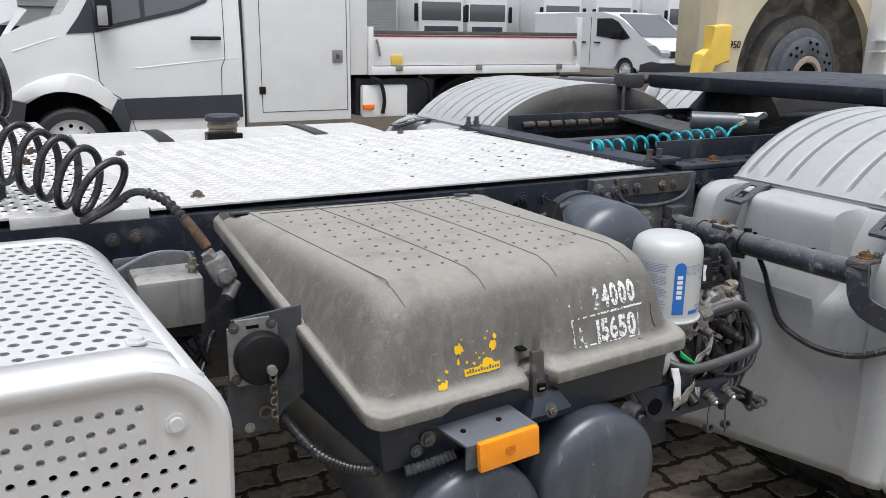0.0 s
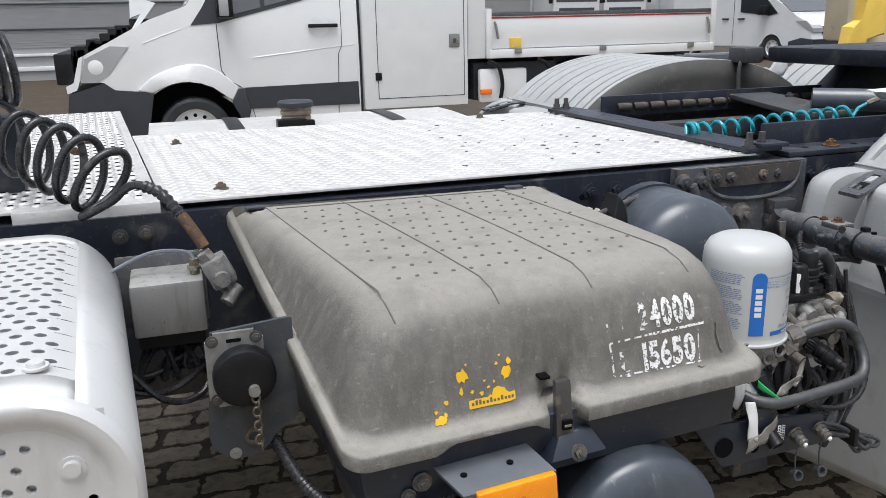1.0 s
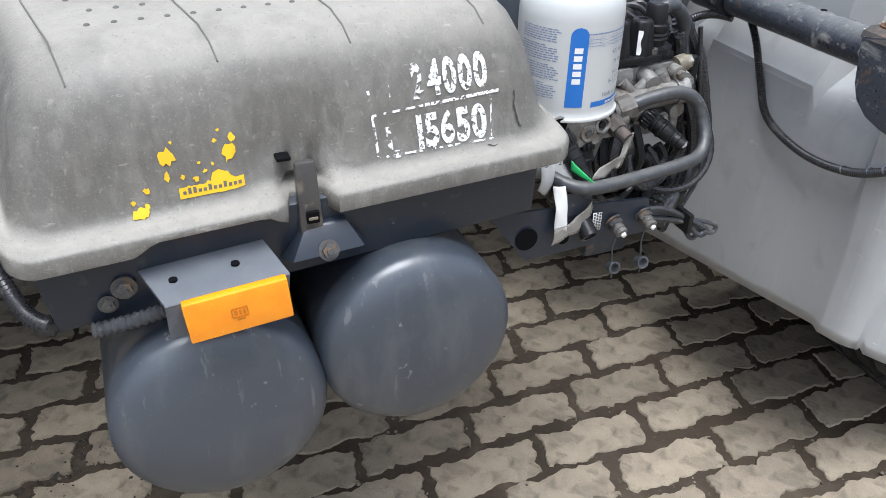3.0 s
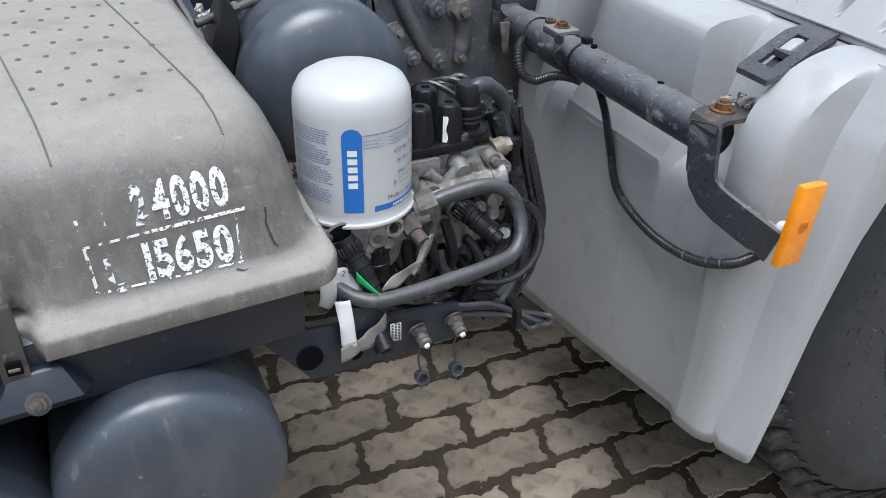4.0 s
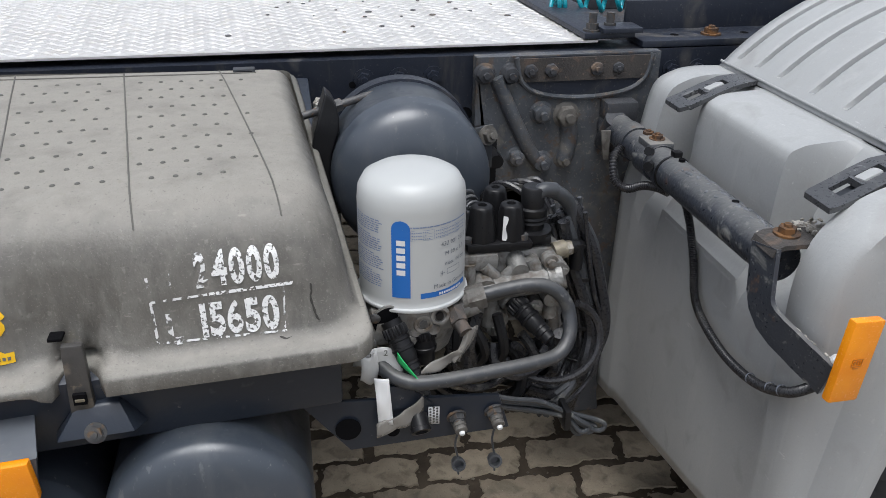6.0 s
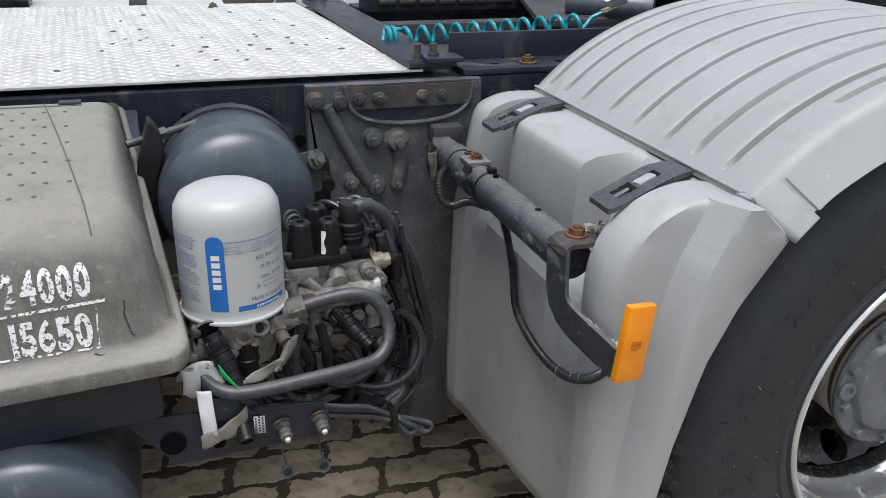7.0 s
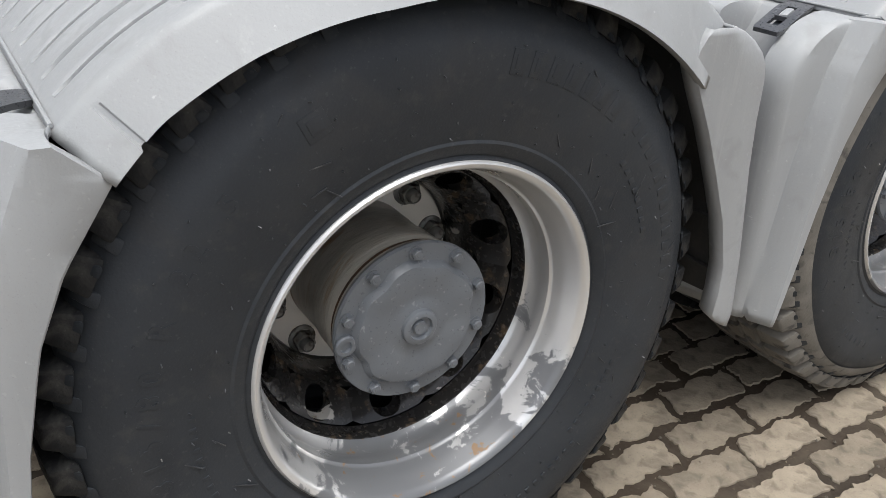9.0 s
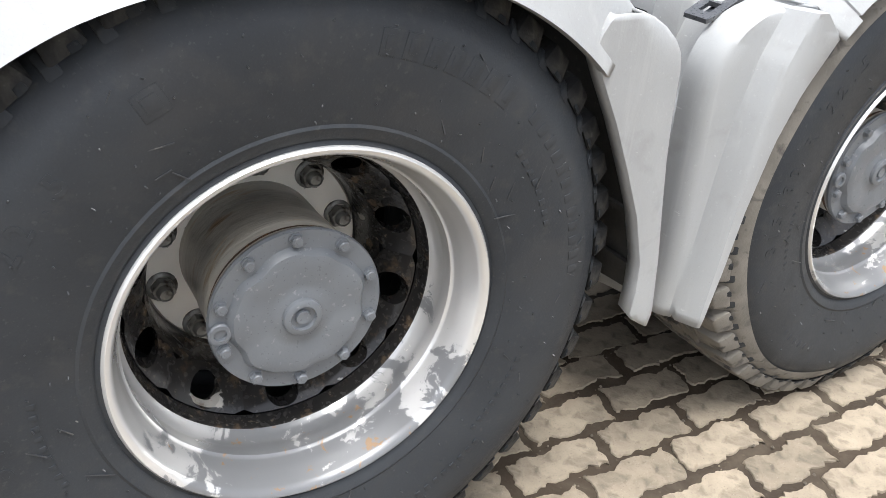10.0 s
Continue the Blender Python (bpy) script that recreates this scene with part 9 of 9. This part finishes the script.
part("rusty_rim", lathe(B(), (LX, LY + 0.01, LZ), (0, 1, 0), ((0.15, 0.02), (0.17, -0.01), (0.21, -0.012), (0.235, 0.005)), 48), CRUST, wt)
part("rim_dark", lathe(B(), (LX, LY + 0.02, LZ), (0, 1, 0), ((0.16, 0.0), (0.0, 0.02)), 32), HOLE_SHADE, wt)
bm = B()


def fender(u, v):
    """Panel round the wheel opening: v runs from the opening to the panel's outer edge."""
    a = radians(lerp(-28, 200, u))
    c, q = math.cos(a), math.sin(a)
    k = min((8.9 - LX) / c if c > 1e-6 else 99, (6.17 - LX) / c if c < -1e-6 else 99, (2.4 - LZ) / q if q > 1e-6 else 99, (0.2 - LZ) / q if q < -1e-6 else 99)
    r = lerp(1.05, max(k, 1.06), v)
    return Vector((LX + r * c, LY + 0.02, LZ + r * q))


sheet(bm, fender, 76, 2)
sheet(bm, lambda u, v: fender(u, 0) + Vector((0, 0.1 * v, 0)), 76, 1)
box(bm, 7.4, 8.9, LY + 0.75, 8.4, 0.9, 2.4, bevel=0.05)
box(bm, 6.17, 6.2, LY + 0.024, LY + 0.25, 0.55, 2.4)
part("body", bm, LOADER, ld, "cream painted engine housing")
bm = B()
box(bm, 8.46, 8.62, LY - 0.25, LY + 0.02, 0.2, 2.3, bevel=0.01)
for z in (1.12, 1.24):
    box(bm, 8.36, 8.46, LY - 0.25, LY - 0.1, z, z + 0.02)
part("ladder_post", bm, CARWHITE, ld)
bm = slab([(5.86, 0.86), (6.06, 0.88), (6.06, 1.01), (6.28, 1.02), (6.28, 1.36), (6.24, 1.385), (6.02, 1.37), (6.02, 1.15), (5.90, 1.10)], LY - 0.10, LY + 0.02, 0.02)
part("yellow_fender", bm, LOADERY, ld)
part("dark_step", box(B(), 6.15, 6.6, LY - 0.15, LY + 0.02, 0.78, 0.88), GRIME, ld)
part("number_mark", text_bm("950", 0.105, Matrix.Translation((6.365, LY + 0.012, 1.155)) @ Matrix.Rotation(radians(90), 4, "X"), 0.002), BLACK, ld)
bm = B()
for k in range(5):
    for j in range(6):
        rod(bm, (6.72 + 0.07 * k, LY + 0.012, 1.68 + 0.07 * j), (6.72 + 0.07 * k, LY + 0.025, 1.68 + 0.07 * j), 0.022, seg=10)
part("vent_hole", bm, HOLE_SHADE, ld)
part("cab_glass", box(B(), 5.9, 6.4, LY + 0.4, LY + 0.5, 1.75, 2.35), GLASS, ld)

# ---------------------------------------------------------------- paving
PL, PW, JT = 0.232, 0.107, 0.013
rnd = random.Random(17)


def wavy(x, y):
    """Interlocking outline: both long sides step the same way, and both short sides too."""
    f = max(-1.0, min(1.0, 1.7 * math.sin(4 * math.pi * x / PL + 0.7)))
    h = max(-1.0, min(1.0, 1.7 * math.sin(2 * math.pi * y / PW + 0.4)))
    return x + 0.0050 * h, y + 0.0042 * f


def paver(seed, fine):
    """Outline of one rough interlocking concrete block round its centre, with ragged worn edges."""
    q = random.Random(seed)
    a, b = PL / 2 - JT / 2, PW / 2 - JT / 2
    pts = []
    na, nb = (26, 13) if fine else (10, 5)
    for (x0, y0), (x1, y1), n in (((-a, -b), (a, -b), na), ((a, -b), (a, b), nb), ((a, b), (-a, b), na), ((-a, b), (-a, -b), nb)):
        bend = q.uniform(-0.004, 0.001)
        jag = 0.0
        for k in range(n):
            t = k / n
            nx, ny = (y1 - y0), -(x1 - x0)
            ln = math.hypot(nx, ny)
            jag = 0.5 * jag + q.uniform(-0.0046, 0.0026)
            if q.random() < 0.05:
                jag -= 0.007
            j = jag + bend * math.sin(math.pi * t)
            edge = min(t, 1 - t) * n / 3.0
            j -= 0.0075 * max(0, 1 - edge) ** 1.5
            wx, wy = wavy(lerp(x0, x1, t), lerp(y0, y1, t))
            pts.append((wx + (nx / ln) * j, wy + (ny / ln) * j))
    n = len(pts)
    core = [(lerp(x0, x1, k / m) * 0.72, lerp(y0, y1, k / m) * 0.60, 0.0) for (x0, y0), (x1, y1), m in (((-a, -b), (a, -b), na), ((a, -b), (a, b), nb), ((a, b), (-a, b), na), ((-a, b), (-a, -b), nb)) for k in range(m)]
    verts = [(x, y, -0.02) for x, y in pts] + [(x * 0.997, y * 0.993, -0.0030) for x, y in pts] + [(x * 0.984, y * 0.966, 0.0) for x, y in pts] + core
    faces = []
    for r in (0, 1, 2):
        faces += [(r * n + i, r * n + (i + 1) % n, (r + 1) * n + (i + 1) % n, (r + 1) * n + i) for i in range(n)]
    faces.append(tuple(range(3 * n, 4 * n)))
    return verts, faces


KINDS = [paver(k, True) for k in range(16)]
COARSE = [paver(k, False) for k in range(16)]
MESHES = []
for vs, fs in KINDS:
    me = bpy.data.meshes.new("paver")
    me.from_pydata(vs, [], fs)
    me.materials.append(STONE)
    MESHES.append(me)
allv, allf = [], []
count = 0
for j in range(-45, 75):
    y = 1.485 + PW * (j + 0.5)
    if not -4.2 < y < 8.6:
        continue
    for i in range(-34, 42):
        x = 1.275 + PL * (i + 0.5 + 0.5 * (j % 2)) + 0.012 * math.sin(j * 1.7)
        k = rnd.randrange(16)
        yaw = rnd.gauss(0, 0.018) + (math.pi if rnd.random() < 0.5 else 0)
        dx, dy, dz = rnd.gauss(0, 0.004), rnd.gauss(0, 0.003), rnd.uniform(-0.0022, 0.0015)
        near_way = -0.35 < x < 3.6 and 0.55 < y < 2.35
        if near_way and count < 300:
            ob = new("paver", MESHES[k])
            ob.parent = ground
            ob.matrix_basis = Matrix.Translation((x + dx, y + dy, dz)) @ Matrix.Rotation(yaw, 4, "Z")
            count += 1
        else:
            c, s = math.cos(yaw), math.sin(yaw)
            b = len(allv)
            vs, fs = (KINDS if -1 < x < 4.2 and 0 < y < 3.6 else COARSE)[k]
            allv += [(x + dx + c * p[0] - s * p[1], y + dy + s * p[0] + c * p[1], p[2] + dz) for p in vs]
            allf += [tuple(b + q for q in f) for f in fs]
me = bpy.data.meshes.new("pavers")
me.from_pydata(allv, [], allf)
me.materials.append(STONE)
pv = new("pavers", me)
pv.parent = ground
tagged(pv, "", "", "", "stuff")

# grit lying in the joints
rnd = random.Random(23)
gv, gf = [], []
for k in range(5200):
    x, y, r = rnd.uniform(-0.6, 4.2), rnd.uniform(0.7, 2.6), rnd.choice((0.0015, 0.002, 0.0025, 0.003, 0.0045))
    j = math.floor((y - 1.485) / PW)
    u, v = (x - 1.275) / PL - 0.5 * (j % 2), (y - 1.485) / PW
    if min(u % 1, 1 - u % 1) * PL > 0.014 and min(v % 1, 1 - v % 1) * PW > 0.014 and rnd.random() > 0.05:
        continue
    b = len(gv)
    z = -0.0045 if rnd.random() < 0.85 else 0.001
    gv += [(x + r * math.cos(t) * rnd.uniform(0.7, 1.2), y + r * math.sin(t) * rnd.uniform(0.7, 1.2), z) for t in (0, 1.26, 2.51, 3.77, 5.03)] + [(x, y, z + r * 1.1)]
    gf += [(b + i, b + (i + 1) % 5, b + 5) for i in range(5)]
me = bpy.data.meshes.new("grit")
me.from_pydata(gv, [], gf)
me.materials.append(GRIT)
grit = new("grit", me)
grit.parent = ground
tagged(grit, "", "", "", "stuff")

# clods of dark mud trodden over the paving below the tanks
rnd = random.Random(29)
MUDCLOD = surf("dark_mud_clod", (0.050, 0.040, 0.030), (0.030, 0.025, 0.020), 0.8, 0, 40, 0.5, 200, (0.09, 0.074, 0.055), 0.36, 60)
cv_, cf_ = [], []
heaps = [(rnd.gauss(0.22, 0.13), rnd.gauss(1.76, 0.11)) for k in range(26)]
for k in range(620):
    hx, hy = rnd.choice(heaps)
    x, y, r = hx + rnd.gauss(0, 0.028), hy + rnd.gauss(0, 0.022), rnd.choice((0.002, 0.003, 0.004, 0.006, 0.009))
    b = len(cv_)
    cv_ += [(x + r * math.cos(t) * rnd.uniform(0.6, 1.3), y + r * math.sin(t) * rnd.uniform(0.6, 1.3), -0.006) for t in (0, 0.9, 1.8, 2.7, 3.6, 4.5, 5.4)] + [(x + rnd.uniform(-0.3, 0.3) * r, y, r * 0.35)]
    cf_ += [(b + i, b + (i + 1) % 7, b + 7) for i in range(7)]
me = bpy.data.meshes.new("mud_clods")
me.from_pydata(cv_, [], cf_)
me.materials.append(MUDCLOD)
clods = new("mud_clods", me)
clods.parent = ground
tagged(clods, "", "", "", "stuff")
